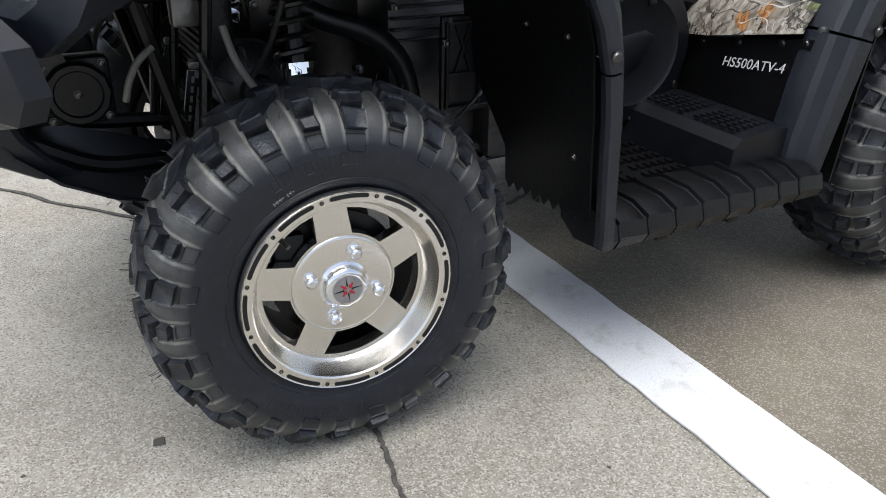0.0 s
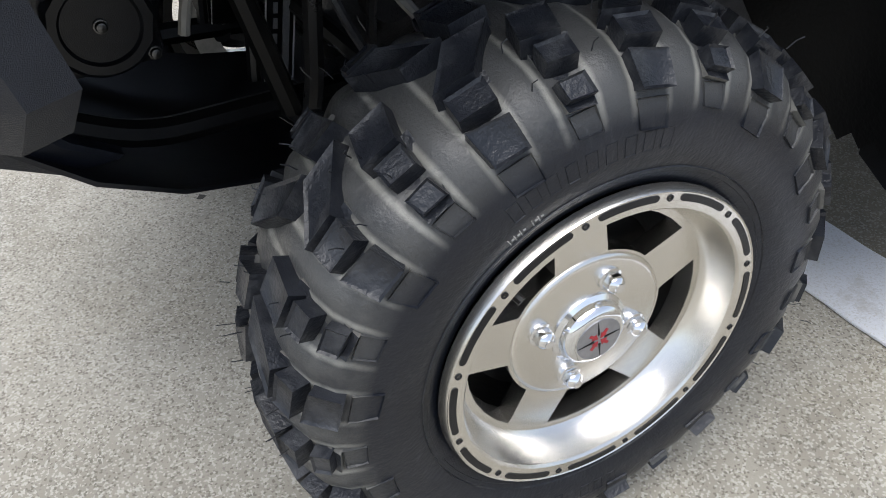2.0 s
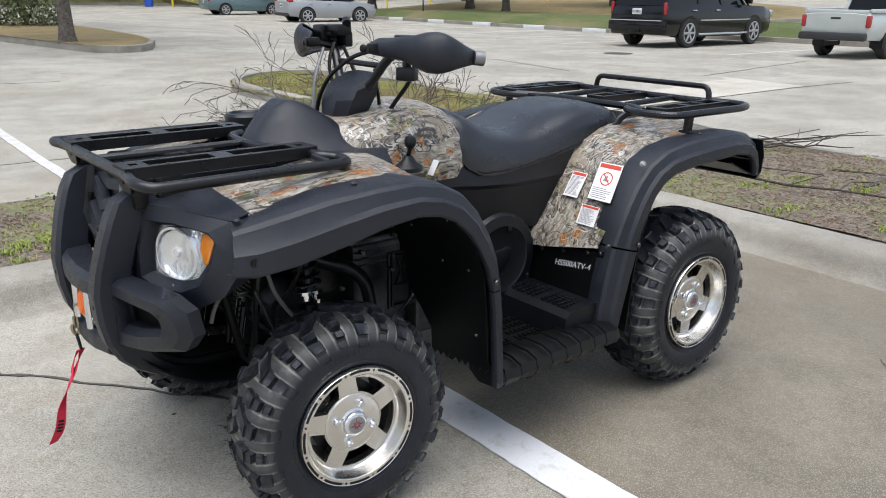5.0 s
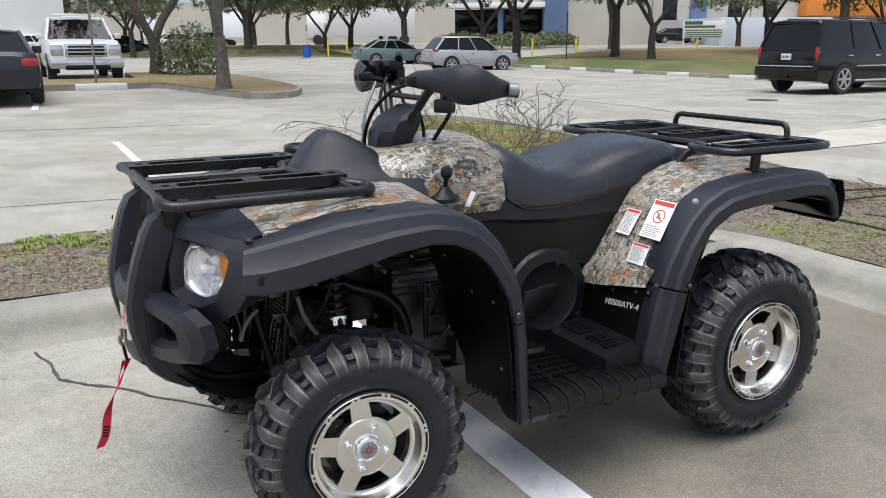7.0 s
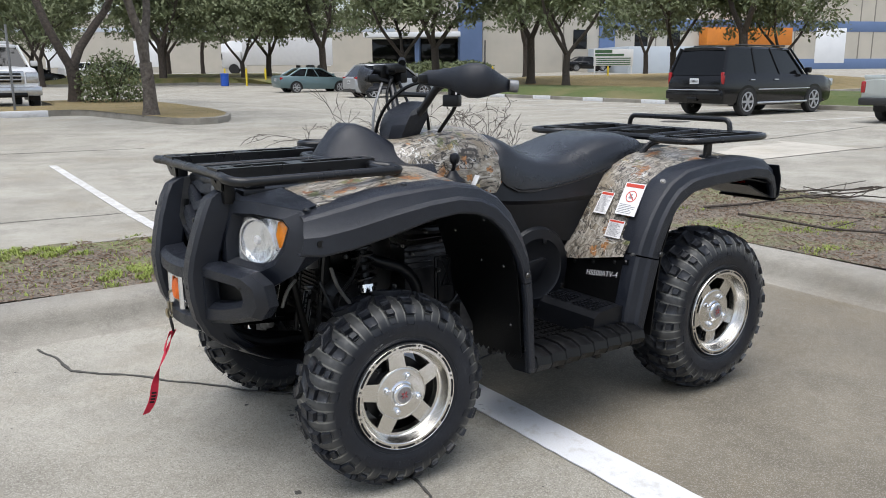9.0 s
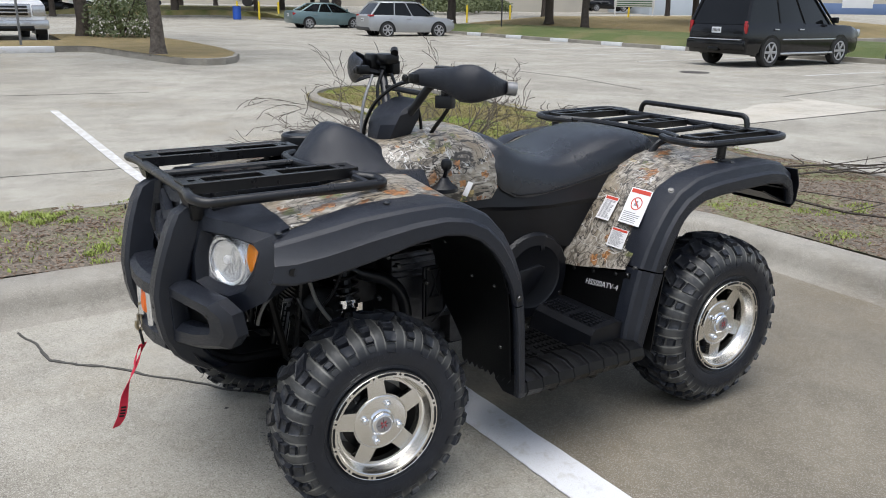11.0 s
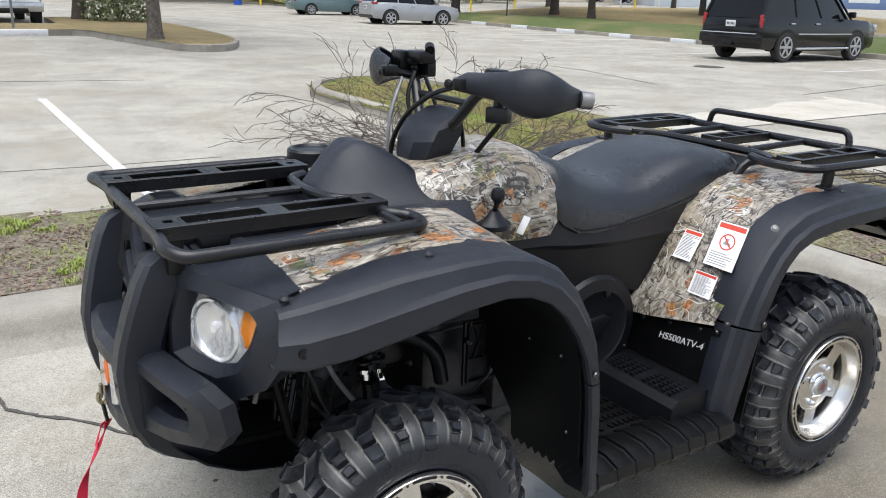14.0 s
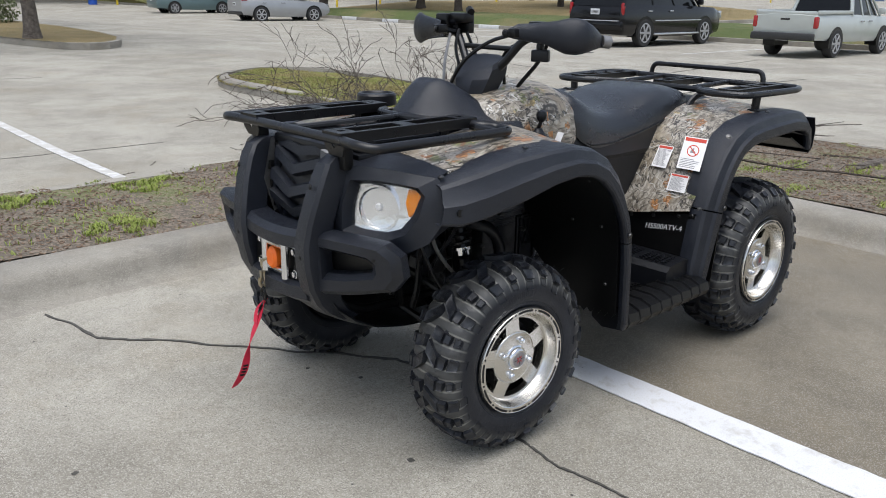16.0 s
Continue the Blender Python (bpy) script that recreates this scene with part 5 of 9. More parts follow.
    sheet(bm, [[T((x, y, z)) for y in (-0.02, 0.1, 0.3)] for x, z in ((1.085, 0.30), (1.105, 0.50), (1.125, 0.62), (1.19, 0.78), (1.29, 0.835), (1.45, 0.85), (1.62, 0.855), (1.74, 0.83))], 0.004 if flip else -0.004)
    part("rear_well_liner", bm, LINER, bike, "matt black liner of the rear wheel well")

# lettering on the foot panel
cu = bpy.data.curves.new("lettering", "FONT")
cu.body, cu.size, cu.extrude, cu.shear, cu.align_x = "HS500ATV-4", 0.029, 0.0006, 0.25, "LEFT"
cu.space_character = 1.04
tmp = new("lettering_tmp", cu)
me = bpy.data.meshes.new_from_object(tmp.evaluated_get(bpy.context.evaluated_depsgraph_get()))
bpy.data.objects.remove(tmp)
me.materials.append(LETTER)
word = new("lettering", me)
word.parent = bike
word.matrix_parent_inverse = BUILT_IN_WORLD[bike]
word.matrix_basis = Matrix.Translation((0.9775, 0.229, 0.506)) @ Matrix(((0.02, 0.13, -1, 0), (-0.993, 0.12, -0.02, 0), (0.12, 0.985, 0.13, 0), (0, 0, 0, 1)))
tagged(word, label="slanted silver model lettering")


# -- warning stickers on the camouflage panel --
def sticker(tl, tr, bl, kind):
    tl, tr, bl = Vector(tl), Vector(tr), Vector(bl)
    u, v = tr - tl, bl - tl
    n = v.cross(u).normalized()
    bm = bmesh.new()

    def patch(u0, u1, v0, v1, lift):
        return [tl + u * a + v * b + n * lift for a, b in ((u0, v0), (u1, v0), (u1, v1), (u0, v1))]

    prism(bm, patch(0, 1, 0, 1, 0.0042), n * 0.0008)
    lab = part("warning_sticker", bm, STICKER, bike, "white warning sticker with a red band")
    bm = bmesh.new()
    prism(bm, patch(0.05, 0.95, 0.03, 0.14, 0.0051), n * 0.0005)
    part("red_band", bm, STICKER_RED, lab)
    bm = bmesh.new()
    r = random.Random(kind)
    rows_ = [0.18 + 0.045 * k for k in range(17)] if kind != 1 else [0.68 + 0.05 * k for k in range(6)]
    for y in rows_:
        prism(bm, patch(0.08, r.uniform(0.6, 0.92), y, y + 0.018, 0.0051), n * 0.0004)
    part("small_print", bm, STICKER_INK, lab, "unreadable grey lines of print")
    if kind == 1:
        c = tl + u * 0.5 + v * 0.42
        uu, vv = u.normalized(), v.normalized()
        R = u.length * 0.26
        bm = bmesh.new()
        ring = [(math.cos(w), math.sin(w)) for w in (2 * math.pi * k / 28 for k in range(28))]
        ring_plate(bm, [c + (uu * a + vv * b) * R + n * 0.0053 for a, b in ring], [c + (uu * a + vv * b) * R * 0.84 + n * 0.0053 for a, b in ring], n * 0.0004)
        prism(bm, [c + (uu * a + vv * b) * R + n * 0.0053 for a, b in ((-0.68, -0.56), (-0.56, -0.68), (0.68, 0.56), (0.56, 0.68))], n * 0.0006)
        part("prohibition_ring", bm, STICKER_RED, lab)
        bm = bmesh.new()
        prism(bm, [c + (uu * a + vv * b) * R + n * 0.0052 for a, b in ((-0.45, 0.35), (-0.3, -0.1), (-0.1, -0.45), (0.15, -0.4), (0.1, 0.0), (0.4, 0.1), (0.5, 0.4))], n * 0.0003)
        part("pictogram", bm, STICKER_INK, lab, "dark plain pictogram")


sticker((1.144, 0.186, 0.858), (1.142, 0.084, 0.858), (1.052, 0.158, 0.748), 1)
sticker((1.106, 0.275, 0.816), (1.105, 0.208, 0.816), (1.050, 0.270, 0.738), 2)
sticker((1.045, 0.172, 0.726), (1.044, 0.092, 0.726), (1.012, 0.168, 0.664), 3)


# -- nose: fascia with lamps, grille, centre cover --
for flip in (False, True):
    T = mir if flip else Vector
    outer = [(-0.405, 0.335, 0.915), (-0.36, 0.21, 0.918), (-0.285, 0.075, 0.905), (-0.268, 0.050, 0.865), (-0.285, 0.045, 0.79), (-0.315, 0.075, 0.725), (-0.36, 0.16, 0.672), (-0.40, 0.27, 0.668), (-0.425, 0.365, 0.70), (-0.43, 0.37, 0.80)]
    inner = [(-0.375, 0.312, 0.862), (-0.355, 0.225, 0.874), (-0.325, 0.122, 0.872), (-0.318, 0.105, 0.855), (-0.328, 0.125, 0.80), (-0.342, 0.160, 0.755), (-0.358, 0.205, 0.738), (-0.382, 0.280, 0.736), (-0.395, 0.318, 0.742), (-0.39, 0.320, 0.80)]
    outer, inner = [V(*p) for p in outer], [V(*p) for p in inner]
    mid_ = [a * 0.30 + b * 0.70 + V(-0.020, -0.006, 0) for a, b in zip(outer, inner)]
    back = [V(max(p.x + 0.03, interp(p.z, [0.70, 0.80], [-0.33, -0.16])), p.y * 0.9 + 0.035, p.z) for p in outer]
    deep = [p + V(0.018, 0, 0) for p in inner]
    bm = bmesh.new()
    loft(bm, [[T(p) for p in lp] for lp in (back, outer, mid_, inner, deep)], caps=False)
    part("lamp_surround", bm, PLASTIC, bike, "black angular surround of the headlamp", 30)
    # headlamp: housing, bowl, amber corner and clear lens
    c = sum((p for p in inner), V(0, 0, 0)) / len(inner)
    bm = bmesh.new()
    loft(bm, [[T(p + V(0.012, 0, 0)) for p in inner], [T(c + (p - c) * 0.8 + V(0.07, 0.02, 0)) for p in inner]])
    lamp = part("headlamp", bm, BOWL, bike, "clear headlamp with a round chrome bowl")
    bc = V(-0.362, 0.238, 0.803)
    axis = V(-0.90, -0.42, 0.0).normalized()
    s1 = axis.cross(V(0, 0, 1)).normalized()
    bm = bmesh.new()
    loft(bm, [[T(bc + axis * d + (s1 * math.cos(w) + V(0, 0, 1) * math.sin(w)) * r) for w in (2 * math.pi * k / 26 for k in range(26))] for d, r in ((-0.012, 0.066), (0.002, 0.066), (0.002, 0.060), (-0.015, 0.050), (-0.035, 0.028), (-0.042, 0.008))])
    part("reflector_bowl", bm, BOWL, lamp, "faceted chrome reflector bowl")
    bm = bmesh.new()
    loft(bm, [[T(bc + axis * d + (s1 * math.cos(w) + V(0, 0, 1) * math.sin(w)) * r) for w in (2 * math.pi * k / 14 for k in range(14))] for d, r in ((-0.04, 0.010), (-0.012, 0.011), (-0.006, 0.008))])
    part("bulb", bm, STICKER, lamp, "pale bulb")
    bm = bmesh.new()
    prism(bm, [T(p) for p in (V(-0.331, 0.143, 0.869), V(-0.322, 0.118, 0.868), V(-0.316, 0.106, 0.852), V(-0.325, 0.124, 0.806), V(-0.333, 0.140, 0.790), V(-0.336, 0.150, 0.830))], V(0.016, 0, 0), 0.003)
    part("indicator", bm, AMBER, lamp, "amber indicator in the lamp's corner")
    bm = bmesh.new()
    loft(bm, [[T(p + V(-0.001, 0, 0)) for p in inner], [T(c + (p - c) * 0.6 + V(-0.014, -0.008, 0)) for p in inner], [T(c + (p - c) * 0.2 + V(-0.018, -0.010, 0)) for p in inner]])
    ob = part("lens", bm, LENS, lamp, "clear plastic lens", 60)
    ob.visible_shadow = False
    # vent blocks between lamp and grille
    bm = bmesh.new()
    for k in range(3):
        box(bm, T((-0.418 + 0.004 * k, 0.392, 0.86 - 0.06 * k)), (0.02, 0.05, 0.03), 0.004)
    box(bm, T((-0.395, 0.39, 0.80)), (0.02, 0.09, 0.26), 0.006)
    part("side_vent", bm, LINER, bike, "black slotted vent beside the grille")
    # flat top ledge of the nose, up to the centre cover
    bm = bmesh.new()
    sheet(bm, [[T(p) for p in ((-0.285, 0.078, 0.906), (-0.36, 0.21, 0.919), (-0.405, 0.335, 0.917), (-0.415, 0.40, 0.925))], [T(p) for p in ((-0.232, 0.090, 0.916), (-0.232, 0.20, 0.930), (-0.235, 0.32, 0.938), (-0.24, 0.40, 0.942))]], 0.004 if not flip else -0.004)
    part("nose_ledge", bm, PLASTIC, bike, "flat black ledge above the headlamp")

# grille: three chevron openings
bm = bmesh.new()


def gx(z):
    return interp(z, [0.66, 0.80, 0.95], [-0.415, -0.448, -0.405])


def gp(y, z, d=0.0):
    return V(gx(z) + d + 0.25 * abs(y - CY) ** 1.0 * 0.35, y, z)


out_l = [(0.435, 0.955), (0.56, 0.94), (0.685, 0.955), (0.715, 0.90), (0.70, 0.75), (0.66, 0.675), (0.56, 0.655), (0.46, 0.675), (0.42, 0.75), (0.405, 0.90)]
in_l = [(0.452, 0.925), (0.56, 0.912), (0.668, 0.925), (0.688, 0.88), (0.675, 0.765), (0.645, 0.705), (0.56, 0.688), (0.475, 0.705), (0.445, 0.765), (0.432, 0.88)]
ring_plate(bm, [gp(*p) for p in out_l], [gp(*p) for p in in_l], (0.03, 0, 0))
grille = part("grille", bm, PLASTIC, bike, "black shield-shaped grille with chevron bars", 30)
for z in (0.868, 0.800, 0.735):
    bm = bmesh.new()
    sheet(bm, [[gp(y, z + dz + 0.055 * abs(y - CY) / 0.13 * 0.7, dd) for y in (0.43, 0.49, 0.53, 0.56, 0.59, 0.63, 0.69)] for dz, dd in ((0.018, 0.014), (0.014, -0.006), (-0.010, -0.006), (-0.018, 0.014))], 0.004)
    part("chevron_bar", bm, PLASTIC, grille, "black chevron bar")
bm = bmesh.new()
sheet(bm, [[gp(y, z, 0.024) for y in np.linspace(0.43, 0.69, 5)] for z in np.linspace(0.70, 0.93, 5)], 0.002)
mesh_m, nt, b = nodes_of("perforated_mesh", 0.5)
f, _ = voro(nt, 210.0, None, "F1", 0.28, 0.34)
nt.links.new(mixc(nt, f, (0.001, 0.001, 0.001), (0.03, 0.03, 0.032)), b.inputs["Base Color"])
bump_of(nt, b, f, 0.6, 0.002)
part("mesh_insert", bm, mesh_m, grille, "fine black mesh behind the bars")
# side plates that flank the grille
for flip in (False, True):
    T = mir if flip else Vector
    bm = bmesh.new()
    prism(bm, [T(p) for p in (V(-0.425, 0.425, 0.95), V(-0.445, 0.405, 0.82), V(-0.42, 0.42, 0.70), V(-0.40, 0.41, 0.70), V(-0.40, 0.39, 0.93))], V(0.015, -0.005 if not flip else 0.005, 0), 0.002)
    part("grille_cheek", bm, CAST_LIGHT, bike, "pale grey strip beside the grille")

# centre cover below the front rack: stepped black lid
bm = bmesh.new()
for x0, x1, y0, y1, z, h in ((-0.40, 0.02, 0.40, 0.72, 0.945, 0.03), (-0.36, 0.16, 0.33, 0.79, 0.925, 0.03), (-0.345, -0.28, 0.345, 0.44, 0.955, 0.035)):
    box(bm, V((x0 + x1) / 2, (y0 + y1) / 2, z), (x1 - x0, y1 - y0, h), 0.008)
box(bm, V(-0.345 + 0.03, 2 * CY - 0.39, 0.955), (0.065, 0.095, 0.035), 0.008)
for y in (0.46, 0.66):
    tube(bm, [V(-0.34, y, 0.955), V(-0.1, y + 0.01, 0.962), V(0.05, y, 0.965)], 0.012, 0.02, 8)
part("centre_cover", bm, PLASTIC_SOFT, bike, "black stepped cover under the front rack")
for cx, cy_, turn_ in ((-0.215, 0.520, 0.06), (-0.140, 0.515, -0.05)):
    bm = bmesh.new()
    box(bm, V(cx, cy_, 0.9655), (0.062, 0.075, 0.0015), 0, Matrix.Rotation(turn_, 3, "Z"))
    lid = part("lid_sticker", bm, STICKER, bike, "white sticker with a thin red line on the cover")
    for dx, wid in ((-0.022, 0.064), (-0.008, 0.056), (0.002, 0.060), (0.012, 0.048)):
        bm = bmesh.new()
        box(bm, V(cx + dx, cy_, 0.9667), (0.004 if dx < -0.01 else 0.0018, wid, 0.0008), 0, Matrix.Rotation(turn_, 3, "Z"))
        part("print_bar", bm, STICKER_RED if dx < -0.01 else STICKER_INK, lid)

# pod in front of the handlebar
bm = bmesh.new()
rows = []
for x, zt, hw, top in ((-0.015, 0.988, 0.09, 0.010), (0.005, 1.018, 0.118, 0.018), (0.03, 1.050, 0.140, 0.024), (0.065, 1.090, 0.162, 0.030), (0.10, 1.112, 0.176, 0.036), (0.13, 1.112, 0.184, 0.042), (0.17, 1.096, 0.190, 0.05), (0.21, 1.072, 0.194, 0.06), (0.245, 1.048, 0.195, 0.07), (0.262, 1.03, 0.192, 0.07)):
    ring = [V(x, CY - hw, 0.945)]
    for k in range(21):
        s = -1 + k / 10
        u = max(0.0, min(1.0, (abs(s) * hw - top) / (hw - top)))
        ring.append(V(x, CY + s * hw, 0.972 + (zt - 0.972) * (1 - u * u * (3 - 2 * u)) ** 0.9))
    rows.append(ring + [V(x, CY + hw, 0.945)])
loft(bm, rows)
part("dash_pod", bm, PLASTIC, bike, "black bell-shaped pod in front of the handlebar", 40)
for flip in (False, True):
    T = mir if flip else Vector
    bm = bmesh.new()
    sheet(bm, [[T((x, y, z)) for y, z in ((0.30, 0.955 - max(0, x - 0.25) * 0.4), (0.345, 0.972), (0.40, 0.975))] for x in (0.06, 0.16, 0.26, 0.34)], 0.004)
    part("pod_skirt", bm, PLASTIC, bike, "black skirt between pod and fender")
# round filler cap on the other side
bm = bmesh.new()
rows = revolve(bm, [(0.0, 0.075), (0.035, 0.074), (0.042, 0.068), (0.043, 0.058), (0.036, 0.052), (0.036, 0.001)], 36, "z")
ob = part("round_cap", bm, PLASTIC_SOFT, bike, "round black cap on the far fender")
ob.matrix_basis = pose(0.165, 0.915, 0.985)

# -- front rack --
bm = bmesh.new()
zr = 0.994
tube(bm, [V(0.055, 0.30, zr), V(0.058, 0.255, zr), V(0.105, 0.235, zr - 0.006), V(0.10, 0.165, zr - 0.008), V(-0.43, 0.165, zr - 0.008), V(-0.455, 0.21, zr), V(-0.440, 0.30, zr), V(-0.440, 0.82, zr), V(-0.455, 0.91, zr), V(-0.43, 0.955, zr - 0.008), V(0.10, 0.955, zr - 0.008), V(0.105, 0.885, zr - 0.006), V(0.058, 0.865, zr), V(0.055, 0.82, zr)], 0.0145, 0.045, 12)
rack = part("front_rack", bm, POWDER, bike, "black tubular front luggage rack")
bm = bmesh.new()
tube(bm, [V(0.045, 0.26, zr - 0.004), V(0.05, 0.185, zr - 0.008)], 0.012, 0, 8)
part("rack_brace", bm, POWDER, rack)
bm = bmesh.new()
tube(bm, [V(0.045, 0.86, zr - 0.004), V(0.05, 0.935, zr - 0.008)], 0.012, 0, 8)
part("rack_brace", bm, POWDER, rack)
bm = bmesh.new()
tube(bm, [V(-0.43, CY, zr), V(-0.015, CY, zr)], 0.0115, 0, 10)
part("rack_tube", bm, POWDER, rack)
bm = bmesh.new()
tube(bm, [V(0.05, 0.40, zr), V(0.0, 0.43, zr), V(-0.02, CY, zr), V(0.0, 0.69, zr), V(0.05, 0.72, zr)], 0.0135, 0.05, 10)
part("rack_loop", bm, POWDER, rack)
for y in (0.335, 0.785):
    bm = bmesh.new()
    z0, w2, x0, x1 = 1.012, 0.045, -0.445, 0.075
    # top skin with two long slots and small square holes, made of strips
    for ya, yb in ((y - w2, y - w2 + 0.016), (y + w2 - 0.016, y + w2)):
        box(bm, V((x0 + x1) / 2, (ya + yb) / 2, z0), (x1 - x0, yb - ya, 0.005), 0.001, seg=1)
    for xa, xb in ((x0, x0 + 0.022), (x0 + 0.042, x0 + 0.062), (x0 + 0.235, x0 + 0.285), (x1 - 0.062, x1 - 0.042), (x1 - 0.022, x1)):
        box(bm, V((xa + xb) / 2, y, z0 - 0.0004), (xb - xa, 2 * w2 - 0.03, 0.005), 0.001, seg=1)
    for xa in (x0 + 0.032, x1 - 0.032):
        for s in (-1, 1):
            box(bm, V(xa, y + s * 0.021, z0 - 0.0004), (0.022, 0.020, 0.005), 0)
    for s in (-1, 1):
        box(bm, V((x0 + x1) / 2, y + s * (w2 - 0.002), z0 - 0.014), (x1 - x0, 0.004, 0.028), 0.001, seg=1)
    # folded front tab with a round hole
    m = Matrix.Rotation(radians(-12), 3, "Y")
    ring_o = [V(0, a, b) for a, b in ((-0.045, 0), (-0.02, 0), (0.02, 0), (0.045, 0), (0.045, -0.045), (0.03, -0.07), (-0.03, -0.07), (-0.045, -0.045))]
    ring_i = [V(0, a, b) for a, b in ((-0.010, -0.032), (-0.004, -0.024), (0.004, -0.024), (0.010, -0.032), (0.010, -0.038), (0.004, -0.046), (-0.004, -0.046), (-0.010, -0.038))]
    ring_plate(bm, [V(x0 - 0.004, y, z0 + 0.002) + m @ p for p in ring_o], [V(x0 - 0.004, y, z0 + 0.002) + m @ p for p in ring_i], (0.004, 0, 0))
    pl = part("rack_plate", bm, POWDER, rack, "slotted black steel plate of the rack", 20)
    for xx, yy in ((-0.34, -0.037), (-0.34, 0.037), (-0.12, -0.037), (-0.12, 0.037), (-0.02, 0.037)):
        bm = bmesh.new()
        bolt(bm, V(xx, y + yy, z0 + 0.0025), 0.0042, 0.003, (0, 0, 1))
        part("bolt", bm, ZINC, pl)
    bm = bmesh.new()
    box(bm, V(-0.408, y, 0.955), (0.035, 0.05, 0.10), 0.005)
    part("rack_bracket", bm, STEEL_DARK, rack, "black bracket that carries the rack's front")
    bm = bmesh.new()
    tube(bm, [V(-0.02, y, 1.0), V(-0.02, y, 0.93)], 0.012, 0, 8)
    part("rack_post", bm, STEEL_DARK, rack, "black post that carries the rack")

# -- bull bar, winch, strap --
for flip in (False, True):
    T = mir if flip else Vector
    bm = bmesh.new()
    rows = []
    for x, y, z, wx, wy in ((-0.400, 0.365, 0.945, 0.030, 0.024), (-0.425, 0.362, 0.925, 0.040, 0.030), (-0.440, 0.362, 0.885, 0.046, 0.033), (-0.462, 0.368, 0.82, 0.046, 0.034), (-0.480, 0.378, 0.75, 0.046, 0.034), (-0.488, 0.384, 0.69, 0.048, 0.034), (-0.484, 0.386, 0.62, 0.048, 0.034), (-0.470, 0.388, 0.555, 0.048, 0.034), (-0.445, 0.392, 0.50, 0.045, 0.033), (-0.41, 0.400, 0.46, 0.040, 0.030), (-0.36, 0.41, 0.425, 0.035, 0.028)):
        rows.append([T((x + a * wx, y + b * wy, z)) for a, b in ((-1, -0.7), (-0.75, -1), (0.8, -1), (1, -0.8), (1, 0.8), (0.8, 1), (-0.75, 1), (-1, 0.7))])
    loft(bm, rows)
    up = part("bumper_upright", bm, PLASTIC, bike, "black plastic upright of the front bumper", 30)
    for p in ((-0.502, 0.384, 0.655), (-0.475, 0.362, 0.862)):
        bm = bmesh.new()
        bolt(bm, T((p[0] - 0.03 if p[2] < 0.7 else p[0] - 0.03, p[1], p[2])), 0.007, 0.004, (-1, 0, 0.2))
        part("bolt", bm, LINER, up)
    # side wing: a slanted loop with a window
    bm = bmesh.new()
    wo = [V(-0.478, 0.365, 0.728), V(-0.462, 0.24, 0.735), V(-0.435, 0.118, 0.735), V(-0.405, 0.088, 0.700), V(-0.392, 0.088, 0.635), V(-0.405, 0.115, 0.595), V(-0.445, 0.24, 0.560), V(-0.472, 0.365, 0.535)]
    wi = [V(-0.474, 0.345, 0.678), V(-0.462, 0.25, 0.682), V(-0.448, 0.178, 0.682), V(-0.443, 0.165, 0.672), V(-0.441, 0.162, 0.655), V(-0.441, 0.170, 0.645), V(-0.455, 0.25, 0.622), V(-0.466, 0.345, 0.605)]
    loops = ([p + V(0.035, 0.014, 0) for p in wo], wo, [a * 0.75 + b * 0.25 + V(-0.020, -0.006, 0) for a, b in zip(wo, wi)], [a * 0.25 + b * 0.75 + V(-0.020, -0.006, 0) for a, b in zip(wo, wi)], wi, [p + V(0.035, 0.014, 0) for p in wi], [p + V(0.035, 0.014, 0) for p in wo])
    loft(bm, [[T(p) for p in lp] for lp in loops], caps=False)
    wing = part("bumper_wing", bm, PLASTIC, bike, "black side wing of the bumper with a window", 33)
    bm = bmesh.new()
    prism(bm, [T(p + V(0.030, 0.012, 0)) for p in wi], (0.004, 0, 0))
    part("recess_wall", bm, LINER, wing, "black back of the wing's recess")
    bm = bmesh.new()
    bolt(bm, T((-0.4565, 0.142, 0.694)), 0.007, 0.0015, (-1, -0.3 if not flip else 0.3, 0.1))
    # Flat black stud stands for the shade in a small hole.
    part("hole_plug", bm, LINER, wing, "flat black stud drawn for the shade of a small hole near the wing's tip")
bm = bmesh.new()
rows = []
for y, x, z in ((0.40, -0.488, 0.695), (0.48, -0.502, 0.690), (0.56, -0.506, 0.688), (0.64, -0.502, 0.690), (0.72, -0.488, 0.695)):
    rows.append([V(x - 0.030, y, z - 0.022), V(x - 0.030, y, z + 0.012), V(x - 0.012, y, z + 0.030), V(x + 0.05, y, z + 0.034), V(x + 0.05, y, z - 0.028), V(x - 0.012, y, z - 0.03)])
loft(bm, rows)
part("bumper_top_bar", bm, PLASTIC, bike, "black cross bar of the bumper", 30)
bm = bmesh.new()
rows = []
for y, x, z in ((0.40, -0.478, 0.535), (0.48, -0.492, 0.528), (0.56, -0.496, 0.526), (0.64, -0.492, 0.528), (0.72, -0.478, 0.535)):
    rows.append([V(x - 0.028, y, z - 0.022), V(x - 0.028, y, z + 0.015), V(x - 0.010, y, z + 0.026), V(x + 0.05, y, z + 0.026), V(x + 0.06, y, z - 0.05), V(x + 0.0, y, z - 0.04)])
loft(bm, rows)
part("bumper_low_bar", bm, PLASTIC, bike, "black lower bar of the bumper", 30)
bm = bmesh.new()
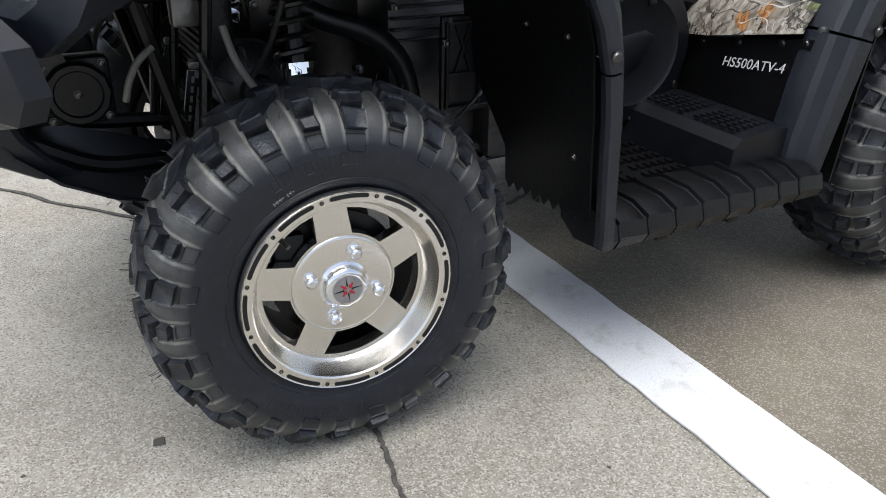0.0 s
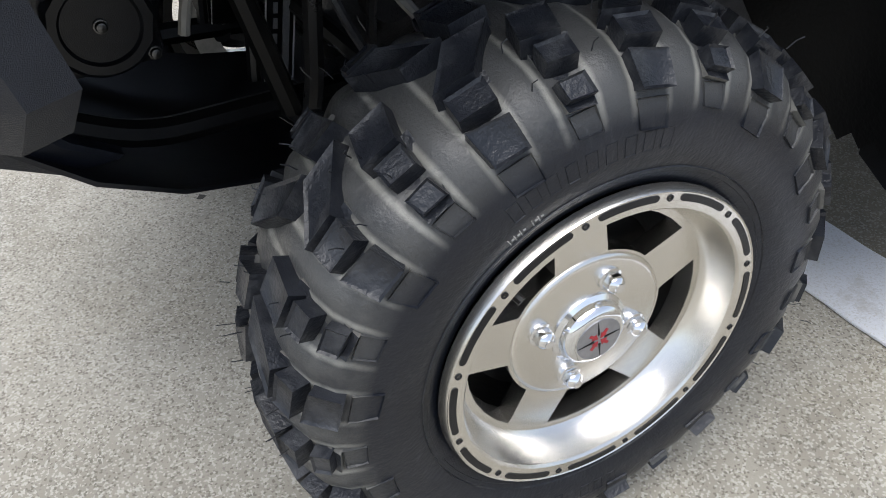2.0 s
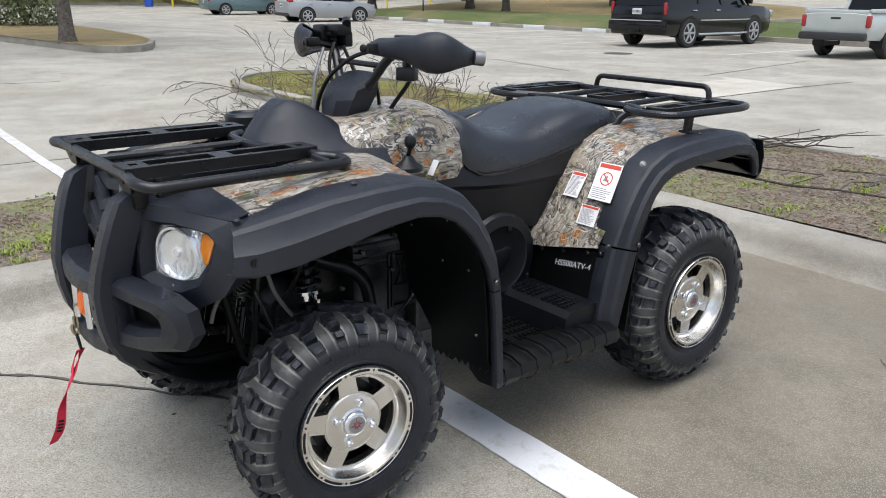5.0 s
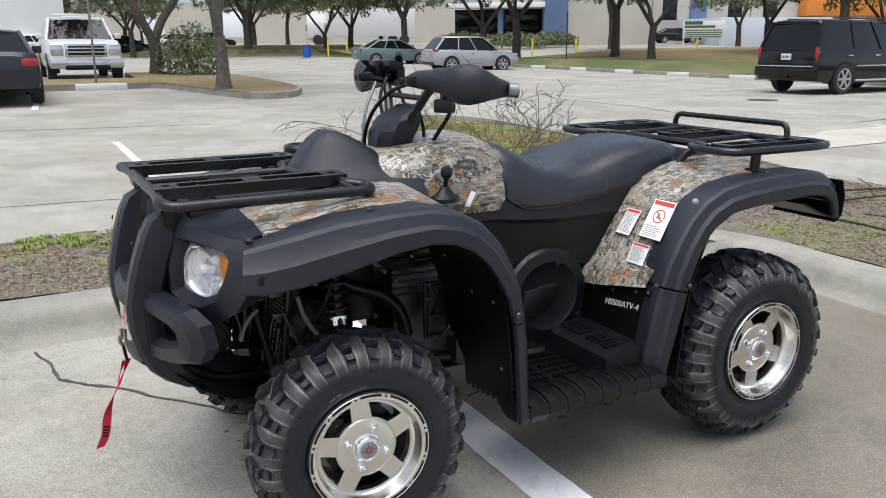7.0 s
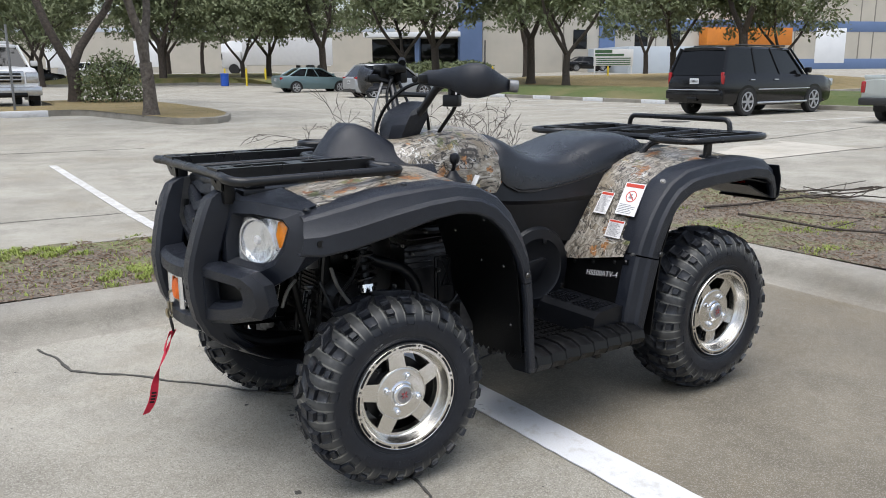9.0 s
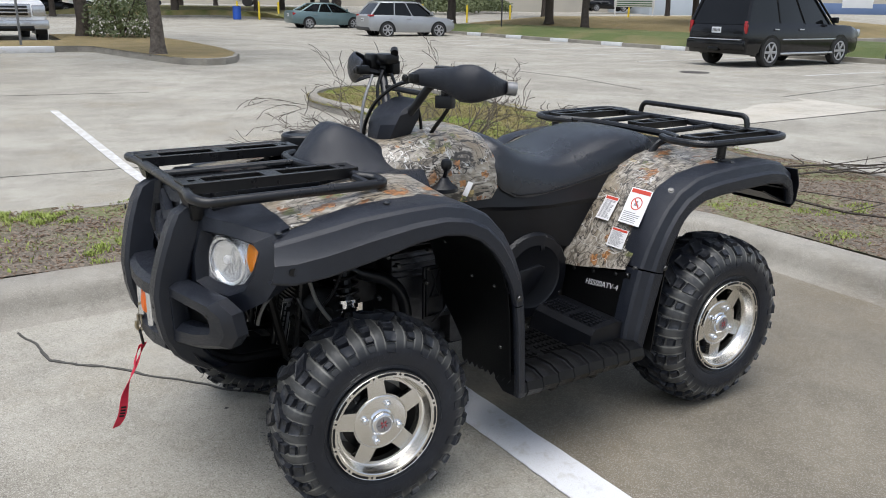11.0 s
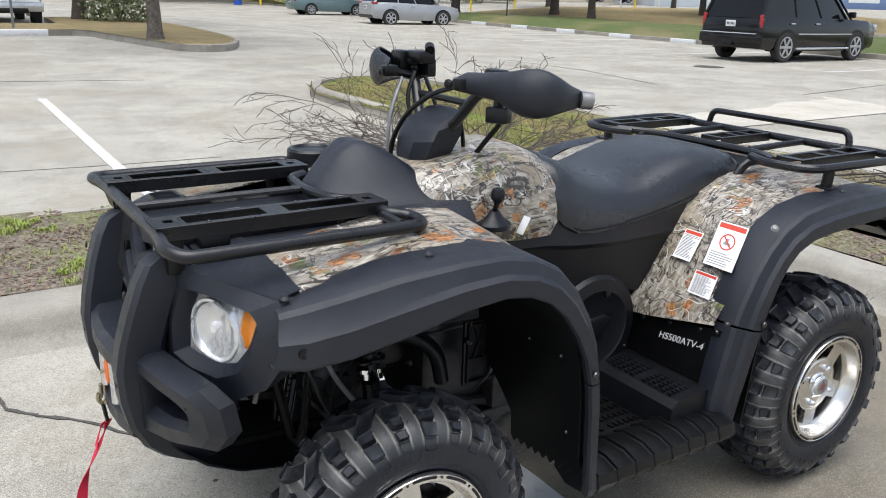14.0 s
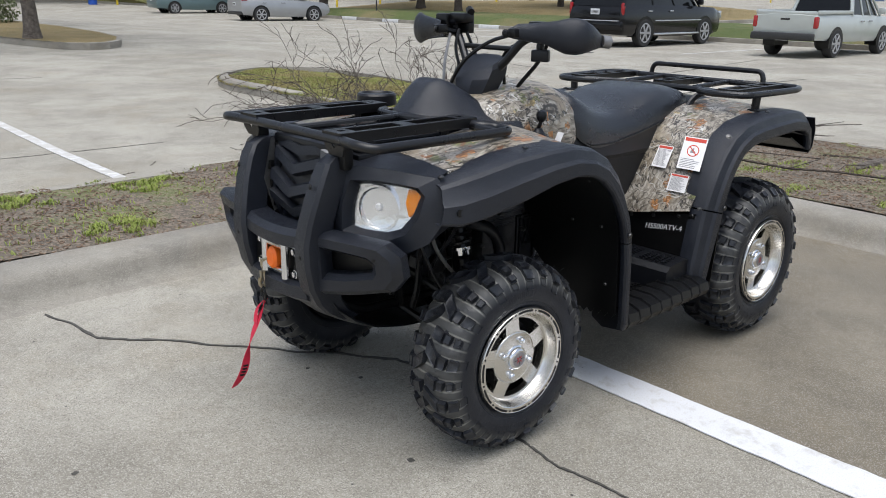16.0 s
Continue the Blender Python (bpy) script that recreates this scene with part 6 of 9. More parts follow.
sheet(bm, [[V(x, CY + s * w, z + 0.03 * abs(s) ** 2) for s in (-1, -0.6, 0, 0.6, 1)] for x, z, w in ((-0.455, 0.505, 0.20), (-0.42, 0.445, 0.20), (-0.36, 0.395, 0.21), (-0.28, 0.355, 0.21), (-0.16, 0.32, 0.19), (0.0, 0.295, 0.17), (0.25, 0.285, 0.16), (0.7, 0.28, 0.15))], 0.005)
part("skid_plate", bm, PLASTIC_SOFT, bike, "black skid plate under the nose")
bm = bmesh.new()
box(bm, V(-0.495, CY, 0.61), (0.006, 0.26, 0.105), 0.003)
part("fairlead_plate", bm, LINER, bike, "black plate of the winch fairlead")
for y in (0.495, 0.605):
    bm = bmesh.new()
    tube(bm, [V(-0.515, y, 0.558), V(-0.515, y, 0.665)], 0.0125, 0, 14)
    part("roller", bm, CHROME, bike, "polished vertical fairlead roller")
bm = bmesh.new()
for z in (0.572, 0.65):
    tube(bm, [V(-0.508, 0.49, z), V(-0.508, 0.61, z)], 0.009, 0, 10)
for y, z in ((0.465, 0.575), (0.465, 0.645), (0.655, 0.575), (0.655, 0.645), (0.64, 0.66)):
    bolt(bm, V(-0.499, y, z), 0.011, 0.012, (-1, 0, 0))
for y in (0.495, 0.605):
    bolt(bm, V(-0.515, y, 0.666), 0.014, 0.010, (0, 0, 1))
part("fairlead_fittings", bm, CHROME, bike, "bright bolts and cross rollers of the fairlead")
bm = bmesh.new()
loft(bm, [[V(-0.496 + dx, 0.570 + math.cos(w) * r, 0.605 + math.sin(w) * r * 1.35) for w in (2 * math.pi * k / 20 for k in range(20))] for dx, r in ((0.012, 0.022), (0.0, 0.027), (-0.018, 0.027), (-0.026, 0.020))])
part("cable_stop", bm, ORANGE, bike, "orange rubber cable stop")
bm = bmesh.new()
tube(bm, [V(-0.512, 0.585, 0.600), V(-0.524, 0.600, 0.596), V(-0.522, 0.612, 0.580)], 0.006, 0.010, 8)
tube(bm, [V(-0.520, 0.602, 0.588), V(-0.521, 0.602, 0.564), V(-0.521, 0.624, 0.564), V(-0.520, 0.624, 0.588)], 0.0048, 0.007, 8)
tube(bm, [V(-0.521, 0.613, 0.570), V(-0.522, 0.613, 0.535), V(-0.516, 0.613, 0.512), V(-0.528, 0.613, 0.500), V(-0.538, 0.613, 0.514), V(-0.535, 0.613, 0.532)], 0.0062, 0.010, 8)
box(bm, V(-0.531, 0.613, 0.538), (0.007, 0.011, 0.036), 0.002)
hook = part("winch_hook", bm, simple("brassy_hook", (0.34, 0.27, 0.14), (0.45, 0.42, 0.36), 70, 0.32, 0.9), bike, "brassy galvanised steel winch hook")
bm = bmesh.new()
tube(bm, [V(-0.530, 0.613, 0.508), V(-0.528, 0.598, 0.482), V(-0.522, 0.612, 0.452), V(-0.524, 0.627, 0.482), V(-0.530, 0.613, 0.508)], 0.0042, 0.008, 8)
part("strap_loop", bm, LINER, hook, "black cord loop through the hook")
bm = bmesh.new()
line = []
for k in range(25):
    u = k / 24
    line.append((-0.520 - 0.012 * math.sin(u * 2.5) - 0.095 * u + 0.006 * math.sin(u * 9), 0.612 + 0.012 * math.sin(u * 7) + 0.045 * u * u, 0.455 - 0.290 * u, 0.6 + 0.9 * math.sin(u * 6)))
sheet(bm, [[V(x, y, z) + V(math.cos(a), math.sin(a), 0) * s * 0.0125 for s in (-1, 0, 1)] for x, y, z, a in line], 0.0018)
line2 = [(x - 0.006, y + 0.018 * math.sin(k / 6 * 3.14), z, a) for k, (x, y, z, a) in enumerate(line[:7])]
sheet(bm, [[V(x, y, z) + V(math.cos(a), math.sin(a), 0) * s * 0.0125 for s in (-1, 0, 1)] for x, y, z, a in line2], 0.0018)
strap = part("pull_strap", bm, RED_STRAP, bike, "red webbing pull strap hanging from the hook", 60)
bm = bmesh.new()
for k in (17, 18, 19, 20):
    x, y, z, a = line[k]
    d = V(math.cos(a), math.sin(a), 0)
    nn = V(d.y, -d.x, 0)
    for s in (1, -1):
        box(bm, V(x, y, z) + nn * 0.0018 * s, (0.015, 0.0008, 0.006), 0, Matrix.Rotation(a, 3, "Z"))
part("print_bars", bm, LINER, strap, "black print on the strap, unreadable")

# -- winch, frame, suspension and engine behind the bumper --
bm = bmesh.new()
tube(bm, [V(-0.36, 0.42, 0.60), V(-0.36, 0.72, 0.60)], 0.045, 0, 20)
part("winch_drum", bm, CAST, bike, "dark winch drum")
for flip in (False, True):
    T = mir if flip else Vector
    s_ = 1 if flip else -1
    bm = bmesh.new()
    wc = V(-0.306, 0.432, 0.552)
    box(bm, T(wc + V(0, 0.02, 0)), (0.115, 0.05, 0.115), 0.012)
    loft(bm, [[T(wc + V(math.cos(w) * r * (1 + (0.03 * math.cos(12 * w) if r > 0.045 else 0)), y, math.sin(w) * r)) for w in (2 * math.pi * k / 36 for k in range(36))] for r, y in ((0.054, 0.0), (0.054, -0.018), (0.049, -0.024), (0.040, -0.024), (0.037, -0.020), (0.006, -0.020))])
    case = part("winch_gearbox", bm, PLASTIC_SOFT, bike, "dark round winch housing with lobed rim")
    for a, b in ((-0.045, -0.045), (0.045, -0.045), (-0.045, 0.045), (0.045, 0.045), (0, 0)):
        bm = bmesh.new()
        bolt(bm, T(wc + V(a, -0.007 if a else -0.021, b)), 0.006, 0.006, (0, s_, 0))
        part("bolt", bm, ZINC, case)
    # frame rails
    bm = bmesh.new()
    tube(bm, [T((-0.43, 0.41, 0.50)), T((-0.30, 0.42, 0.42)), T((0.0, 0.44, 0.40)), T((0.6, 0.42, 0.32)), T((1.2, 0.42, 0.34)), T((1.5, 0.44, 0.5))], 0.016, 0.05, 8)
    tube(bm, [T((-0.42, 0.41, 0.70)), T((-0.2, 0.40, 0.70)), T((0.05, 0.40, 0.76)), T((0.4, 0.40, 0.72)), T((0.65, 0.40, 0.80))], 0.015, 0.05, 8)
    tube(bm, [T((-0.20, 0.40, 0.70)), T((-0.13, 0.42, 0.40))], 0.014, 0, 8)
    tube(bm, [T((0.06, 0.40, 0.76)), T((0.10, 0.43, 0.40))], 0.014, 0, 8)
    tube(bm, [T((0.06, 0.40, 0.80)), T((0.02, 0.28, 0.80))], 0.013, 0, 8)
    part("frame_rail", bm, STEEL_DARK, bike, "black steel frame tube")
    # arms, axle, knuckle
    bm = bmesh.new()
    tube(bm, [T((-0.13, 0.44, 0.40)), T((-0.01, 0.22, 0.27))], 0.013, 0, 8)
    tube(bm, [T((0.14, 0.44, 0.40)), T((0.01, 0.22, 0.27))], 0.013, 0, 8)
    tube(bm, [T((-0.10, 0.43, 0.52)), T((0.0, 0.23, 0.40))], 0.012, 0, 8)
    tube(bm, [T((0.12, 0.43, 0.52)), T((0.0, 0.23, 0.40))], 0.012, 0, 8)
    box(bm, T((0.0, 0.21, 0.32)), (0.06, 0.05, 0.16), 0.012)
    part("suspension_arm", bm, STEEL_DARK, bike, "black double suspension arms")
    bm = bmesh.new()
    tube(bm, [T((0.0, 0.20, 0.311)), T((0.0, 0.25, 0.320)), T((0.0, 0.36, 0.36)), T((0.0, 0.45, 0.39))], 0.016, 0.01, 10)
    for k in range(6):
        tube(bm, [T((0.0, 0.225 + k * 0.010, 0.316 + k * 0.0025)), T((0.0, 0.229 + k * 0.010, 0.317 + k * 0.0025))], 0.040 - 0.0035 * k, 0, 14)
    part("axle_shaft", bm, LINER, bike, "black axle shaft with a ribbed boot")
    bm = bmesh.new()
    tube(bm, [T((1.45, 0.20, 0.311)), T((1.45, 0.45, 0.35))], 0.02, 0, 10)
    part("axle_shaft", bm, LINER, bike, "black rear axle shaft")
    # shock absorber with its coil spring
    for x, y, zt in ((0.045, 0.300, 0.83), (1.42, 0.30, 0.83)):
        top, bot = V(x, y + 0.07, zt), V(x - 0.005, y - 0.02, 0.46)
        bm = bmesh.new()
        tube(bm, [T(top), T(top * 0.35 + bot * 0.65)], 0.018, 0, 10)
        tube(bm, [T(bot), T(top * 0.25 + bot * 0.75)], 0.019, 0, 10)
        shock = part("shock_absorber", bm, LINER, bike, "black shock absorber")
        bm = bmesh.new()
        coil = []
        d = (top - bot).normalized()
        e1 = d.orthogonal().normalized()
        e2 = d.cross(e1)
        for k in range(150):
            u = k / 149
            w = u * 2 * math.pi * 9
            coil.append(T(bot + (top - bot) * (0.365 + 0.60 * u) + (e1 * math.cos(w) + e2 * math.sin(w)) * 0.034))
        tube(bm, coil, 0.0055, 0, 6)
        part("spring", bm, POWDER, shock, "black coil spring")
        bm = bmesh.new()
        tube(bm, [T(bot + (top - bot) * 0.285), T(bot + (top - bot) * 0.33)], 0.030, 0, 14)
        tube(bm, [T(bot + (top - bot) * 0.33), T(bot + (top - bot) * 0.355)], 0.038, 0, 14)
        part("spring_seat", bm, CHROME, shock, "chrome collar below the spring")
    # parts in the wheel well: hose, ribbed cover, box, plate, posts
    bm = bmesh.new()
    tube(bm, [T((0.06, 0.38, 0.68)), T((0.113, 0.36, 0.650)), T((0.205, 0.35, 0.622)), T((0.265, 0.355, 0.56)), T((0.29, 0.37, 0.47))], 0.021, 0.06, 12)
    part("air_hose", bm, PLASTIC_SOFT, bike, "thick black rubber hose")
    bm = bmesh.new()
    pc = V(0.405, 0.345, 0.545)
    box(bm, T(pc), (0.130, 0.012, 0.19), 0.004)
    ribbed = part("ribbed_cover", bm, PLASTIC_SOFT, bike, "black ribbed plastic cover behind the wheel")
    for a, b, w_, h_, ang_ in ((-0.055, 0, 0.006, 0.17, 0), (0.055, 0, 0.006, 0.17, 0), (0.018, 0, 0.005, 0.17, 0), (0, 0.083, 0.11, 0.006, 0), (0, -0.015, 0.11, 0.005, 0), (0, -0.083, 0.11, 0.006, 0), (-0.02, 0.035, 0.005, 0.10, 20), (-0.02, 0.035, 0.005, 0.10, -20)):
        bm = bmesh.new()
        box(bm, T(pc + V(a, -0.010, b)), (w_, 0.010, h_), 0.001, Matrix.Rotation(radians(ang_), 3, "Y"))
        part("rib", bm, PLASTIC_SOFT, ribbed)
    for a, b in ((0.045, -0.07), (-0.05, 0.09), (0.05, 0.09)):
        bm = bmesh.new()
        bolt(bm, T(pc + V(a, -0.014, b)), 0.005, 0.005, (0, s_, 0))
        part("bolt", bm, ZINC, ribbed)
    bm = bmesh.new()
    box(bm, T((-0.124, 0.385, 0.680)), (0.048, 0.03, 0.052), 0.007)
    box(bm, T((-0.124, 0.385, 0.708)), (0.036, 0.024, 0.010), 0.003)
    part("relay_box", bm, CAST_LIGHT, bike, "pale grey plastic box under the nose")
    tilt_ = Matrix.Rotation(0.20, 3, "Y")
    bm = bmesh.new()
    box(bm, T((-0.113, 0.462, 0.490)), (0.036, 0.004, 0.140), 0.002, tilt_)
    plate_ = part("serial_plate", bm, LINER, bike, "black serial plate with a bright border")
    bm = bmesh.new()
    for a, b, w_, h_ in ((-0.0172, 0, 0.0013, 0.140), (0.0172, 0, 0.0013, 0.140), (0, 0.070, 0.036, 0.0013), (0, -0.070, 0.036, 0.0013)):
        box(bm, T(V(-0.113, 0.459, 0.490) + tilt_ @ V(a, 0, b)), (w_, 0.002, h_), 0, tilt_)
    part("plate_border", bm, LETTER, plate_, "thin bright border")
    bm = bmesh.new()
    box(bm, T(V(-0.113, 0.4585, 0.490) + tilt_ @ V(0.007, 0, -0.01)), (0.008, 0.002, 0.100), 0, tilt_)
    for k in range(7):
        box(bm, T(V(-0.113, 0.4585, 0.490) + tilt_ @ V(-0.006, 0, -0.055 + 0.018 * k)), (0.005, 0.002, 0.012), 0, tilt_)
    part("print_bars", bm, STICKER_INK, plate_, "grey print on the plate, unreadable")
    bm = bmesh.new()
    tube(bm, [T((-0.088, 0.345, 0.76)), T((-0.122, 0.345, 0.47)), T((-0.130, 0.36, 0.41))], 0.011, 0.02, 8)
    tube(bm, [T((-0.115, 0.46, 0.76)), T((-0.155, 0.46, 0.43))], 0.008, 0, 8)
    part("radiator_post", bm, POWDER, bike, "black steel posts that carry the radiator")
    bm = bmesh.new()
    box(bm, T((-0.100, 0.455, 0.572)), (0.030, 0.02, 0.014), 0.004)
    bolt(bm, T((-0.098, 0.458, 0.552)), 0.006, 0.006, (0, s_, 0))
    bolt(bm, T((-0.128, 0.458, 0.425)), 0.005, 0.006, (0, s_, 0))
    part("plate_clamp", bm, CAST_LIGHT, bike, "bright clamp and screws of the serial plate")
    # pale cast gearcase with ribs seen behind the posts
    bm = bmesh.new()
    gc = V(-0.01, 0.40, 0.525)
    loft(bm, [[T(gc + V(math.cos(w) * r, y, math.sin(w) * r)) for w in (2 * math.pi * k / 26 for k in range(26))] for r, y in ((0.085, 0.06), (0.085, 0.02), (0.07, 0.0), (0.035, -0.012), (0.03, -0.03), (0.004, -0.03))])
    gearcase = part("gearcase", bm, CAST, bike, "dull cast gearcase with radial ribs")
    for k in range(7):
        w = k * 0.9
        bm = bmesh.new()
        box(bm, T(gc + V(math.cos(w) * 0.056, 0.002, math.sin(w) * 0.056)), (0.055, 0.02, 0.006), 0.001, Matrix.Rotation(-w, 3, "Y"))
        part("rib", bm, CAST, gearcase)
    for pts, r, mat_ in ((((-0.240, 0.36, 0.545), (-0.232, 0.36, 0.575), (-0.215, 0.36, 0.608), (-0.185, 0.37, 0.628)), 0.006, ALLOY_HOSE), (((-0.075, 0.335, 0.66), (-0.062, 0.325, 0.60), (-0.030, 0.31, 0.545), (0.004, 0.29, 0.50)), 0.0065, ALLOY_HOSE)):
        bm = bmesh.new()
        tube(bm, [T(p) for p in pts], r, 0.03, 8)
        part("pipe", bm, mat_, bike, "thin pale pipe")
    for p in ((0.36, 0.33, 0.70), (0.29, 0.32, 0.74), (0.20, 0.33, 0.70), (-0.02, 0.33, 0.69), (0.33, 0.30, 0.60), (0.17, 0.34, 0.56), (-0.05, 0.33, 0.47), (-0.10, 0.30, 0.41), (0.23, 0.31, 0.67)):
        bm = bmesh.new()
        bolt(bm, T(p), 0.0062, 0.008, (0, s_, 0))
        box(bm, T(V(*p) + V(0, 0.012, 0)), (0.016, 0.02, 0.014), 0.004)
        part("bracket_bolt", bm, ZINC, bike, "bright bolt on a bracket")
    # brake disc and caliper on the wheel's inner side
    bm = bmesh.new()
    loft(bm, [[T((math.cos(w) * r, y, 0.311 + math.sin(w) * r)) for w in (2 * math.pi * k / 40 for k in range(40))] for r, y in ((0.085, 0.212), (0.124, 0.212), (0.124, 0.208), (0.085, 0.208), (0.085, 0.212))], caps=False)
    rotor = part("brake_rotor", bm, CAST_LIGHT, bike, "bright steel brake disc inside the wheel")
    bm = bmesh.new()
    box(bm, T((-0.085, 0.222, 0.350)), (0.05, 0.045, 0.085), 0.012)
    box(bm, T((-0.080, 0.248, 0.345)), (0.03, 0.02, 0.05), 0.008)
    part("caliper", bm, CAST_LIGHT, rotor, "silver brake caliper")
    for pts, r in (((V(-0.12, 0.33, 0.62), V(-0.08, 0.30, 0.50), V(-0.03, 0.26, 0.42)), 0.005), ((V(0.02, 0.30, 0.70), V(0.0, 0.32, 0.62), V(-0.04, 0.36, 0.55), V(-0.03, 0.4, 0.44)), 0.006), ((V(0.44, 0.33, 0.50), V(0.40, 0.31, 0.48), V(0.37, 0.33, 0.44)), 0.004)):
        bm = bmesh.new()
        tube(bm, [T(p) for p in pts], r, 0.05, 7)
        part("brake_hose", bm, CAST, bike, "thin grey hose")
bm = bmesh.new()
box(bm, V(-0.06, CY, 0.58), (0.05, 0.30, 0.26), 0.01)
radiator = part("radiator", bm, LINER, bike, "black finned radiator")
for k in range(16):
    bm = bmesh.new()
    box(bm, V(-0.088, CY, 0.47 + k * 0.0145), (0.006, 0.28, 0.004), 0)
    part("fin", bm, STEEL_DARK, radiator)
bm = bmesh.new()
box(bm, V(0.42, CY, 0.50), (0.30, 0.24, 0.34), 0.03)
block = part("engine_block", bm, CAST, bike, "dark engine block")
for k in range(8):
    bm = bmesh.new()
    box(bm, V(0.40, CY, 0.58 + k * 0.022), (0.24, 0.255, 0.006), 0.002, seg=1)
    part("cooling_fin", bm, CAST, block)
for nm, c, sz in (("gearbox", (0.70, CY, 0.48), (0.45, 0.36, 0.34)), ("rear_housing", (1.2, CY, 0.5), (0.5, 0.30, 0.3)), ("front_differential", (0.03, CY, 0.40), (0.20, 0.18, 0.14)), ("rear_differential", (1.45, CY, 0.36), (0.2, 0.2, 0.18))):
    bm = bmesh.new()
    box(bm, V(*c), sz, 0.03)
    part(nm, bm, CAST, bike)
bm = bmesh.new()
box(bm, V(0.16, CY, 0.885), (0.48, 0.48, 0.06), 0.02)
box(bm, V(0.60, CY, 0.82), (0.60, 0.36, 0.14), 0.03)
box(bm, V(1.25, CY, 0.84), (0.9, 0.40, 0.14), 0.03)
part("inner_body", bm, LINER, bike, "black inner body under the panels")
# Black box added to block the bright view through the gap behind the radiator.
bm = bmesh.new()
box(bm, V(0.14, CY, 0.62), (0.16, 0.26, 0.22), 0.03)
part("fan_shroud", bm, LINER, bike, "black filler box added to close the gap behind the radiator")
bm = bmesh.new()
box(bm, V(-0.05, CY, 0.78), (0.4, 0.44, 0.03), 0.01)
part("air_guide", bm, LINER, bike, "black shroud above the radiator")

# -- handlebar --
bm = bmesh.new()
tube(bm, [V(0.345, CY, 0.96), V(0.372, CY, 1.12)], 0.026, 0, 12)
stem = part("steering_stem", bm, LINER, bike, "black steering stem")
bm = bmesh.new()
rows = []
for u, wx, wy in ((0.0, 0.045, 0.060), (0.25, 0.062, 0.075), (0.62, 0.070, 0.090), (0.85, 0.062, 0.090), (1.0, 0.046, 0.078)):
    c = V(0.322 + 0.045 * u, CY + 0.005, 1.030 + 0.130 * u)
    rows.append([c + V(a * wx, b * wy, 0.02 * a * u) for a, b in ((-1, -0.45), (-0.55, -1), (0.7, -1), (1, -0.5), (1, 0.5), (0.7, 1), (-0.55, 1), (-1, 0.45))])
loft(bm, rows)
part("stem_shroud", bm, PLASTIC, bike, "black angular shroud round the stem", 25)
bm = bmesh.new()
tube(bm, [V(0.548, 0.182, 1.238), V(0.430, 0.335, 1.256), V(0.400, 0.400, 1.240), V(0.365, 0.495, 1.120), V(0.365, 0.625, 1.120), V(0.400, 0.720, 1.240), V(0.430, 0.785, 1.256), V(0.548, 0.938, 1.238)], 0.0145, 0.05, 12)
bar = part("handlebar", bm, POWDER, bike, "black steel handlebar")
bm = bmesh.new()
tube(bm, [V(0.392, 0.430, 1.205), V(0.392, 0.690, 1.205)], 0.009, 0, 10)
box(bm, V(0.372, CY, 1.125), (0.05, 0.12, 0.04), 0.01)
part("bar_clamp", bm, LINER, bar, "black clamp and cross brace")
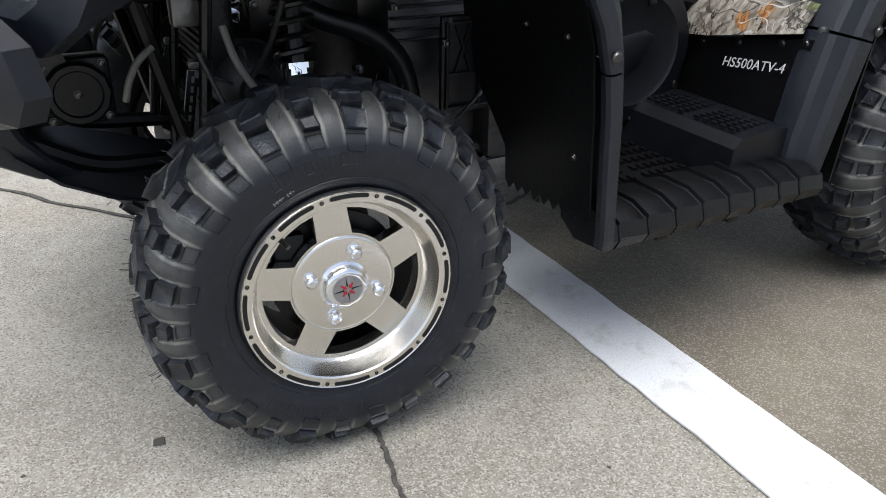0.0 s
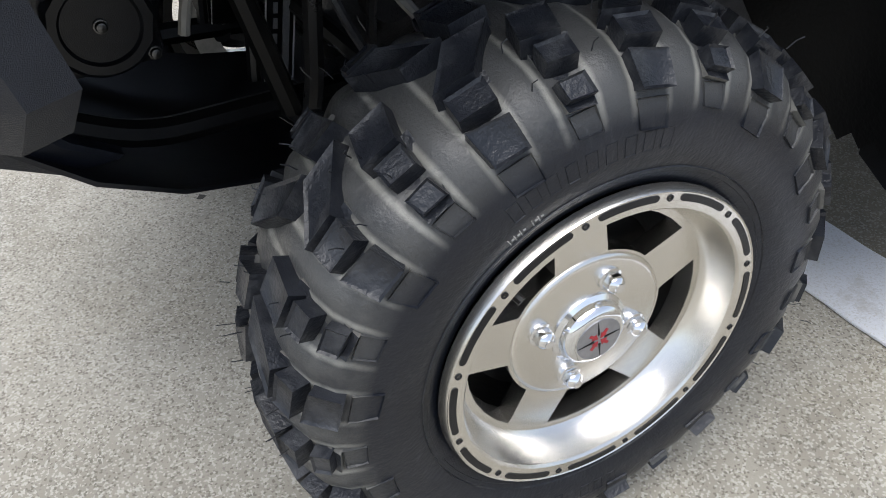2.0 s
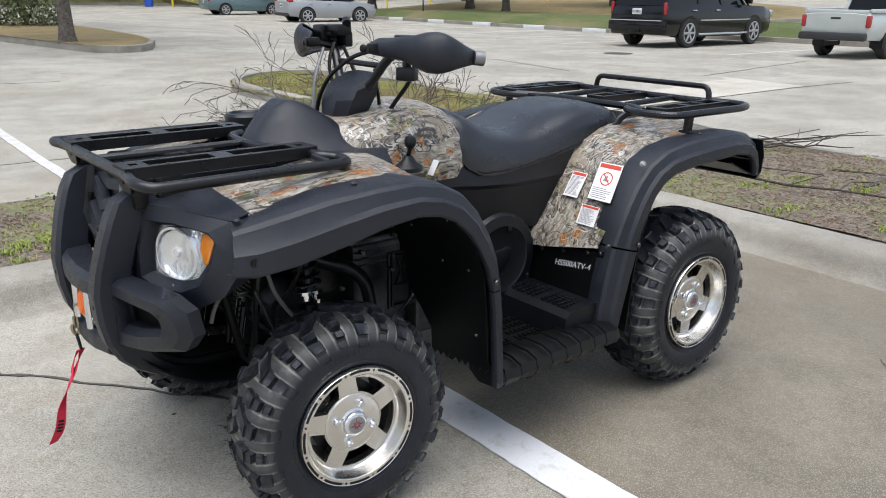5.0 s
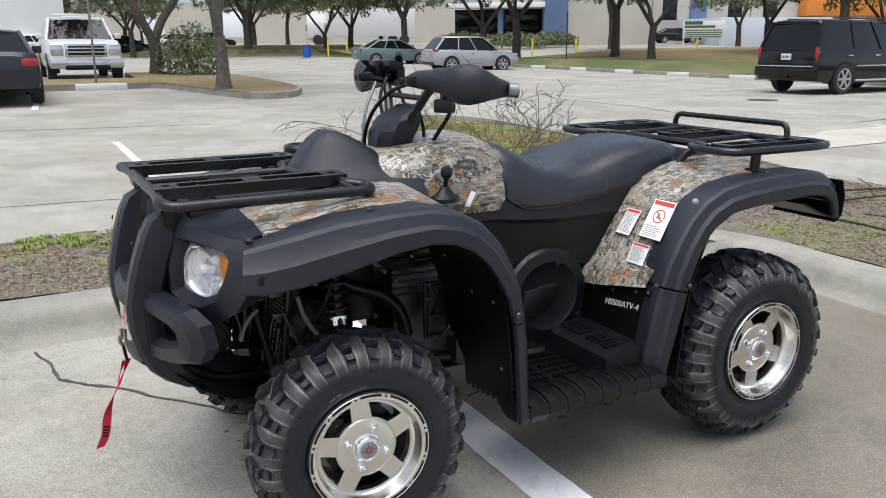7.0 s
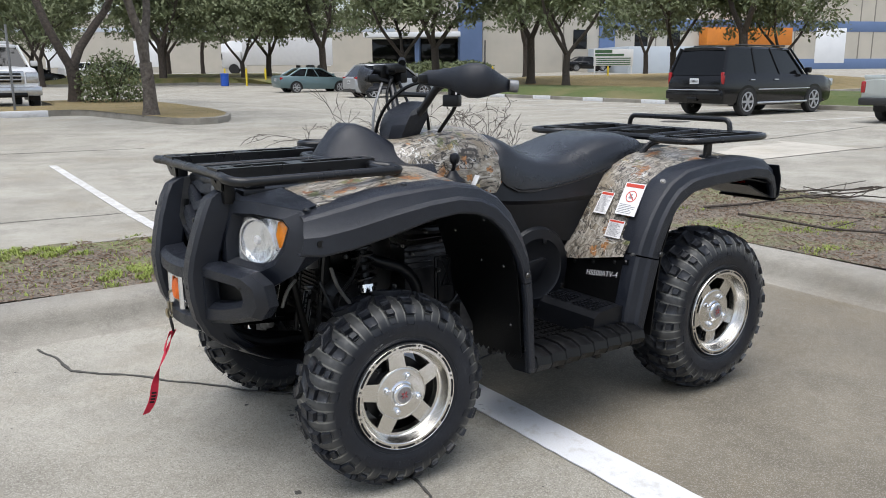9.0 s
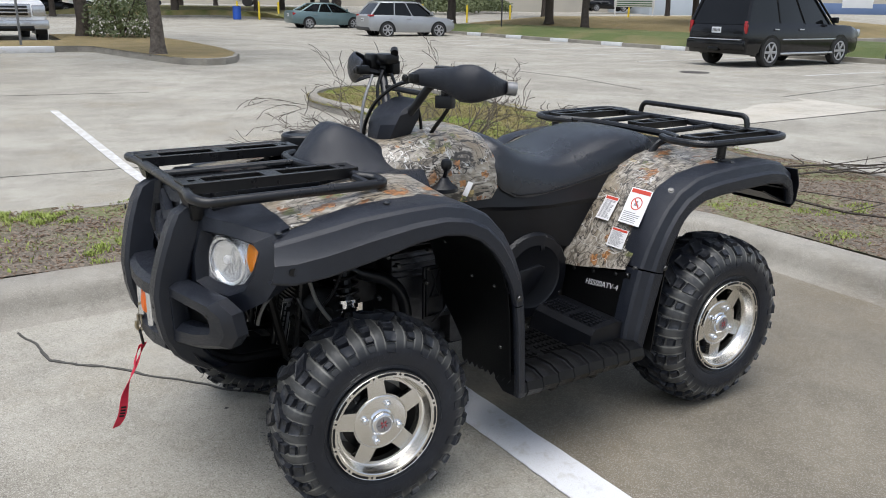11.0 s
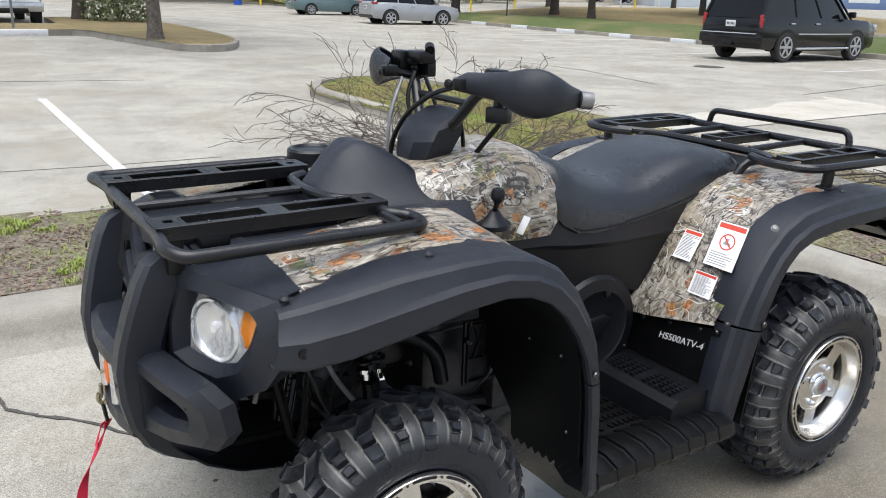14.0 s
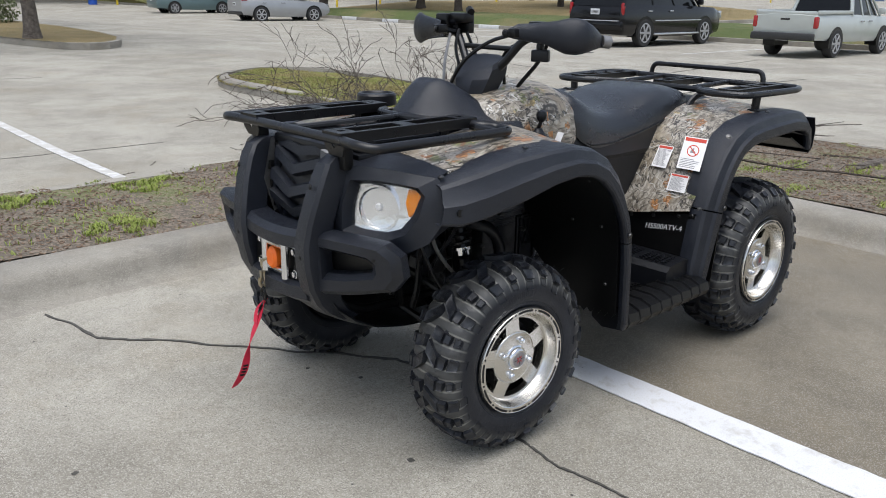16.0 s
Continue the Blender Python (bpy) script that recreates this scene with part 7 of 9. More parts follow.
for flip in (False, True):
    T = mir if flip else Vector
    bm = bmesh.new()
    tube(bm, [T((0.543, 0.188, 1.239)), T((0.455, 0.303, 1.252))], 0.0175, 0, 12)
    part("grip", bm, LINER, bar, "black rubber grip")
    # moulded hand guard: a bulging shell from the bar's bend to its end
    bm = bmesh.new()
    rows = []
    for x, y, z, h, up in ((0.305, 0.385, 1.262, 0.016, 0.0), (0.325, 0.365, 1.266, 0.026, 0.0), (0.345, 0.325, 1.264, 0.030, 0.0), (0.358, 0.275, 1.262, 0.036, 0.002), (0.366, 0.235, 1.257, 0.046, 0.002), (0.378, 0.200, 1.255, 0.056, 0.002), (0.398, 0.172, 1.255, 0.058, 0.002), (0.425, 0.156, 1.254, 0.053, 0.002), (0.458, 0.150, 1.250, 0.041, 0.002), (0.492, 0.154, 1.246, 0.030, 0.0), (0.522, 0.165, 1.242, 0.024, 0.0), (0.540, 0.174, 1.240, 0.021, 0.0)):
        d = V(0.25, -1.0, 0) if x < 0.372 else (V(0.6, -0.8, 0) if x < 0.41 else V(0.95, -0.25, 0))
        nn = V(-d.y, d.x, 0).normalized()
        if nn.x > 0:
            nn = -nn
        ring = []
        for k in range(13):
            w = -math.pi / 2 + math.pi * k / 12
            ring.append(V(x, y, z + up) + nn * (math.cos(w) * h * 0.52) + V(0, 0, math.sin(w) * h) - nn * 0.012)
        rows.append([T(p) for p in ring])
    sheet(bm, rows, 0.004 if not flip else -0.004)
    part("bar_guard", bm, PLASTIC, bar, "black moulded guard in front of the grip", 60)
    bm = bmesh.new()
    tube(bm, [T((0.538, 0.178, 1.239)), T((0.566, 0.166, 1.236))], 0.021, 0, 16)
    part("bar_end", bm, CAST_LIGHT, bar, "grey metal bar end")
    bm = bmesh.new()
    bolt(bm, T((0.296, 0.388, 1.262)), 0.010, 0.008, (-1, -0.5 if not flip else 0.5, 0))
    box(bm, T((0.33, 0.375, 1.262)), (0.05, 0.035, 0.032), 0.008)
    tube(bm, [T((0.33, 0.375, 1.262)), T((0.408, 0.385, 1.245))], 0.012, 0, 8)
    part("guard_mount", bm, LINER, bar, "black clamp of the guard")
    bm = bmesh.new()
    box(bm, T((0.435, 0.330, 1.256)), (0.05, 0.07, 0.044), 0.008, Matrix.Rotation(0.9, 3, 'Z'))
    box(bm, T((0.415, 0.352, 1.288)), (0.035, 0.06, 0.022), 0.006)
    part("switch_box", bm, PLASTIC_SOFT, bar, "black switch box beside the grip")
    bm = bmesh.new()
    tube(bm, [T((0.405, 0.325, 1.258)), T((0.405, 0.285, 1.256)), T((0.475, 0.195, 1.248))], 0.006, 0.02, 7)
    part("brake_lever", bm, CAST, bar, "dark brake lever behind the guard")
bm = bmesh.new()
box(bm, V(0.410, 0.330, 1.188), (0.035, 0.060, 0.040), 0.005, Matrix.Rotation(0.5, 3, 'Z'))
box(bm, V(0.412, 0.335, 1.214), (0.020, 0.020, 0.030), 0.003)
tube(bm, [V(0.412, 0.338, 1.205), V(0.424, 0.342, 1.245)], 0.006, 0, 6)
part("winch_switch", bm, PLASTIC_SOFT, bar, "small black box hung below the bar")
bm = bmesh.new()
box(bm, V(0.425, 0.735, 1.300), (0.055, 0.085, 0.035), 0.008)
box(bm, V(0.445, 0.73, 1.270), (0.03, 0.06, 0.05), 0.006)
box(bm, V(0.40, 0.80, 1.285), (0.04, 0.06, 0.06), 0.008)
tube(bm, [V(0.43, 0.69, 1.32), V(0.44, 0.71, 1.33)], 0.014, 0, 10)
part("throttle_housing", bm, LINER, bar, "black throttle and brake fluid housing")
for pts, r, material in (
    ((V(0.36, 0.725, 1.245), V(0.300, 0.690, 1.15), V(0.285, 0.675, 1.05), V(0.29, 0.67, 0.99)), 0.0055, CAST_LIGHT),
    ((V(0.40, 0.72, 1.26), V(0.36, 0.70, 1.20), V(0.36, 0.64, 1.05), V(0.37, 0.60, 0.98)), 0.006, LINER),
    ((V(0.330, 0.392, 1.255), V(0.300, 0.46, 1.235), V(0.275, 0.56, 1.17), V(0.268, 0.625, 1.08), V(0.28, 0.64, 0.99)), 0.0065, LINER),
    ((V(0.41, 0.42, 1.23), V(0.40, 0.50, 1.19), V(0.44, 0.52, 1.09), V(0.42, 0.50, 1.0)), 0.006, LINER),
    ((V(0.43, 0.31, 1.25), V(0.46, 0.37, 1.17), V(0.44, 0.45, 1.08), V(0.42, 0.48, 1.02)), 0.007, LINER),
    ((V(0.42, 0.70, 1.25), V(0.45, 0.66, 1.14), V(0.43, 0.60, 1.03)), 0.006, LINER),
):
    bm = bmesh.new()
    tube(bm, pts, r, 0.06, 7)
    part("control_cable", bm, material, bar, "control cable" if material is LINER else "pale braided hose")
bm = bmesh.new()
box(bm, V(0.425, 0.485, 1.042), (0.075, 0.085, 0.035), 0.010)
part("ignition_panel", bm, LINER, bike, "black ignition panel at the stem's foot")
bm = bmesh.new()
tube(bm, [V(0.405, 0.35, 0.90), V(0.403, 0.312, 0.955), V(0.402, 0.306, 0.972)], 0.007, 0.02, 8)
rows = [[V(0.402 + math.cos(w) * r, 0.305 + math.sin(w) * r, z + 0.008) for w in (2 * math.pi * k / 14 for k in range(14))] for r, z in ((0.010, 0.962), (0.017, 0.972), (0.019, 0.985), (0.015, 0.997), (0.006, 1.001))]
loft(bm, rows)
part("gear_lever", bm, PLASTIC_SOFT, bike, "black knob of the gear lever")
bm = bmesh.new()
loft(bm, [[V(0.402 + math.cos(w) * r * 1.2, 0.315 + math.sin(w) * r, z) for w in (2 * math.pi * k / 20 for k in range(20))] for r, z in ((0.040, 0.900), (0.039, 0.912), (0.033, 0.918), (0.024, 0.924), (0.016, 0.936), (0.011, 0.946))])
part("gear_gate", bm, PLASTIC_SOFT, bike, "black gate of the gear lever")
bm = bmesh.new()
box(bm, V(0.475, 0.285, 0.905), (0.003, 0.026, 0.05), 0.0005, Matrix.Rotation(0.5, 3, "Y"))
part("gate_tag", bm, STICKER, bike, "small white tag hanging by the gear gate")

# -- rear rack --
bm = bmesh.new()
zr = 1.011
tube(bm, [V(1.40, 0.30, zr), V(1.350, 0.22, zr), V(1.375, 0.075, zr), V(1.77, 0.050, zr + 0.002), V(1.850, 0.075, zr + 0.003), V(1.852, 0.19, zr + 0.004), V(1.80, 0.25, zr + 0.006)], 0.0135, 0.06, 10)
rrack = part("rear_rack", bm, POWDER, bike, "black tubular rear luggage rack")
bm = bmesh.new()
tube(bm, [mir(p) for p in (V(1.40, 0.30, zr), V(1.350, 0.22, zr), V(1.375, 0.075, zr), V(1.77, 0.050, zr + 0.002), V(1.850, 0.075, zr + 0.003), V(1.852, 0.19, zr + 0.004), V(1.80, 0.25, zr + 0.006))], 0.0135, 0.06, 10)
part("rack_loop", bm, POWDER, rrack)
bm = bmesh.new()
tube(bm, [V(1.40, 0.22, zr), V(1.47, 0.30, zr - 0.004), V(1.50, 0.40, zr - 0.006), V(1.50, 0.72, zr - 0.006), V(1.47, 0.82, zr - 0.004), V(1.40, 0.90, zr)], 0.0135, 0.05, 10)
tube(bm, [V(1.82, 0.14, zr + 0.004), V(1.80, 0.30, zr + 0.006), V(1.80, 0.82, zr + 0.006), V(1.82, 0.98, zr + 0.004)], 0.0135, 0.03, 10)
part("rack_cross_tube", bm, POWDER, rrack)
for y in (0.385, 0.735):
    bm = bmesh.new()
    tube(bm, [V(1.50, y, zr), V(1.80, y, zr + 0.006)], 0.011, 0, 10)
    part("rack_tube", bm, POWDER, rrack)
for y, x0, x1 in ((0.175, 1.41, 1.81), (CY, 1.52, 1.79), (0.945, 1.41, 1.81)):
    bm = bmesh.new()
    z0, w2 = zr + 0.014, 0.045
    L = x1 - x0
    for s in (-1, 1):
        box(bm, V((x0 + x1) / 2, y + s * (w2 - 0.008), z0), (L, 0.016, 0.005), 0.001, seg=1)
        box(bm, V((x0 + x1) / 2, y + s * (w2 - 0.002), z0 - 0.012), (L, 0.004, 0.026), 0.001, seg=1)
    for u in (0.0, 0.38, 0.62, 0.93):
        box(bm, V(x0 + L * (u + 0.035), y, z0 - 0.0004), (L * 0.07 if u else L * 0.08, 2 * w2 - 0.03, 0.005), 0.001, seg=1)
    part("rack_plate", bm, POWDER, rrack, "slotted black steel plate of the rack", 20)
bm = bmesh.new()
tube(bm, [V(1.812, 0.225, zr + 0.005), V(1.815, 0.235, zr + 0.062), V(1.812, 0.80, zr + 0.062), V(1.81, 0.81, zr + 0.005)], 0.0115, 0.035, 10)
part("rack_hoop", bm, POWDER, rrack, "raised hoop at the back of the rack")
for x, y in ((1.49, 0.085), (1.49, 2 * CY - 0.085)):
    bm = bmesh.new()
    tube(bm, [V(x, y, zr), V(x, y + (0.005 if y < CY else -0.005), 0.935)], 0.017, 0, 12)
    box(bm, V(x, y, 0.945), (0.05, 0.05, 0.012), 0.003)
    part("rack_foot", bm, POWDER, rrack, "black foot of the rack")
for y in (0.30, 0.82):
    bm = bmesh.new()
    tube(bm, [V(1.46, y, zr - 0.01), V(1.40, y + (0.02 if y < CY else -0.02), 0.985), V(1.36, y + (0.03 if y < CY else -0.03), 0.93)], 0.013, 0.03, 8)
    part("rack_strut", bm, POWDER, rrack, "bent black strut of the rack")
bm = bmesh.new()
RED_LENS = simple("red_lens", (0.25, 0.01, 0.01), (0.2, 0.008, 0.008), 60, 0.2)
box(bm, V(1.795, CY, 0.80), (0.03, 0.14, 0.05), 0.008)
part("tail_lamp", bm, RED_LENS, bike, "dark red tail lamp")
for y in (0.17, 2 * CY - 0.17):
    bm = bmesh.new()
    box(bm, V(1.775, y, 0.835), (0.03, 0.13, 0.05), 0.012)
    part("tail_lamp", bm, RED_LENS, bike, "dark red tail lamp")


# ---- shrub, fallen branches ----
def bare_shrub():
    """Thin arching leafless stems that fork again and again."""
    shrub = thing("bare_shrub", "leafless grey shrub with thin arching twigs in the planted strip", "shrub", (2.6, 3.6, 0.12))
    r = random.Random(33)
    stems = 0
    for s in range(48):
        bm = bmesh.new()

        def grow(p, d, length, rad, depth):
            pts, radii = [p], [rad]
            n = 7
            for k in range(n):
                d = (d + V(r.uniform(-0.36, 0.36), r.uniform(-0.36, 0.36), r.uniform(-0.24, 0.20))).normalized()
                p = p + d * length / n
                pts.append(p.copy())
                radii.append(max(rad * (1 - 0.7 * (k + 1) / n), 0.0021))
                if depth < 3 and k > 1 and r.random() < (0.70 if depth < 2 else 0.42):
                    side = (d + V(r.uniform(-0.9, 0.9), r.uniform(-0.9, 0.9), r.uniform(-0.3, 0.42))).normalized()
                    grow(p.copy(), side, length * r.uniform(0.35, 0.6), radii[-1] * 0.75, depth + 1)
            tube(bm, pts, rad, 0, 5 if depth < 2 else 4, radii=radii)

        a = r.gauss(2.55, 0.5) if s % 3 else r.gauss(-0.4, 0.7)
        out = r.uniform(1.0, 2.8) if s % 3 else r.uniform(0.3, 1.2)
        grow(V(r.uniform(-0.12, 0.12), r.uniform(-0.12, 0.12), 0), V(math.cos(a) * out, math.sin(a) * out, r.uniform(0.55, 0.8)).normalized(), r.uniform(0.60, 1.12) if s % 3 else r.uniform(0.60, 0.9), r.uniform(0.006, 0.010), 0)
        part("stem", bm, TWIG, shrub)


bare_shrub()


def fallen_branches():
    r = random.Random(8)
    for i, (a, b) in enumerate((((4.3, 2.2, 0.19), (6.7, 1.75, 0.22)), ((4.8, 2.4, 0.21), (6.4, 1.5, 0.27)), ((4.2, 1.85, 0.19), (4.3, -0.6, 0.2)), ((4.9, 1.2, 0.19), (5.4, -0.9, 0.2)), ((5.3, 2.0, 0.2), (6.0, 1.5, 0.19)))):
        bm = bmesh.new()
        a, b = V(*a), V(*b)
        pts = [a + (b - a) * u + V(r.uniform(-0.05, 0.05), r.uniform(-0.05, 0.05), r.uniform(-0.01, 0.015)) for u in np.linspace(0, 1, 8)]
        tube(bm, pts, 0.01, 0, 6, radii=[0.012 - 0.0012 * k for k in range(8)])
        for k in range(3):
            q = pts[2 + k]
            tube(bm, [q, q + V(r.uniform(-0.1, 0.25), r.uniform(-0.25, 0.25), r.uniform(0.0, 0.08)), q + V(r.uniform(0, 0.4), r.uniform(-0.4, 0.4), r.uniform(0.0, 0.1))], 0.004, 0, 5)
        tagged(part("fallen_branch", bm, BARK), "long thin dead branch lying on the mulch", "branch", "fallen branches")
    bm = bmesh.new()
    loft(bm, [[V(x, 0.75 + 0.03 * math.sin(x * 7) + math.cos(w) * rr, 0.19 + math.sin(w) * rr * 0.7) for w in (2 * math.pi * k / 8 for k in range(8))] for x, rr in ((4.55, 0.01), (4.7, 0.04), (4.95, 0.05), (5.25, 0.03), (5.4, 0.01))])
    tagged(part("rotting_log", bm, BARK_PALE), "small rotting log half sunk in the mulch", "log")


fallen_branches()


# ---- trees ----
def tree_mesh(seed, height, trunk_r, forks, spread, leaves, leaf, pale=False, fork_at=0.28, crown_low=0.45):
    """Meshes of a live oak: a tapered forking trunk with limbs, and a crown of many small leaves in clumps."""
    r = random.Random(seed)
    bm = bmesh.new()
    tips = []

    def limb(p, d, length, rad, depth):
        n = 6
        pts, radii = [p.copy()], [rad]
        for k in range(n):
            d = (d + V(r.uniform(-0.20, 0.20), r.uniform(-0.20, 0.20), r.uniform(-0.05, 0.12))).normalized()
            p = p + d * length / n
            pts.append(p.copy())
            radii.append(rad * (1 - 0.45 * (k + 1) / n))
            if depth >= 1 and k >= 2:
                tips.append(p.copy())
            if depth < 3 and k >= 2 and r.random() < 0.55:
                side = (d * 0.5 + V(r.uniform(-1, 1), r.uniform(-1, 1), r.uniform(-0.1, 0.6))).normalized()
                limb(p.copy(), side, length * r.uniform(0.45, 0.7), radii[-1] * 0.6, depth + 1)
        tube(bm, pts, rad, 0, 9 if depth < 2 else 5, radii=radii)
        tips.append(p.copy())

    h0 = height * fork_at
    base = [V(0, 0, -0.1), V(0, 0, 0.15), V(0.03, 0.0, h0 * 0.5), V(0.0, 0.04, h0)]
    tube(bm, base, trunk_r, 0, 12, radii=[trunk_r * 1.5, trunk_r * 1.15, trunk_r, trunk_r * 0.98])
    for k in range(forks):
        a = 6.28 * k / forks + r.uniform(-0.4, 0.4)
        limb(base[-1] - V(0, 0, 0.1), V(math.cos(a) * spread, math.sin(a) * spread, 1.0).normalized(), height * r.uniform(0.42, 0.6), trunk_r * (0.72 if forks < 3 else 0.6), 0)
    verts, faces = [], []
    low = height * crown_low
    tips = [t for t in tips if t.z > low * 0.8] or tips
    for _ in range(leaves // 14):
        c = r.choice(tips) + V(r.gauss(0, 0.32), r.gauss(0, 0.32), r.gauss(0.05, 0.25))
        if r.random() < 0.3:
            a, q = r.uniform(0, 6.28), r.uniform(1.4, height * 0.5)
            c = V(math.cos(a) * q, math.sin(a) * q, height * (0.38 + 0.42 * r.random()) + 0.5 * noise.noise(V(a * 2, q, seed)))
        if c.z < low * 0.85:
            continue
        for _ in range(14):
            p = c + V(r.gauss(0, 0.22), r.gauss(0, 0.22), r.gauss(0, 0.14))
            m = Euler((r.uniform(-1.2, 1.2), r.uniform(-1.2, 1.2), r.uniform(0, 6.28))).to_matrix()
            s = leaf * r.uniform(0.6, 1.3)
            k = len(verts)
            verts.extend(p + m @ V(*q) * s for q in ((-1, 0, 0), (0, -0.42, 0.1), (1, 0, 0), (0, 0.42, 0.1)))
            faces.append((k, k + 1, k + 2, k + 3))
    me = bpy.data.meshes.new("crown")
    me.from_pydata(verts, [], faces)
    return bm, me


def tree(name, loc, rz, scale, made, label, leaf_mat, bark, group=""):
    t = thing(name, label, "tree", loc, rz, group=group)
    t.scale = (scale,) * 3
    if isinstance(made[0], bmesh.types.BMesh):
        trunk = part("trunk", made[0], bark, t, "dark rough trunk and limbs", 60)
        made[1].materials.append(leaf_mat)
        crown = new("crown", made[1])
        crown.parent = t
        tagged(crown, label="crown of small dull green leaves", kind="stuff")
        return t, (trunk.data, made[1])
    trunk = new("trunk", made[0])
    trunk.parent = t
    crown = new("crown", made[1])
    crown.parent = t
    tagged(crown, label="crown of small dull green leaves", kind="stuff")
    return t, made


NEAR_OAK = "live oak with a forked dark trunk and dull green crown"
tree("live_oak", (3.8, 25.7, 0.42), 20, 1.0, tree_mesh(5, 8.5, 0.20, 2, 0.55, 12000, 0.10, fork_at=0.13, crown_low=0.5), NEAR_OAK, LEAF, BARK)
tree("live_oak", (3.9, 17.5, 0.42), 75, 1.0, tree_mesh(11, 8.0, 0.145, 2, 0.35, 10000, 0.095, fork_at=0.14, crown_low=0.55), "live oak with a pale lichened trunk on the straw lawn", LEAF, BARK_PALE)
kinds = []
for seed, h, tr, fk, sp, fa in ((21, 8.5, 0.20, 3, 0.75, 0.22), (22, 9.5, 0.22, 2, 0.6, 0.26), (23, 7.5, 0.17, 3, 0.9, 0.2)):
    kinds.append(tree_mesh(seed, h, tr, fk, sp, 11000, 0.16, fork_at=fa, crown_low=0.37))
rnd = random.Random(77)
FAR_TREES = [(16.8, 62.0), (16.0, 59.5), (21.5, 58.0), (24.2, 59.5), (26.7, 55.0), (24.9, 40.6), (26.3, 39.2), (33.3, 38.7), (29.6, 31.4), (40.3, 33.2), (38.6, 26.9), (41.6, 26.6), (8.0, 60), (31, 64), (-6, 52), (20, 72), (44, 52), (10, 78), (52, 46), (0, 70), (5, 90), (36, 80), (27, 84), (14, 95), (-12, 75)]
for i, (x, y) in enumerate(FAR_TREES):
    k = i % 3
    lift = 0.45 if math.hypot(x, y) < 56 else 0.1
    t, kinds[k] = tree("live_oak", (x, y, gz(x, y) + lift), rnd.uniform(0, 360), rnd.uniform(0.85, 1.15), kinds[k], "mature live oak with spreading limbs", LEAF_HAZED, BARK, "live oaks beyond the lot")


def leafy_bush(loc, rad, height, label, seed, leaf=0.07, count=2600):
    r = random.Random(seed)
    t = thing("bush", label, "bush", loc)
    bm = bmesh.new()
    for k in range(9):
        a = r.uniform(0, 6.28)
        tube(bm, [V(0, 0, 0), V(math.cos(a) * rad * 0.4, math.sin(a) * rad * 0.4, height * 0.5), V(math.cos(a) * rad * 0.8, math.sin(a) * rad * 0.8, height * r.uniform(0.7, 1))], 0.015, 0.1, 5)
    part("stems", bm, BARK, t)
    verts, faces = [], []
    for _ in range(count):
        a, u, v = r.uniform(0, 6.28), r.random() ** 0.5, r.random()
        p = V(math.cos(a) * rad * u, math.sin(a) * rad * u, height * v * (1.05 - 0.5 * u * u) + 0.05) + V(r.gauss(0, 0.08), r.gauss(0, 0.08), r.gauss(0, 0.05))
        m = Euler((r.uniform(-1.2, 1.2), r.uniform(-1.2, 1.2), r.uniform(0, 6.28))).to_matrix()
        k = len(verts)
        verts.extend(p + m @ V(*q) * leaf * r.uniform(0.6, 1.2) for q in ((-1, 0, 0), (0, -0.45, 0.1), (1, 0, 0), (0, 0.45, 0.1)))
        faces.append((k, k + 1, k + 2, k + 3))
    me = bpy.data.meshes.new("foliage")
    me.from_pydata(verts, [], faces)
    me.materials.append(LEAF)
    ob = new("foliage", me)
    ob.parent = t
    tagged(ob, label="loose small green leaves", kind="stuff")


leafy_bush((4.75, 24.9, 0.42), 0.95, 1.5, "loose green bush beside the forked oak", 3)
leafy_bush((36, 62, 1.0), 2.5, 1.2, "clipped low green hedge before the building", 4, 0.14, 3000)
leafy_bush((41, 62, 1.0), 3.0, 1.2, "clipped low green hedge before the building", 5, 0.14, 3000)
leafy_bush((46, 63, 1.1), 2.5, 1.2, "clipped low green hedge before the building", 6, 0.14, 3000)


# ---- lawns with kerbs beyond the lot ----
def lawn(name, poly, height, material, label, flat=False):
    bm = bmesh.new()
    n = len(poly)
    low = [bm.verts.new((x, y, gz(x, y) - 0.02)) for x, y in poly]
    edge = [bm.verts.new((x, y, gz(x, y) + 0.14)) for x, y in poly]
    cx, cy = sum(p[0] for p in poly) / n, sum(p[1] for p in poly) / n
    inn = [bm.verts.new((x + (cx - x) * 0.02, y + (cy - y) * 0.02, gz(x, y) + 0.15)) for x, y in poly]
    for k in range(n):
        q = (k + 1) % n
        bm.faces.new((low[k], low[q], edge[q], edge[k])).material_index = 1
        bm.faces.new((edge[k], edge[q], inn[q], inn[k])).material_index = 1
    mid2 = inn if flat else [bm.verts.new((x + (cx - x) * 0.3, y + (cy - y) * 0.3, gz(x, y) + height)) for x, y in poly]
    for k in range(0 if flat else n):
        q = (k + 1) % n
        bm.faces.new((inn[k], inn[q], mid2[q], mid2[k]))
    bm.faces.new(mid2)
    bmesh.ops.recalc_face_normals(bm, faces=bm.faces)
    tagged(part(name, bm, [material, KERB_CONCRETE]), label, "lawn", kind="structure")


lawn("lawn_oaks", [(-14, 20.3), (-4, 20.3), (1.6, 20.35), (2.7, 20.45), (3.05, 20.1), (3.5, 18.2), (3.95, 16.5), (4.15, 16.1), (4.5, 15.9), (4.95, 16.0), (5.35, 16.45), (5.75, 17.4), (5.95, 19), (6.0, 22), (5.85, 25.5), (5.5, 27.2), (3.0, 27), (2.8, 23.3), (-14, 23.3)], 0.2, TURF_TAN, "straw-coloured winter lawn inside a concrete kerb", True)
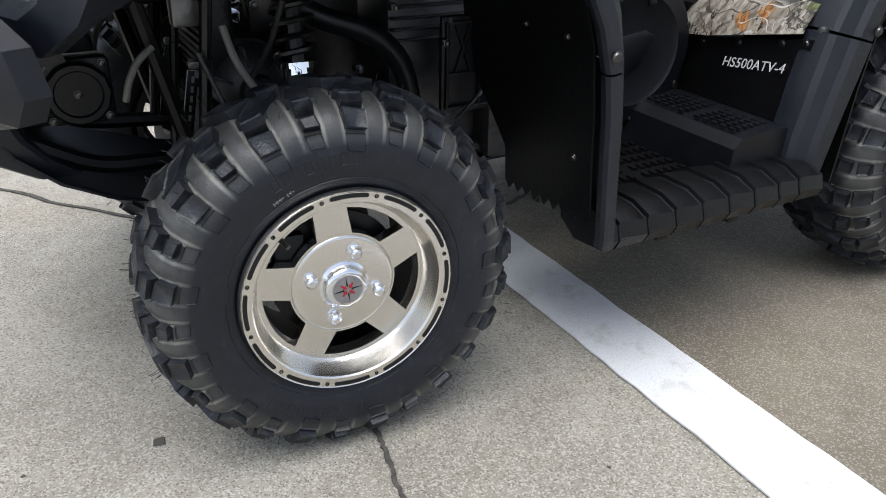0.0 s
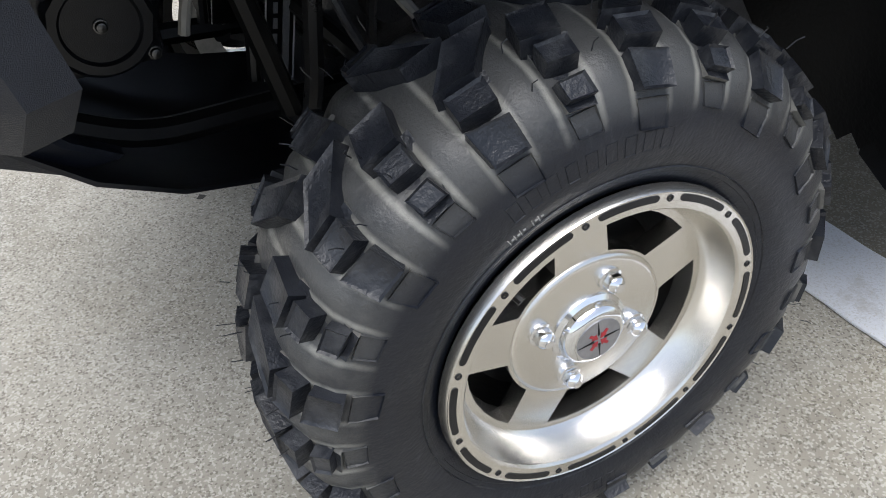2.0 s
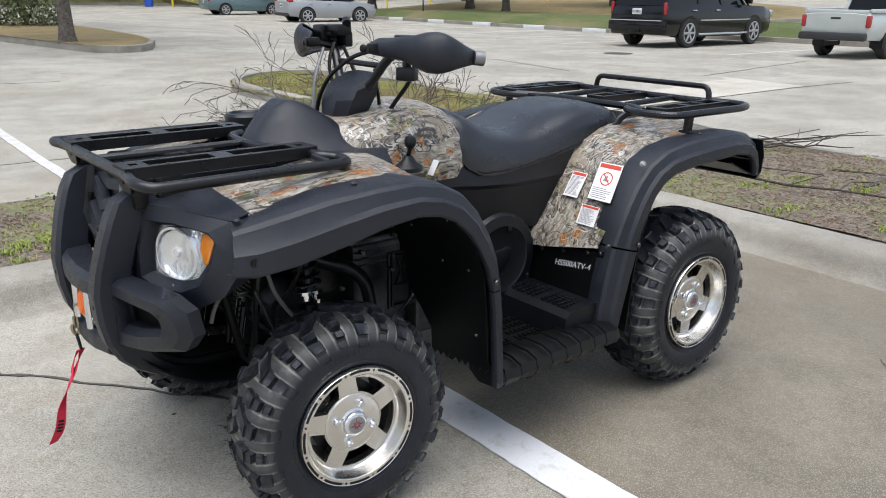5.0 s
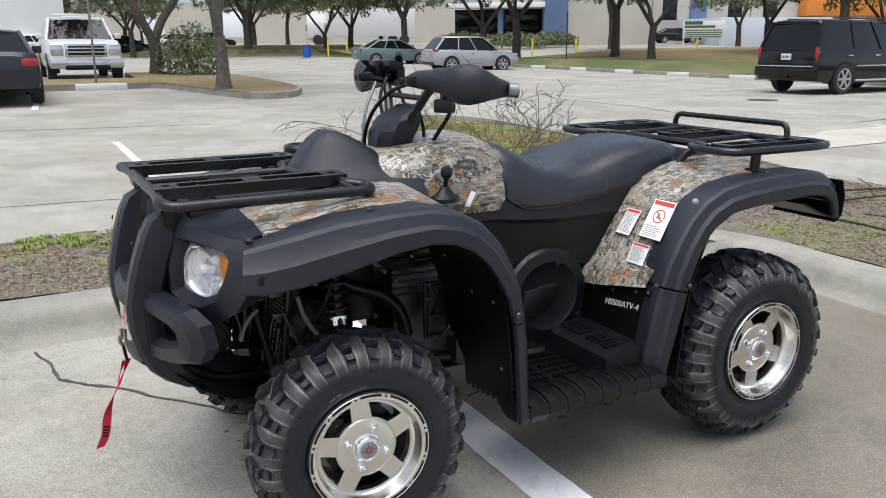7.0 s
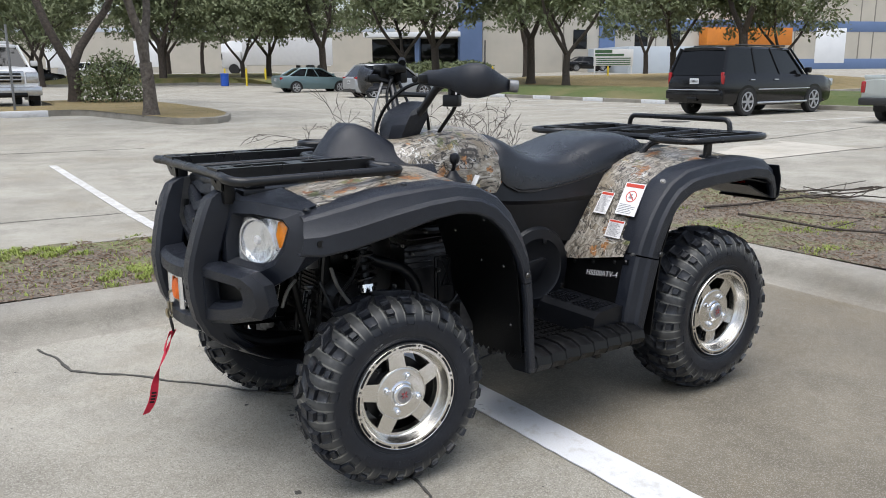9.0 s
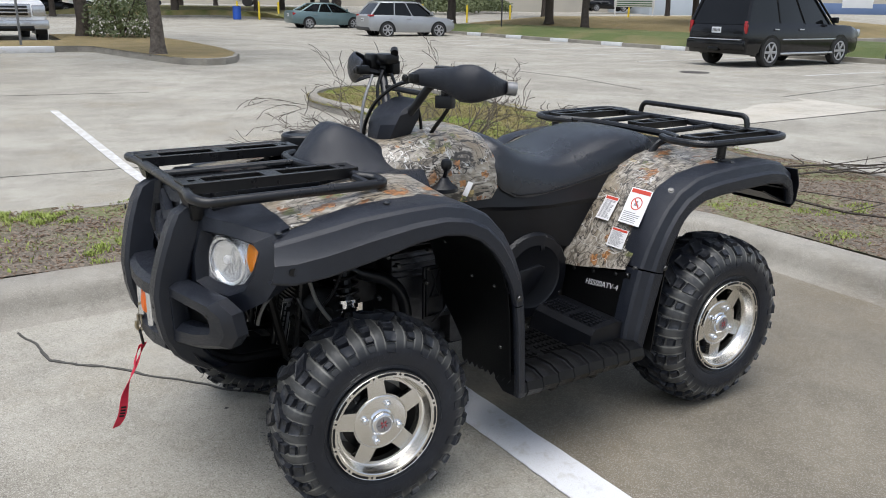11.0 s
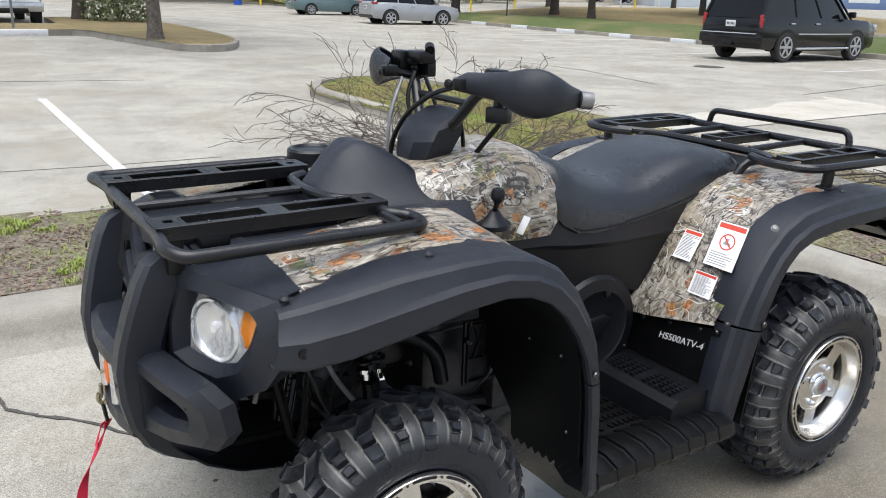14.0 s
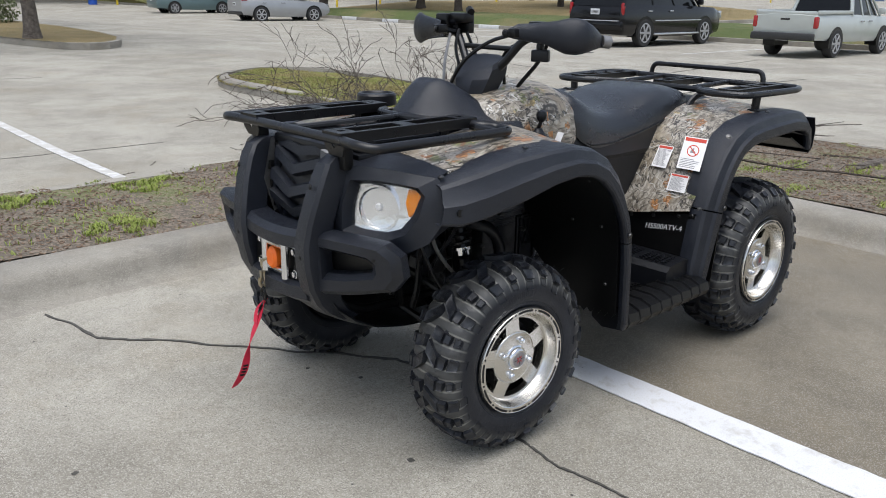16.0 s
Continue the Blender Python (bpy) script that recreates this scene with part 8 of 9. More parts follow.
lawn("lawn_verge", [(24.0, 4), (31, 4), (31, 20), (30.5, 34), (27.5, 42), (24.4, 43), (23.8, 36), (23.8, 22)], 0.42, TURF_GREEN, "green winter grass verge along the far kerb")
lawn("lawn_berm", [(34, 22), (50, 20), (56, 30), (50, 42), (36, 48), (31, 45), (32, 36)], 0.5, TURF_TAN, "straw-coloured berm beyond the service road")
lawn("lawn_back", [(20.9, 56.0), (22.0, 52.6), (25.5, 51.0), (30, 56), (30, 66), (16, 70), (5, 68), (6, 61), (14.5, 58.6), (18.5, 59.5)], 0.5, TURF, "patchy winter lawn under the oaks")
lawn("lawn_far", [(-16, 45), (2, 48), (4, 66), (-20, 70)], 0.3, TURF, "patchy winter lawn under the oaks")
# white painted lengths of the kerbs
for x, y, l, rz in [(23.82, 20.1 + 3.3 * k, 1.15, 90) for k in range(6)] + [(1.55, 20.34, 1.2, 0), (-2.0, 20.29, 1.2, 0), (-5.4, 20.29, 1.2, 0)]:
    bm = bmesh.new()
    box(bm, V(0, 0, 0.073), (l, 0.16, 0.155), 0.012)
    ob = part("painted_kerb", bm, PAINT)
    ob.matrix_basis = pose(x, y, gz(x, y) + 0.003, 0, 0, rz)
    tagged(ob, "white painted length of concrete kerb", "kerb", "painted kerb lengths", "structure")


# ---- vehicles: x ahead, origin on the ground under the middle ----
def rounded_section(x, zl, zt, hw, tuck=0.06):
    return [V(x, -hw + tuck, zl), V(x, -hw + 0.01, zl + 0.10), V(x, -hw, zl + (zt - zl) * 0.45), V(x, -hw + 0.015, zt - 0.10), V(x, -hw + 0.07, zt - 0.01), V(x, -hw * 0.5, zt + 0.015), V(x, 0, zt + 0.02),
            V(x, hw * 0.5, zt + 0.015), V(x, hw - 0.07, zt - 0.01), V(x, hw - 0.015, zt - 0.10), V(x, hw, zl + (zt - zl) * 0.45), V(x, hw - 0.01, zl + 0.10), V(x, hw - tuck, zl)]


BLACK_TRIM = simple("black_trim", (0.02, 0.02, 0.02), (0.03, 0.03, 0.03), 20, 0.5)
TAIL_RED = simple("tail_lamp_red", (0.35, 0.012, 0.015), (0.28, 0.01, 0.012), 12, 0.15, coat=0.5)
LAMP_CLEAR = simple("lamp_clear", (0.6, 0.62, 0.64), (0.45, 0.46, 0.48), 25, 0.1, 0.6)
PLATE = simple("number_plate", (0.62, 0.64, 0.66), (0.55, 0.56, 0.58), 60, 0.5)


def vehicle(name, label, category, loc, rz, paint, body, cabin, wheels, tyre_r, tails=None, heads=None, plate=None, extra=None, bumper=None, group=""):
    """body: rows of (x, low, top, half width); cabin: (rear foot x, rear roof x, front roof x, front foot x, belt z, roof z, half width low, high)."""
    car = thing(name, label, category, loc, rz, group=group)
    bm = bmesh.new()
    loft(bm, [rounded_section(*b) for b in body])
    part("body", bm, paint, car, "", 40)
    hw_body = max(b[3] for b in body)
    if cabin:
        a, b, c, d, zb, zt, wl, wh = cabin
        bm = bmesh.new()
        rows = []
        for x, z, w in ((0, zb - 0.03, wl), (1, zt - 0.04, wh)):
            xr, xf = (a, d) if x == 0 else (b, c)
            rows.append([V(xr, -w, z), V(xr + (xf - xr) * 0.33, -w - 0.01, z), V(xr + (xf - xr) * 0.66, -w - 0.01, z), V(xf, -w * 0.93, z), V(xf + 0.03, 0, z), V(xf, w * 0.93, z), V(xr + (xf - xr) * 0.66, w + 0.01, z), V(xr + (xf - xr) * 0.33, w + 0.01, z), V(xr, w, z), V(xr - 0.03, 0, z)])
        loft(bm, rows)
        part("glasshouse", bm, GLASS_SHADED, car, "dark reflecting windows", 20)
        bm = bmesh.new()
        loft(bm, [[V(x, -w, zt - 0.06 - dz), V(x, -w * 0.92, zt - 0.005 - dz), V(x, -w * 0.5, zt + 0.02 - dz), V(x, 0, zt + 0.028 - dz), V(x, w * 0.5, zt + 0.02 - dz), V(x, w * 0.92, zt - 0.005 - dz), V(x, w, zt - 0.06 - dz)] for x, w, dz in ((b - 0.06, wh * 0.92, 0.03), (b + 0.08, wh + 0.02, 0.0), ((b + c) / 2, wh + 0.03, -0.01), (c - 0.1, wh + 0.02, 0.0), (c + 0.06, wh * 0.92, 0.035))])
        part("roof", bm, paint, car)
        for s in (-1, 1):
            for (x0, x1), rr in (((a, b), 0.05), ((d, c), 0.035), ((a + (d - a) * 0.36, b + (c - b) * 0.36), 0.035), ((a + (d - a) * 0.64, b + (c - b) * 0.64), 0.03)):
                bm = bmesh.new()
                p0, p1 = V(x0, s * (wl + 0.004), zb - 0.03), V(x1, s * (wh + 0.004), zt - 0.03)
                tube(bm, [p0, p1], rr, 0, 6)
                part("pillar", bm, paint, car)
            bm = bmesh.new()
            box(bm, V(d - 0.25, s * (hw_body + 0.08), zb + 0.10), (0.10, 0.20, 0.16), 0.03)
            part("wing_mirror", bm, paint, car)
            for k in (0.30, 0.58):
                bm = bmesh.new()
                box(bm, V(a + (d - a) * k, s * (hw_body + 0.012), zb - 0.16), (0.2, 0.03, 0.035), 0.01)
                part("door_handle", bm, LAMP_CLEAR, car)
    first = None
    for x in wheels:
        for s in (-1, 1):
            if first is None:
                bm = bmesh.new()
                revolve(bm, [(-0.10, tyre_r * 0.66), (-0.12, tyre_r * 0.75), (-0.115, tyre_r * 0.93), (-0.08, tyre_r), (0.08, tyre_r), (0.12, tyre_r * 0.9), (0.12, tyre_r * 0.6)], 32)
                first = part("wheel", bm, TYRE_FAR, car, "black road tyre with a bright rim")
                bm = bmesh.new()
                revolve(bm, [(-0.118, tyre_r * 0.70), (-0.124, tyre_r * 0.66), (-0.112, tyre_r * 0.61), (-0.09, tyre_r * 0.58)], 32)
                for k in range(6):
                    w = math.pi * k / 3
                    box(bm, V(math.cos(w) * tyre_r * 0.36, -0.114, math.sin(w) * tyre_r * 0.36), (tyre_r * 0.60, 0.022, tyre_r * 0.17), 0.01, Matrix.Rotation(-w, 3, "Y"))
                revolve(bm, [(-0.130, 0.001), (-0.127, tyre_r * 0.15), (-0.10, tyre_r * 0.2)], 20)
                part("rim", bm, WHEEL_SILVER, first)
                bm = bmesh.new()
                revolve(bm, [(-0.106, 0.001), (-0.106, tyre_r * 0.66)], 24)
                part("wheel_backing", bm, LINER, first)
                w_ = first
            else:
                w_ = again(first, car, None, "wheel")
                for o in first.children:
                    again(o, w_)
            w_.matrix_basis = pose(x, s * (hw_body - 0.10), tyre_r, 0, 0, 0 if s < 0 else 180)
            bm = bmesh.new()
            ring = [(math.cos(w), math.sin(w)) for w in np.linspace(-0.25, math.pi + 0.25, 22)]
            prism(bm, [V(x + c_ * tyre_r * 1.16, s * (hw_body - 0.30), tyre_r + s_ * tyre_r * 1.16) for c_, s_ in ring], (0, s * 0.304, 0))
            part("wheel_arch", bm, LINER, car, "dark wheel arch")
    for lst, material, nm in ((tails, TAIL_RED, "tail_lamp"), (heads, LAMP_CLEAR, "headlamp")):
        for x, y, z, sx, sy, sz in lst or ():
            for s in (-1, 1):
                bm = bmesh.new()
                box(bm, V(x, s * y, z), (sx, sy, sz), 0.03)
                part(nm, bm, material, car)
    if bumper:
        for x, z, sx, sz, w, material in bumper:
            bm = bmesh.new()
            box(bm, V(x, 0, z), (sx, w, sz), 0.04)
            part("bumper", bm, material, car)
    if plate:
        bm = bmesh.new()
        box(bm, V(*plate), (0.02, 0.31, 0.16), 0.004)
        pl = part("number_plate", bm, PLATE, car, "pale number plate")
        bm = bmesh.new()
        for k in range(6):
            box(bm, V(plate[0] + math.copysign(0.012, plate[0]), plate[1] - 0.105 + 0.042 * k, plate[2]), (0.004, 0.022, 0.07), 0)
        part("plate_bars", bm, BLACK_TRIM, pl)
    for nm, c, s, material in extra or ():
        bm = bmesh.new()
        box(bm, V(*c), s, min(0.03, min(s) * 0.4))
        part(nm, bm, material, car)
    return car


WHEEL_SILVER = simple("wheel_silver", (0.42, 0.42, 0.43), (0.36, 0.36, 0.37), 20, 0.4, 0.4)
TYRE_FAR = simple("road_tyre", (0.018, 0.018, 0.019), (0.03, 0.03, 0.03), 20, 0.8)


def paint_of(name, c, metal=0.0, rough=0.3):
    return simple(name, c, tuple(v * 0.93 for v in c), 3, rough, metal, rvar=0.05, coat=0.2, spec=0.3)


P_BLACK = paint_of("black_car_paint", (0.006, 0.006, 0.007), 0.0, 0.18)
P_WHITE = paint_of("white_car_paint", (0.70, 0.70, 0.70))
P_SILVER = paint_of("silver_green_paint", (0.50, 0.53, 0.51), 0.3)
P_GREY = paint_of("silver_grey_paint", (0.36, 0.37, 0.38), 0.4)
P_TEAL = paint_of("teal_grey_paint", (0.13, 0.19, 0.20), 0.3)
P_SLATE = paint_of("slate_grey_paint", (0.07, 0.075, 0.085), 0.3)
P_NAVY = paint_of("dark_navy_paint", (0.02, 0.022, 0.03))

vehicle("suv", "large black sport utility vehicle parked nose to the kerb", "car", (20.75, 13.5, 0.0), 1.0, P_BLACK,
        [(-2.80, 0.45, 1.02, 0.90), (-2.72, 0.36, 1.16, 0.98), (-2.0, 0.30, 1.20, 1.005), (0, 0.28, 1.18, 1.005), (1.2, 0.28, 1.15, 1.005), (2.2, 0.30, 1.12, 0.99), (2.65, 0.36, 1.02, 0.95), (2.80, 0.45, 0.85, 0.86)],
        (-2.74, -2.45, 0.55, 1.35, 1.17, 1.92, 0.92, 0.78), (-1.70, 1.65), 0.40,
        [(-2.735, 0.905, 1.06, 0.10, 0.10, 0.34)], [(2.70, 0.75, 0.90, 0.2, 0.35, 0.22)], (-2.80, 0, 0.98),
        [("roof_rail", (-0.8, 0.70, 1.97), (2.4, 0.04, 0.04), BLACK_TRIM), ("roof_rail", (-0.8, -0.70, 1.97), (2.4, 0.04, 0.04), BLACK_TRIM), ("running_board", (0, -0.98, 0.36), (2.5, 0.16, 0.06), LAMP_CLEAR), ("running_board", (0, 0.98, 0.36), (2.5, 0.16, 0.06), BLACK_TRIM), ("side_moulding", (0.1, -1.008, 0.74), (2.6, 0.02, 0.035), LAMP_CLEAR), ("tailgate_badge", (-2.775, -0.62, 0.92), (0.02, 0.26, 0.05), LAMP_CLEAR), ("tow_hitch", (-2.84, 0, 0.48), (0.12, 0.35, 0.12), LINER)],
        [(-2.80, 0.60, 0.14, 0.26, 1.9, P_BLACK), (-2.84, 0.74, 0.1, 0.03, 1.7, LAMP_CLEAR)])

pk = vehicle("pickup_truck", "pale silver pickup truck parked nose to the kerb", "car", (21.1, 8.1, 0.0), 0, P_SILVER,
             [(-2.55, 0.55, 1.02, 0.80), (-2.50, 0.45, 1.06, 0.83), (-1.0, 0.38, 1.06, 0.85), (0.6, 0.36, 1.04, 0.85), (1.6, 0.36, 1.00, 0.84), (2.3, 0.40, 0.94, 0.80), (2.52, 0.50, 0.80, 0.72)],
             (-0.55, -0.40, 0.70, 1.30, 1.04, 1.66, 0.78, 0.64), (-1.45, 1.55), 0.35,
             [(-2.52, 0.77, 0.86, 0.12, 0.11, 0.28)], [(2.42, 0.62, 0.78, 0.2, 0.28, 0.18)], (-2.62, 0, 0.50),
             [("bed_floor", (-1.5, 0, 1.075), (1.75, 1.38, 0.02), LINER), ("tailgate_handle", (-2.545, 0, 0.93), (0.03, 0.24, 0.05), BLACK_TRIM)],
             [(-2.62, 0.52, 0.16, 0.18, 1.6, BLACK_TRIM)])
for s in (-1, 1):
    bm = bmesh.new()
    box(bm, V(-1.5, s * 0.78, 1.10), (1.95, 0.08, 0.09), 0.02)
    part("bed_rail", bm, P_SILVER, pk)
bm = bmesh.new()
box(bm, V(-2.50, 0, 1.08), (0.07, 1.5, 0.09), 0.02)
part("tailgate_edge", bm, P_SILVER, pk)

vehicle("pickup_truck", "white full-size pickup truck facing the lot", "car", (1.62, 26.75, 0.27), -90, P_WHITE,
        [(-2.85, 0.5, 1.25, 0.92), (-2.8, 0.45, 1.28, 0.97), (0, 0.40, 1.27, 1.0), (1.4, 0.40, 1.24, 1.0), (2.4, 0.42, 1.20, 0.98), (2.8, 0.48, 1.12, 0.95), (2.88, 0.55, 1.0, 0.90)],
        (-0.9, -0.7, 0.75, 1.45, 1.24, 1.90, 0.92, 0.74), (-1.85, 1.85), 0.40,
        None, [(2.82, 0.76, 0.93, 0.16, 0.34, 0.30)], (2.95, 0.0, 0.52),
        [("grille_surround", (2.88, 0, 0.93), (0.06, 1.12, 0.36), LAMP_CLEAR), ("grille_mesh", (2.90, 0, 0.93), (0.06, 0.96, 0.26), LINER), ("grille_bar", (2.93, 0, 0.98), (0.05, 1.0, 0.045), LAMP_CLEAR), ("grille_bar", (2.93, 0, 0.88), (0.05, 1.0, 0.045), LAMP_CLEAR), ("roof_bar", (0.2, 0, 1.97), (0.25, 1.2, 0.08), P_WHITE)],
        [(2.90, 0.56, 0.20, 0.26, 1.95, LAMP_CLEAR), (2.95, 0.46, 0.14, 0.14, 1.2, LINER)])
vehicle("suv", "dark grey sport utility vehicle beside the white pickup", "car", (-1.35, 27.6, 0.32), 90, P_SLATE,
        [(-2.40, 0.45, 0.98, 0.84), (-2.3, 0.34, 1.08, 0.92), (-1.2, 0.27, 1.10, 0.95), (0, 0.25, 1.08, 0.95), (1.2, 0.26, 1.05, 0.94), (2.1, 0.30, 0.98, 0.89), (2.4, 0.42, 0.78, 0.78)],
        (-2.3, -2.0, 0.45, 1.15, 1.08, 1.76, 0.86, 0.70), (-1.42, 1.40), 0.37,
        [(-2.30, 0.80, 1.02, 0.16, 0.18, 0.24)], [(2.25, 0.64, 0.84, 0.2, 0.3, 0.12)], (-2.41, 0, 0.84),
        [("roof_rail", (-0.7, 0.64, 1.80), (1.9, 0.04, 0.04), BLACK_TRIM), ("roof_rail", (-0.7, -0.64, 1.80), (1.9, 0.04, 0.04), BLACK_TRIM)],
        [(-2.37, 0.46, 0.12, 0.18, 1.7, BLACK_TRIM)])
vehicle("sedan", "dark navy sedan seen from behind at the lawn's kerb", "car", (-0.84, 18.2, 0.22), 90, P_NAVY,
        [(-2.30, 0.42, 0.92, 0.80), (-2.22, 0.32, 1.00, 0.87), (-1.5, 0.24, 0.98, 0.90), (0, 0.22, 0.94, 0.90), (1.2, 0.22, 0.90, 0.90), (2.1, 0.26, 0.78, 0.84), (2.3, 0.35, 0.62, 0.75)],
        (-1.75, -1.0, 0.25, 1.05, 0.94, 1.42, 0.80, 0.60), (-1.38, 1.38), 0.32,
        [(-2.20, 0.70, 0.82, 0.22, 0.30, 0.16)], [(2.15, 0.6, 0.62, 0.2, 0.3, 0.15)], (-2.31, 0, 0.72))
vehicle("crossover", "silver-grey compact crossover parked nose to the kerb", "car", (20.1, 33.9, 0.0), -6, P_GREY,
        [(-2.30, 0.45, 0.98, 0.82), (-2.2, 0.34, 1.06, 0.90), (-1.2, 0.27, 1.06, 0.93), (0, 0.25, 1.02, 0.93), (1.2, 0.26, 0.98, 0.92), (2.0, 0.30, 0.90, 0.87), (2.3, 0.42, 0.72, 0.76)],
        (-2.2, -1.65, 0.35, 1.15, 1.04, 1.66, 0.84, 0.66), (-1.38, 1.35), 0.36,
        [(-2.16, 0.74, 1.02, 0.25, 0.32, 0.10)], [(2.15, 0.62, 0.80, 0.2, 0.3, 0.1)], (-2.30, 0, 0.82),
        [("roof_rail", (-0.6, 0.62, 1.70), (1.7, 0.04, 0.04), BLACK_TRIM), ("roof_rail", (-0.6, -0.62, 1.70), (1.7, 0.04, 0.04), BLACK_TRIM)],
        [(-2.26, 0.42, 0.12, 0.16, 1.6, BLACK_TRIM)])
vehicle("sedan", "teal-grey sedan parked nose to the kerb", "car", (20.7, 44.2, 0.1), -5, P_TEAL,
        [(-2.38, 0.45, 0.95, 0.80), (-2.28, 0.33, 1.02, 0.88), (-1.4, 0.25, 1.00, 0.91), (0, 0.23, 0.95, 0.91), (1.2, 0.23, 0.92, 0.91), (2.1, 0.28, 0.80, 0.86), (2.38, 0.38, 0.65, 0.75)],
        (-1.95, -1.05, 0.25, 1.15, 0.96, 1.46, 0.82, 0.60), (-1.40, 1.38), 0.33,
        [(-2.26, 0.72, 0.86, 0.22, 0.30, 0.14)], [(2.2, 0.62, 0.66, 0.2, 0.3, 0.14)], (-2.39, 0, 0.78))
vehicle("sedan", "black sedan parked before the warehouse", "car", (58.4, 59.6, 1.25), -25, P_BLACK,
        [(-2.3, 0.45, 0.95, 0.80), (-2.2, 0.33, 1.00, 0.88), (0, 0.23, 0.95, 0.91), (1.2, 0.23, 0.90, 0.91), (2.1, 0.28, 0.78, 0.86), (2.3, 0.38, 0.62, 0.75)],
        (-1.9, -1.0, 0.25, 1.15, 0.95, 1.44, 0.82, 0.60), (-1.38, 1.38), 0.33, [(-2.2, 0.7, 0.85, 0.2, 0.3, 0.14)])
for x, y, rz, p, lab in ((7.5, 62, 20, P_BLACK, "dark car far off under the oaks"), (13.5, 72, 10, P_WHITE, "white car far off under the oaks"), (17, 76, -10, P_NAVY, "dark car far off under the oaks"), (2.0, 66, 5, P_WHITE, "white car far off under the oaks")):
    vehicle("sedan", lab, "car", (x, y, gz(x, y)), rz, p, [(-2.3, 0.40, 0.95, 0.80), (-2.2, 0.33, 1.00, 0.88), (0, 0.23, 0.95, 0.91), (1.2, 0.23, 0.90, 0.91), (2.1, 0.28, 0.78, 0.86), (2.3, 0.38, 0.62, 0.75)],
            (-1.9, -1.0, 0.25, 1.15, 0.95, 1.44, 0.82, 0.60), (-1.38, 1.38), 0.33, group="far parked cars")

# ---- bin, posts, board ----
bm = bmesh.new()
revolve(bm, [(0.0, 0.001), (0.0, 0.28), (0.28, 0.285), (0.29, 0.295), (0.30, 0.285), (0.58, 0.285), (0.59, 0.295), (0.60, 0.285), (0.86, 0.29), (0.88, 0.30), (0.89, 0.28), (0.80, 0.27), (0.80, 0.001)], 28, "z")
ob = part("waste_drum", bm, simple("blue_drum_paint", (0.02, 0.10, 0.50), (0.015, 0.08, 0.42), 8, 0.4))
ob.location = (19.2, 55.6, gz(19.2, 55.6))
tagged(ob, "bright blue ribbed steel waste drum", "bin")
YELLOW = simple("yellow_post_paint", (0.75, 0.55, 0.03), (0.6, 0.45, 0.03), 10, 0.5)
for x, y in ((33.5, 48), (37.0, 47.5), (31.0, 50.0), (19.2, 55.5), (20.6, 55), (21.8, 54.4), (42, 40.5), (76, 37)):
    bm = bmesh.new()
    revolve(bm, [(-0.3, 0.07), (0.95, 0.07), (1.02, 0.05), (1.04, 0.001)], 14, "z")
    ob = part("bollard", bm, YELLOW)
    ob.location = (x, y, gz(x, y) + 0.2)
    tagged(ob, "yellow steel safety bollard", "bollard", "yellow bollards")
bm = bmesh.new()
tube(bm, [V(0, 0, 0), V(0, 0, 2.6)], 0.035, 0, 8)
ob = part("sign_post", bm, CAST)
ob.location = (25.3, 33.0, gz(25.3, 33) + 0.2)
tagged(ob, "thin grey steel post standing in the verge", "post")
bm = bmesh.new()
tube(bm, [V(0, 0, 0), V(0, 0, 2.1)], 0.03, 0, 8)
ob = part("sign_post", bm, CAST_LIGHT)
ob.location = (1.5, 20.9, gz(1.5, 20.9) + 0.12)
tagged(ob, "thin grey steel post standing in the straw lawn", "post")
board = thing("notice_board", "white notice board with a green header on two posts", "sign", (46.0, 43.9, gz(46, 43.9) + 0.2), -42)
bm = bmesh.new()
box(bm, V(0, 0, 1.55), (3.0, 0.06, 1.25), 0.01)
panel = part("board_panel", bm, P_WHITE, board)
bm = bmesh.new()
box(bm, V(-0.75, -0.035, 2.02), (1.3, 0.02, 0.24), 0)
box(bm, V(-0.3, -0.035, 1.75), (2.2, 0.02, 0.16), 0)
for k in range(4):
    box(bm, V(0, -0.035, 1.5 - 0.16 * k), (2.6, 0.02, 0.07), 0)
part("print_bars", bm, simple("green_print", (0.04, 0.11, 0.05), (0.06, 0.12, 0.06), 5, 0.6), panel, "dark green print that cannot be read")
for x in (-1.4, 1.4):
    bm = bmesh.new()
    box(bm, V(x, 0.05, 0.9), (0.1, 0.1, 2.4), 0.01)
    part("leg", bm, P_WHITE, board)

# ---- buildings ----
WALL_TAN = simple("tilt_wall_concrete", (0.50, 0.46, 0.39), (0.44, 0.41, 0.35), 0.4, 0.9, c3=(0.40, 0.37, 0.32), s3=0.1)
WALL_BLUE = simple("blue_wall_paint", (0.13, 0.19, 0.33), (0.11, 0.165, 0.29), 0.5, 0.8)
WALL_WHITE = simple("white_metal_cladding", (0.80, 0.81, 0.82), (0.74, 0.75, 0.76), 0.6, 0.6)
WALL_PALE = simple("pale_blue_panel", (0.50, 0.55, 0.60), (0.46, 0.51, 0.56), 0.6, 0.7)
ORANGE_BOX = simple("orange_container", (0.62, 0.20, 0.02), (0.5, 0.16, 0.02), 1.2, 0.6)


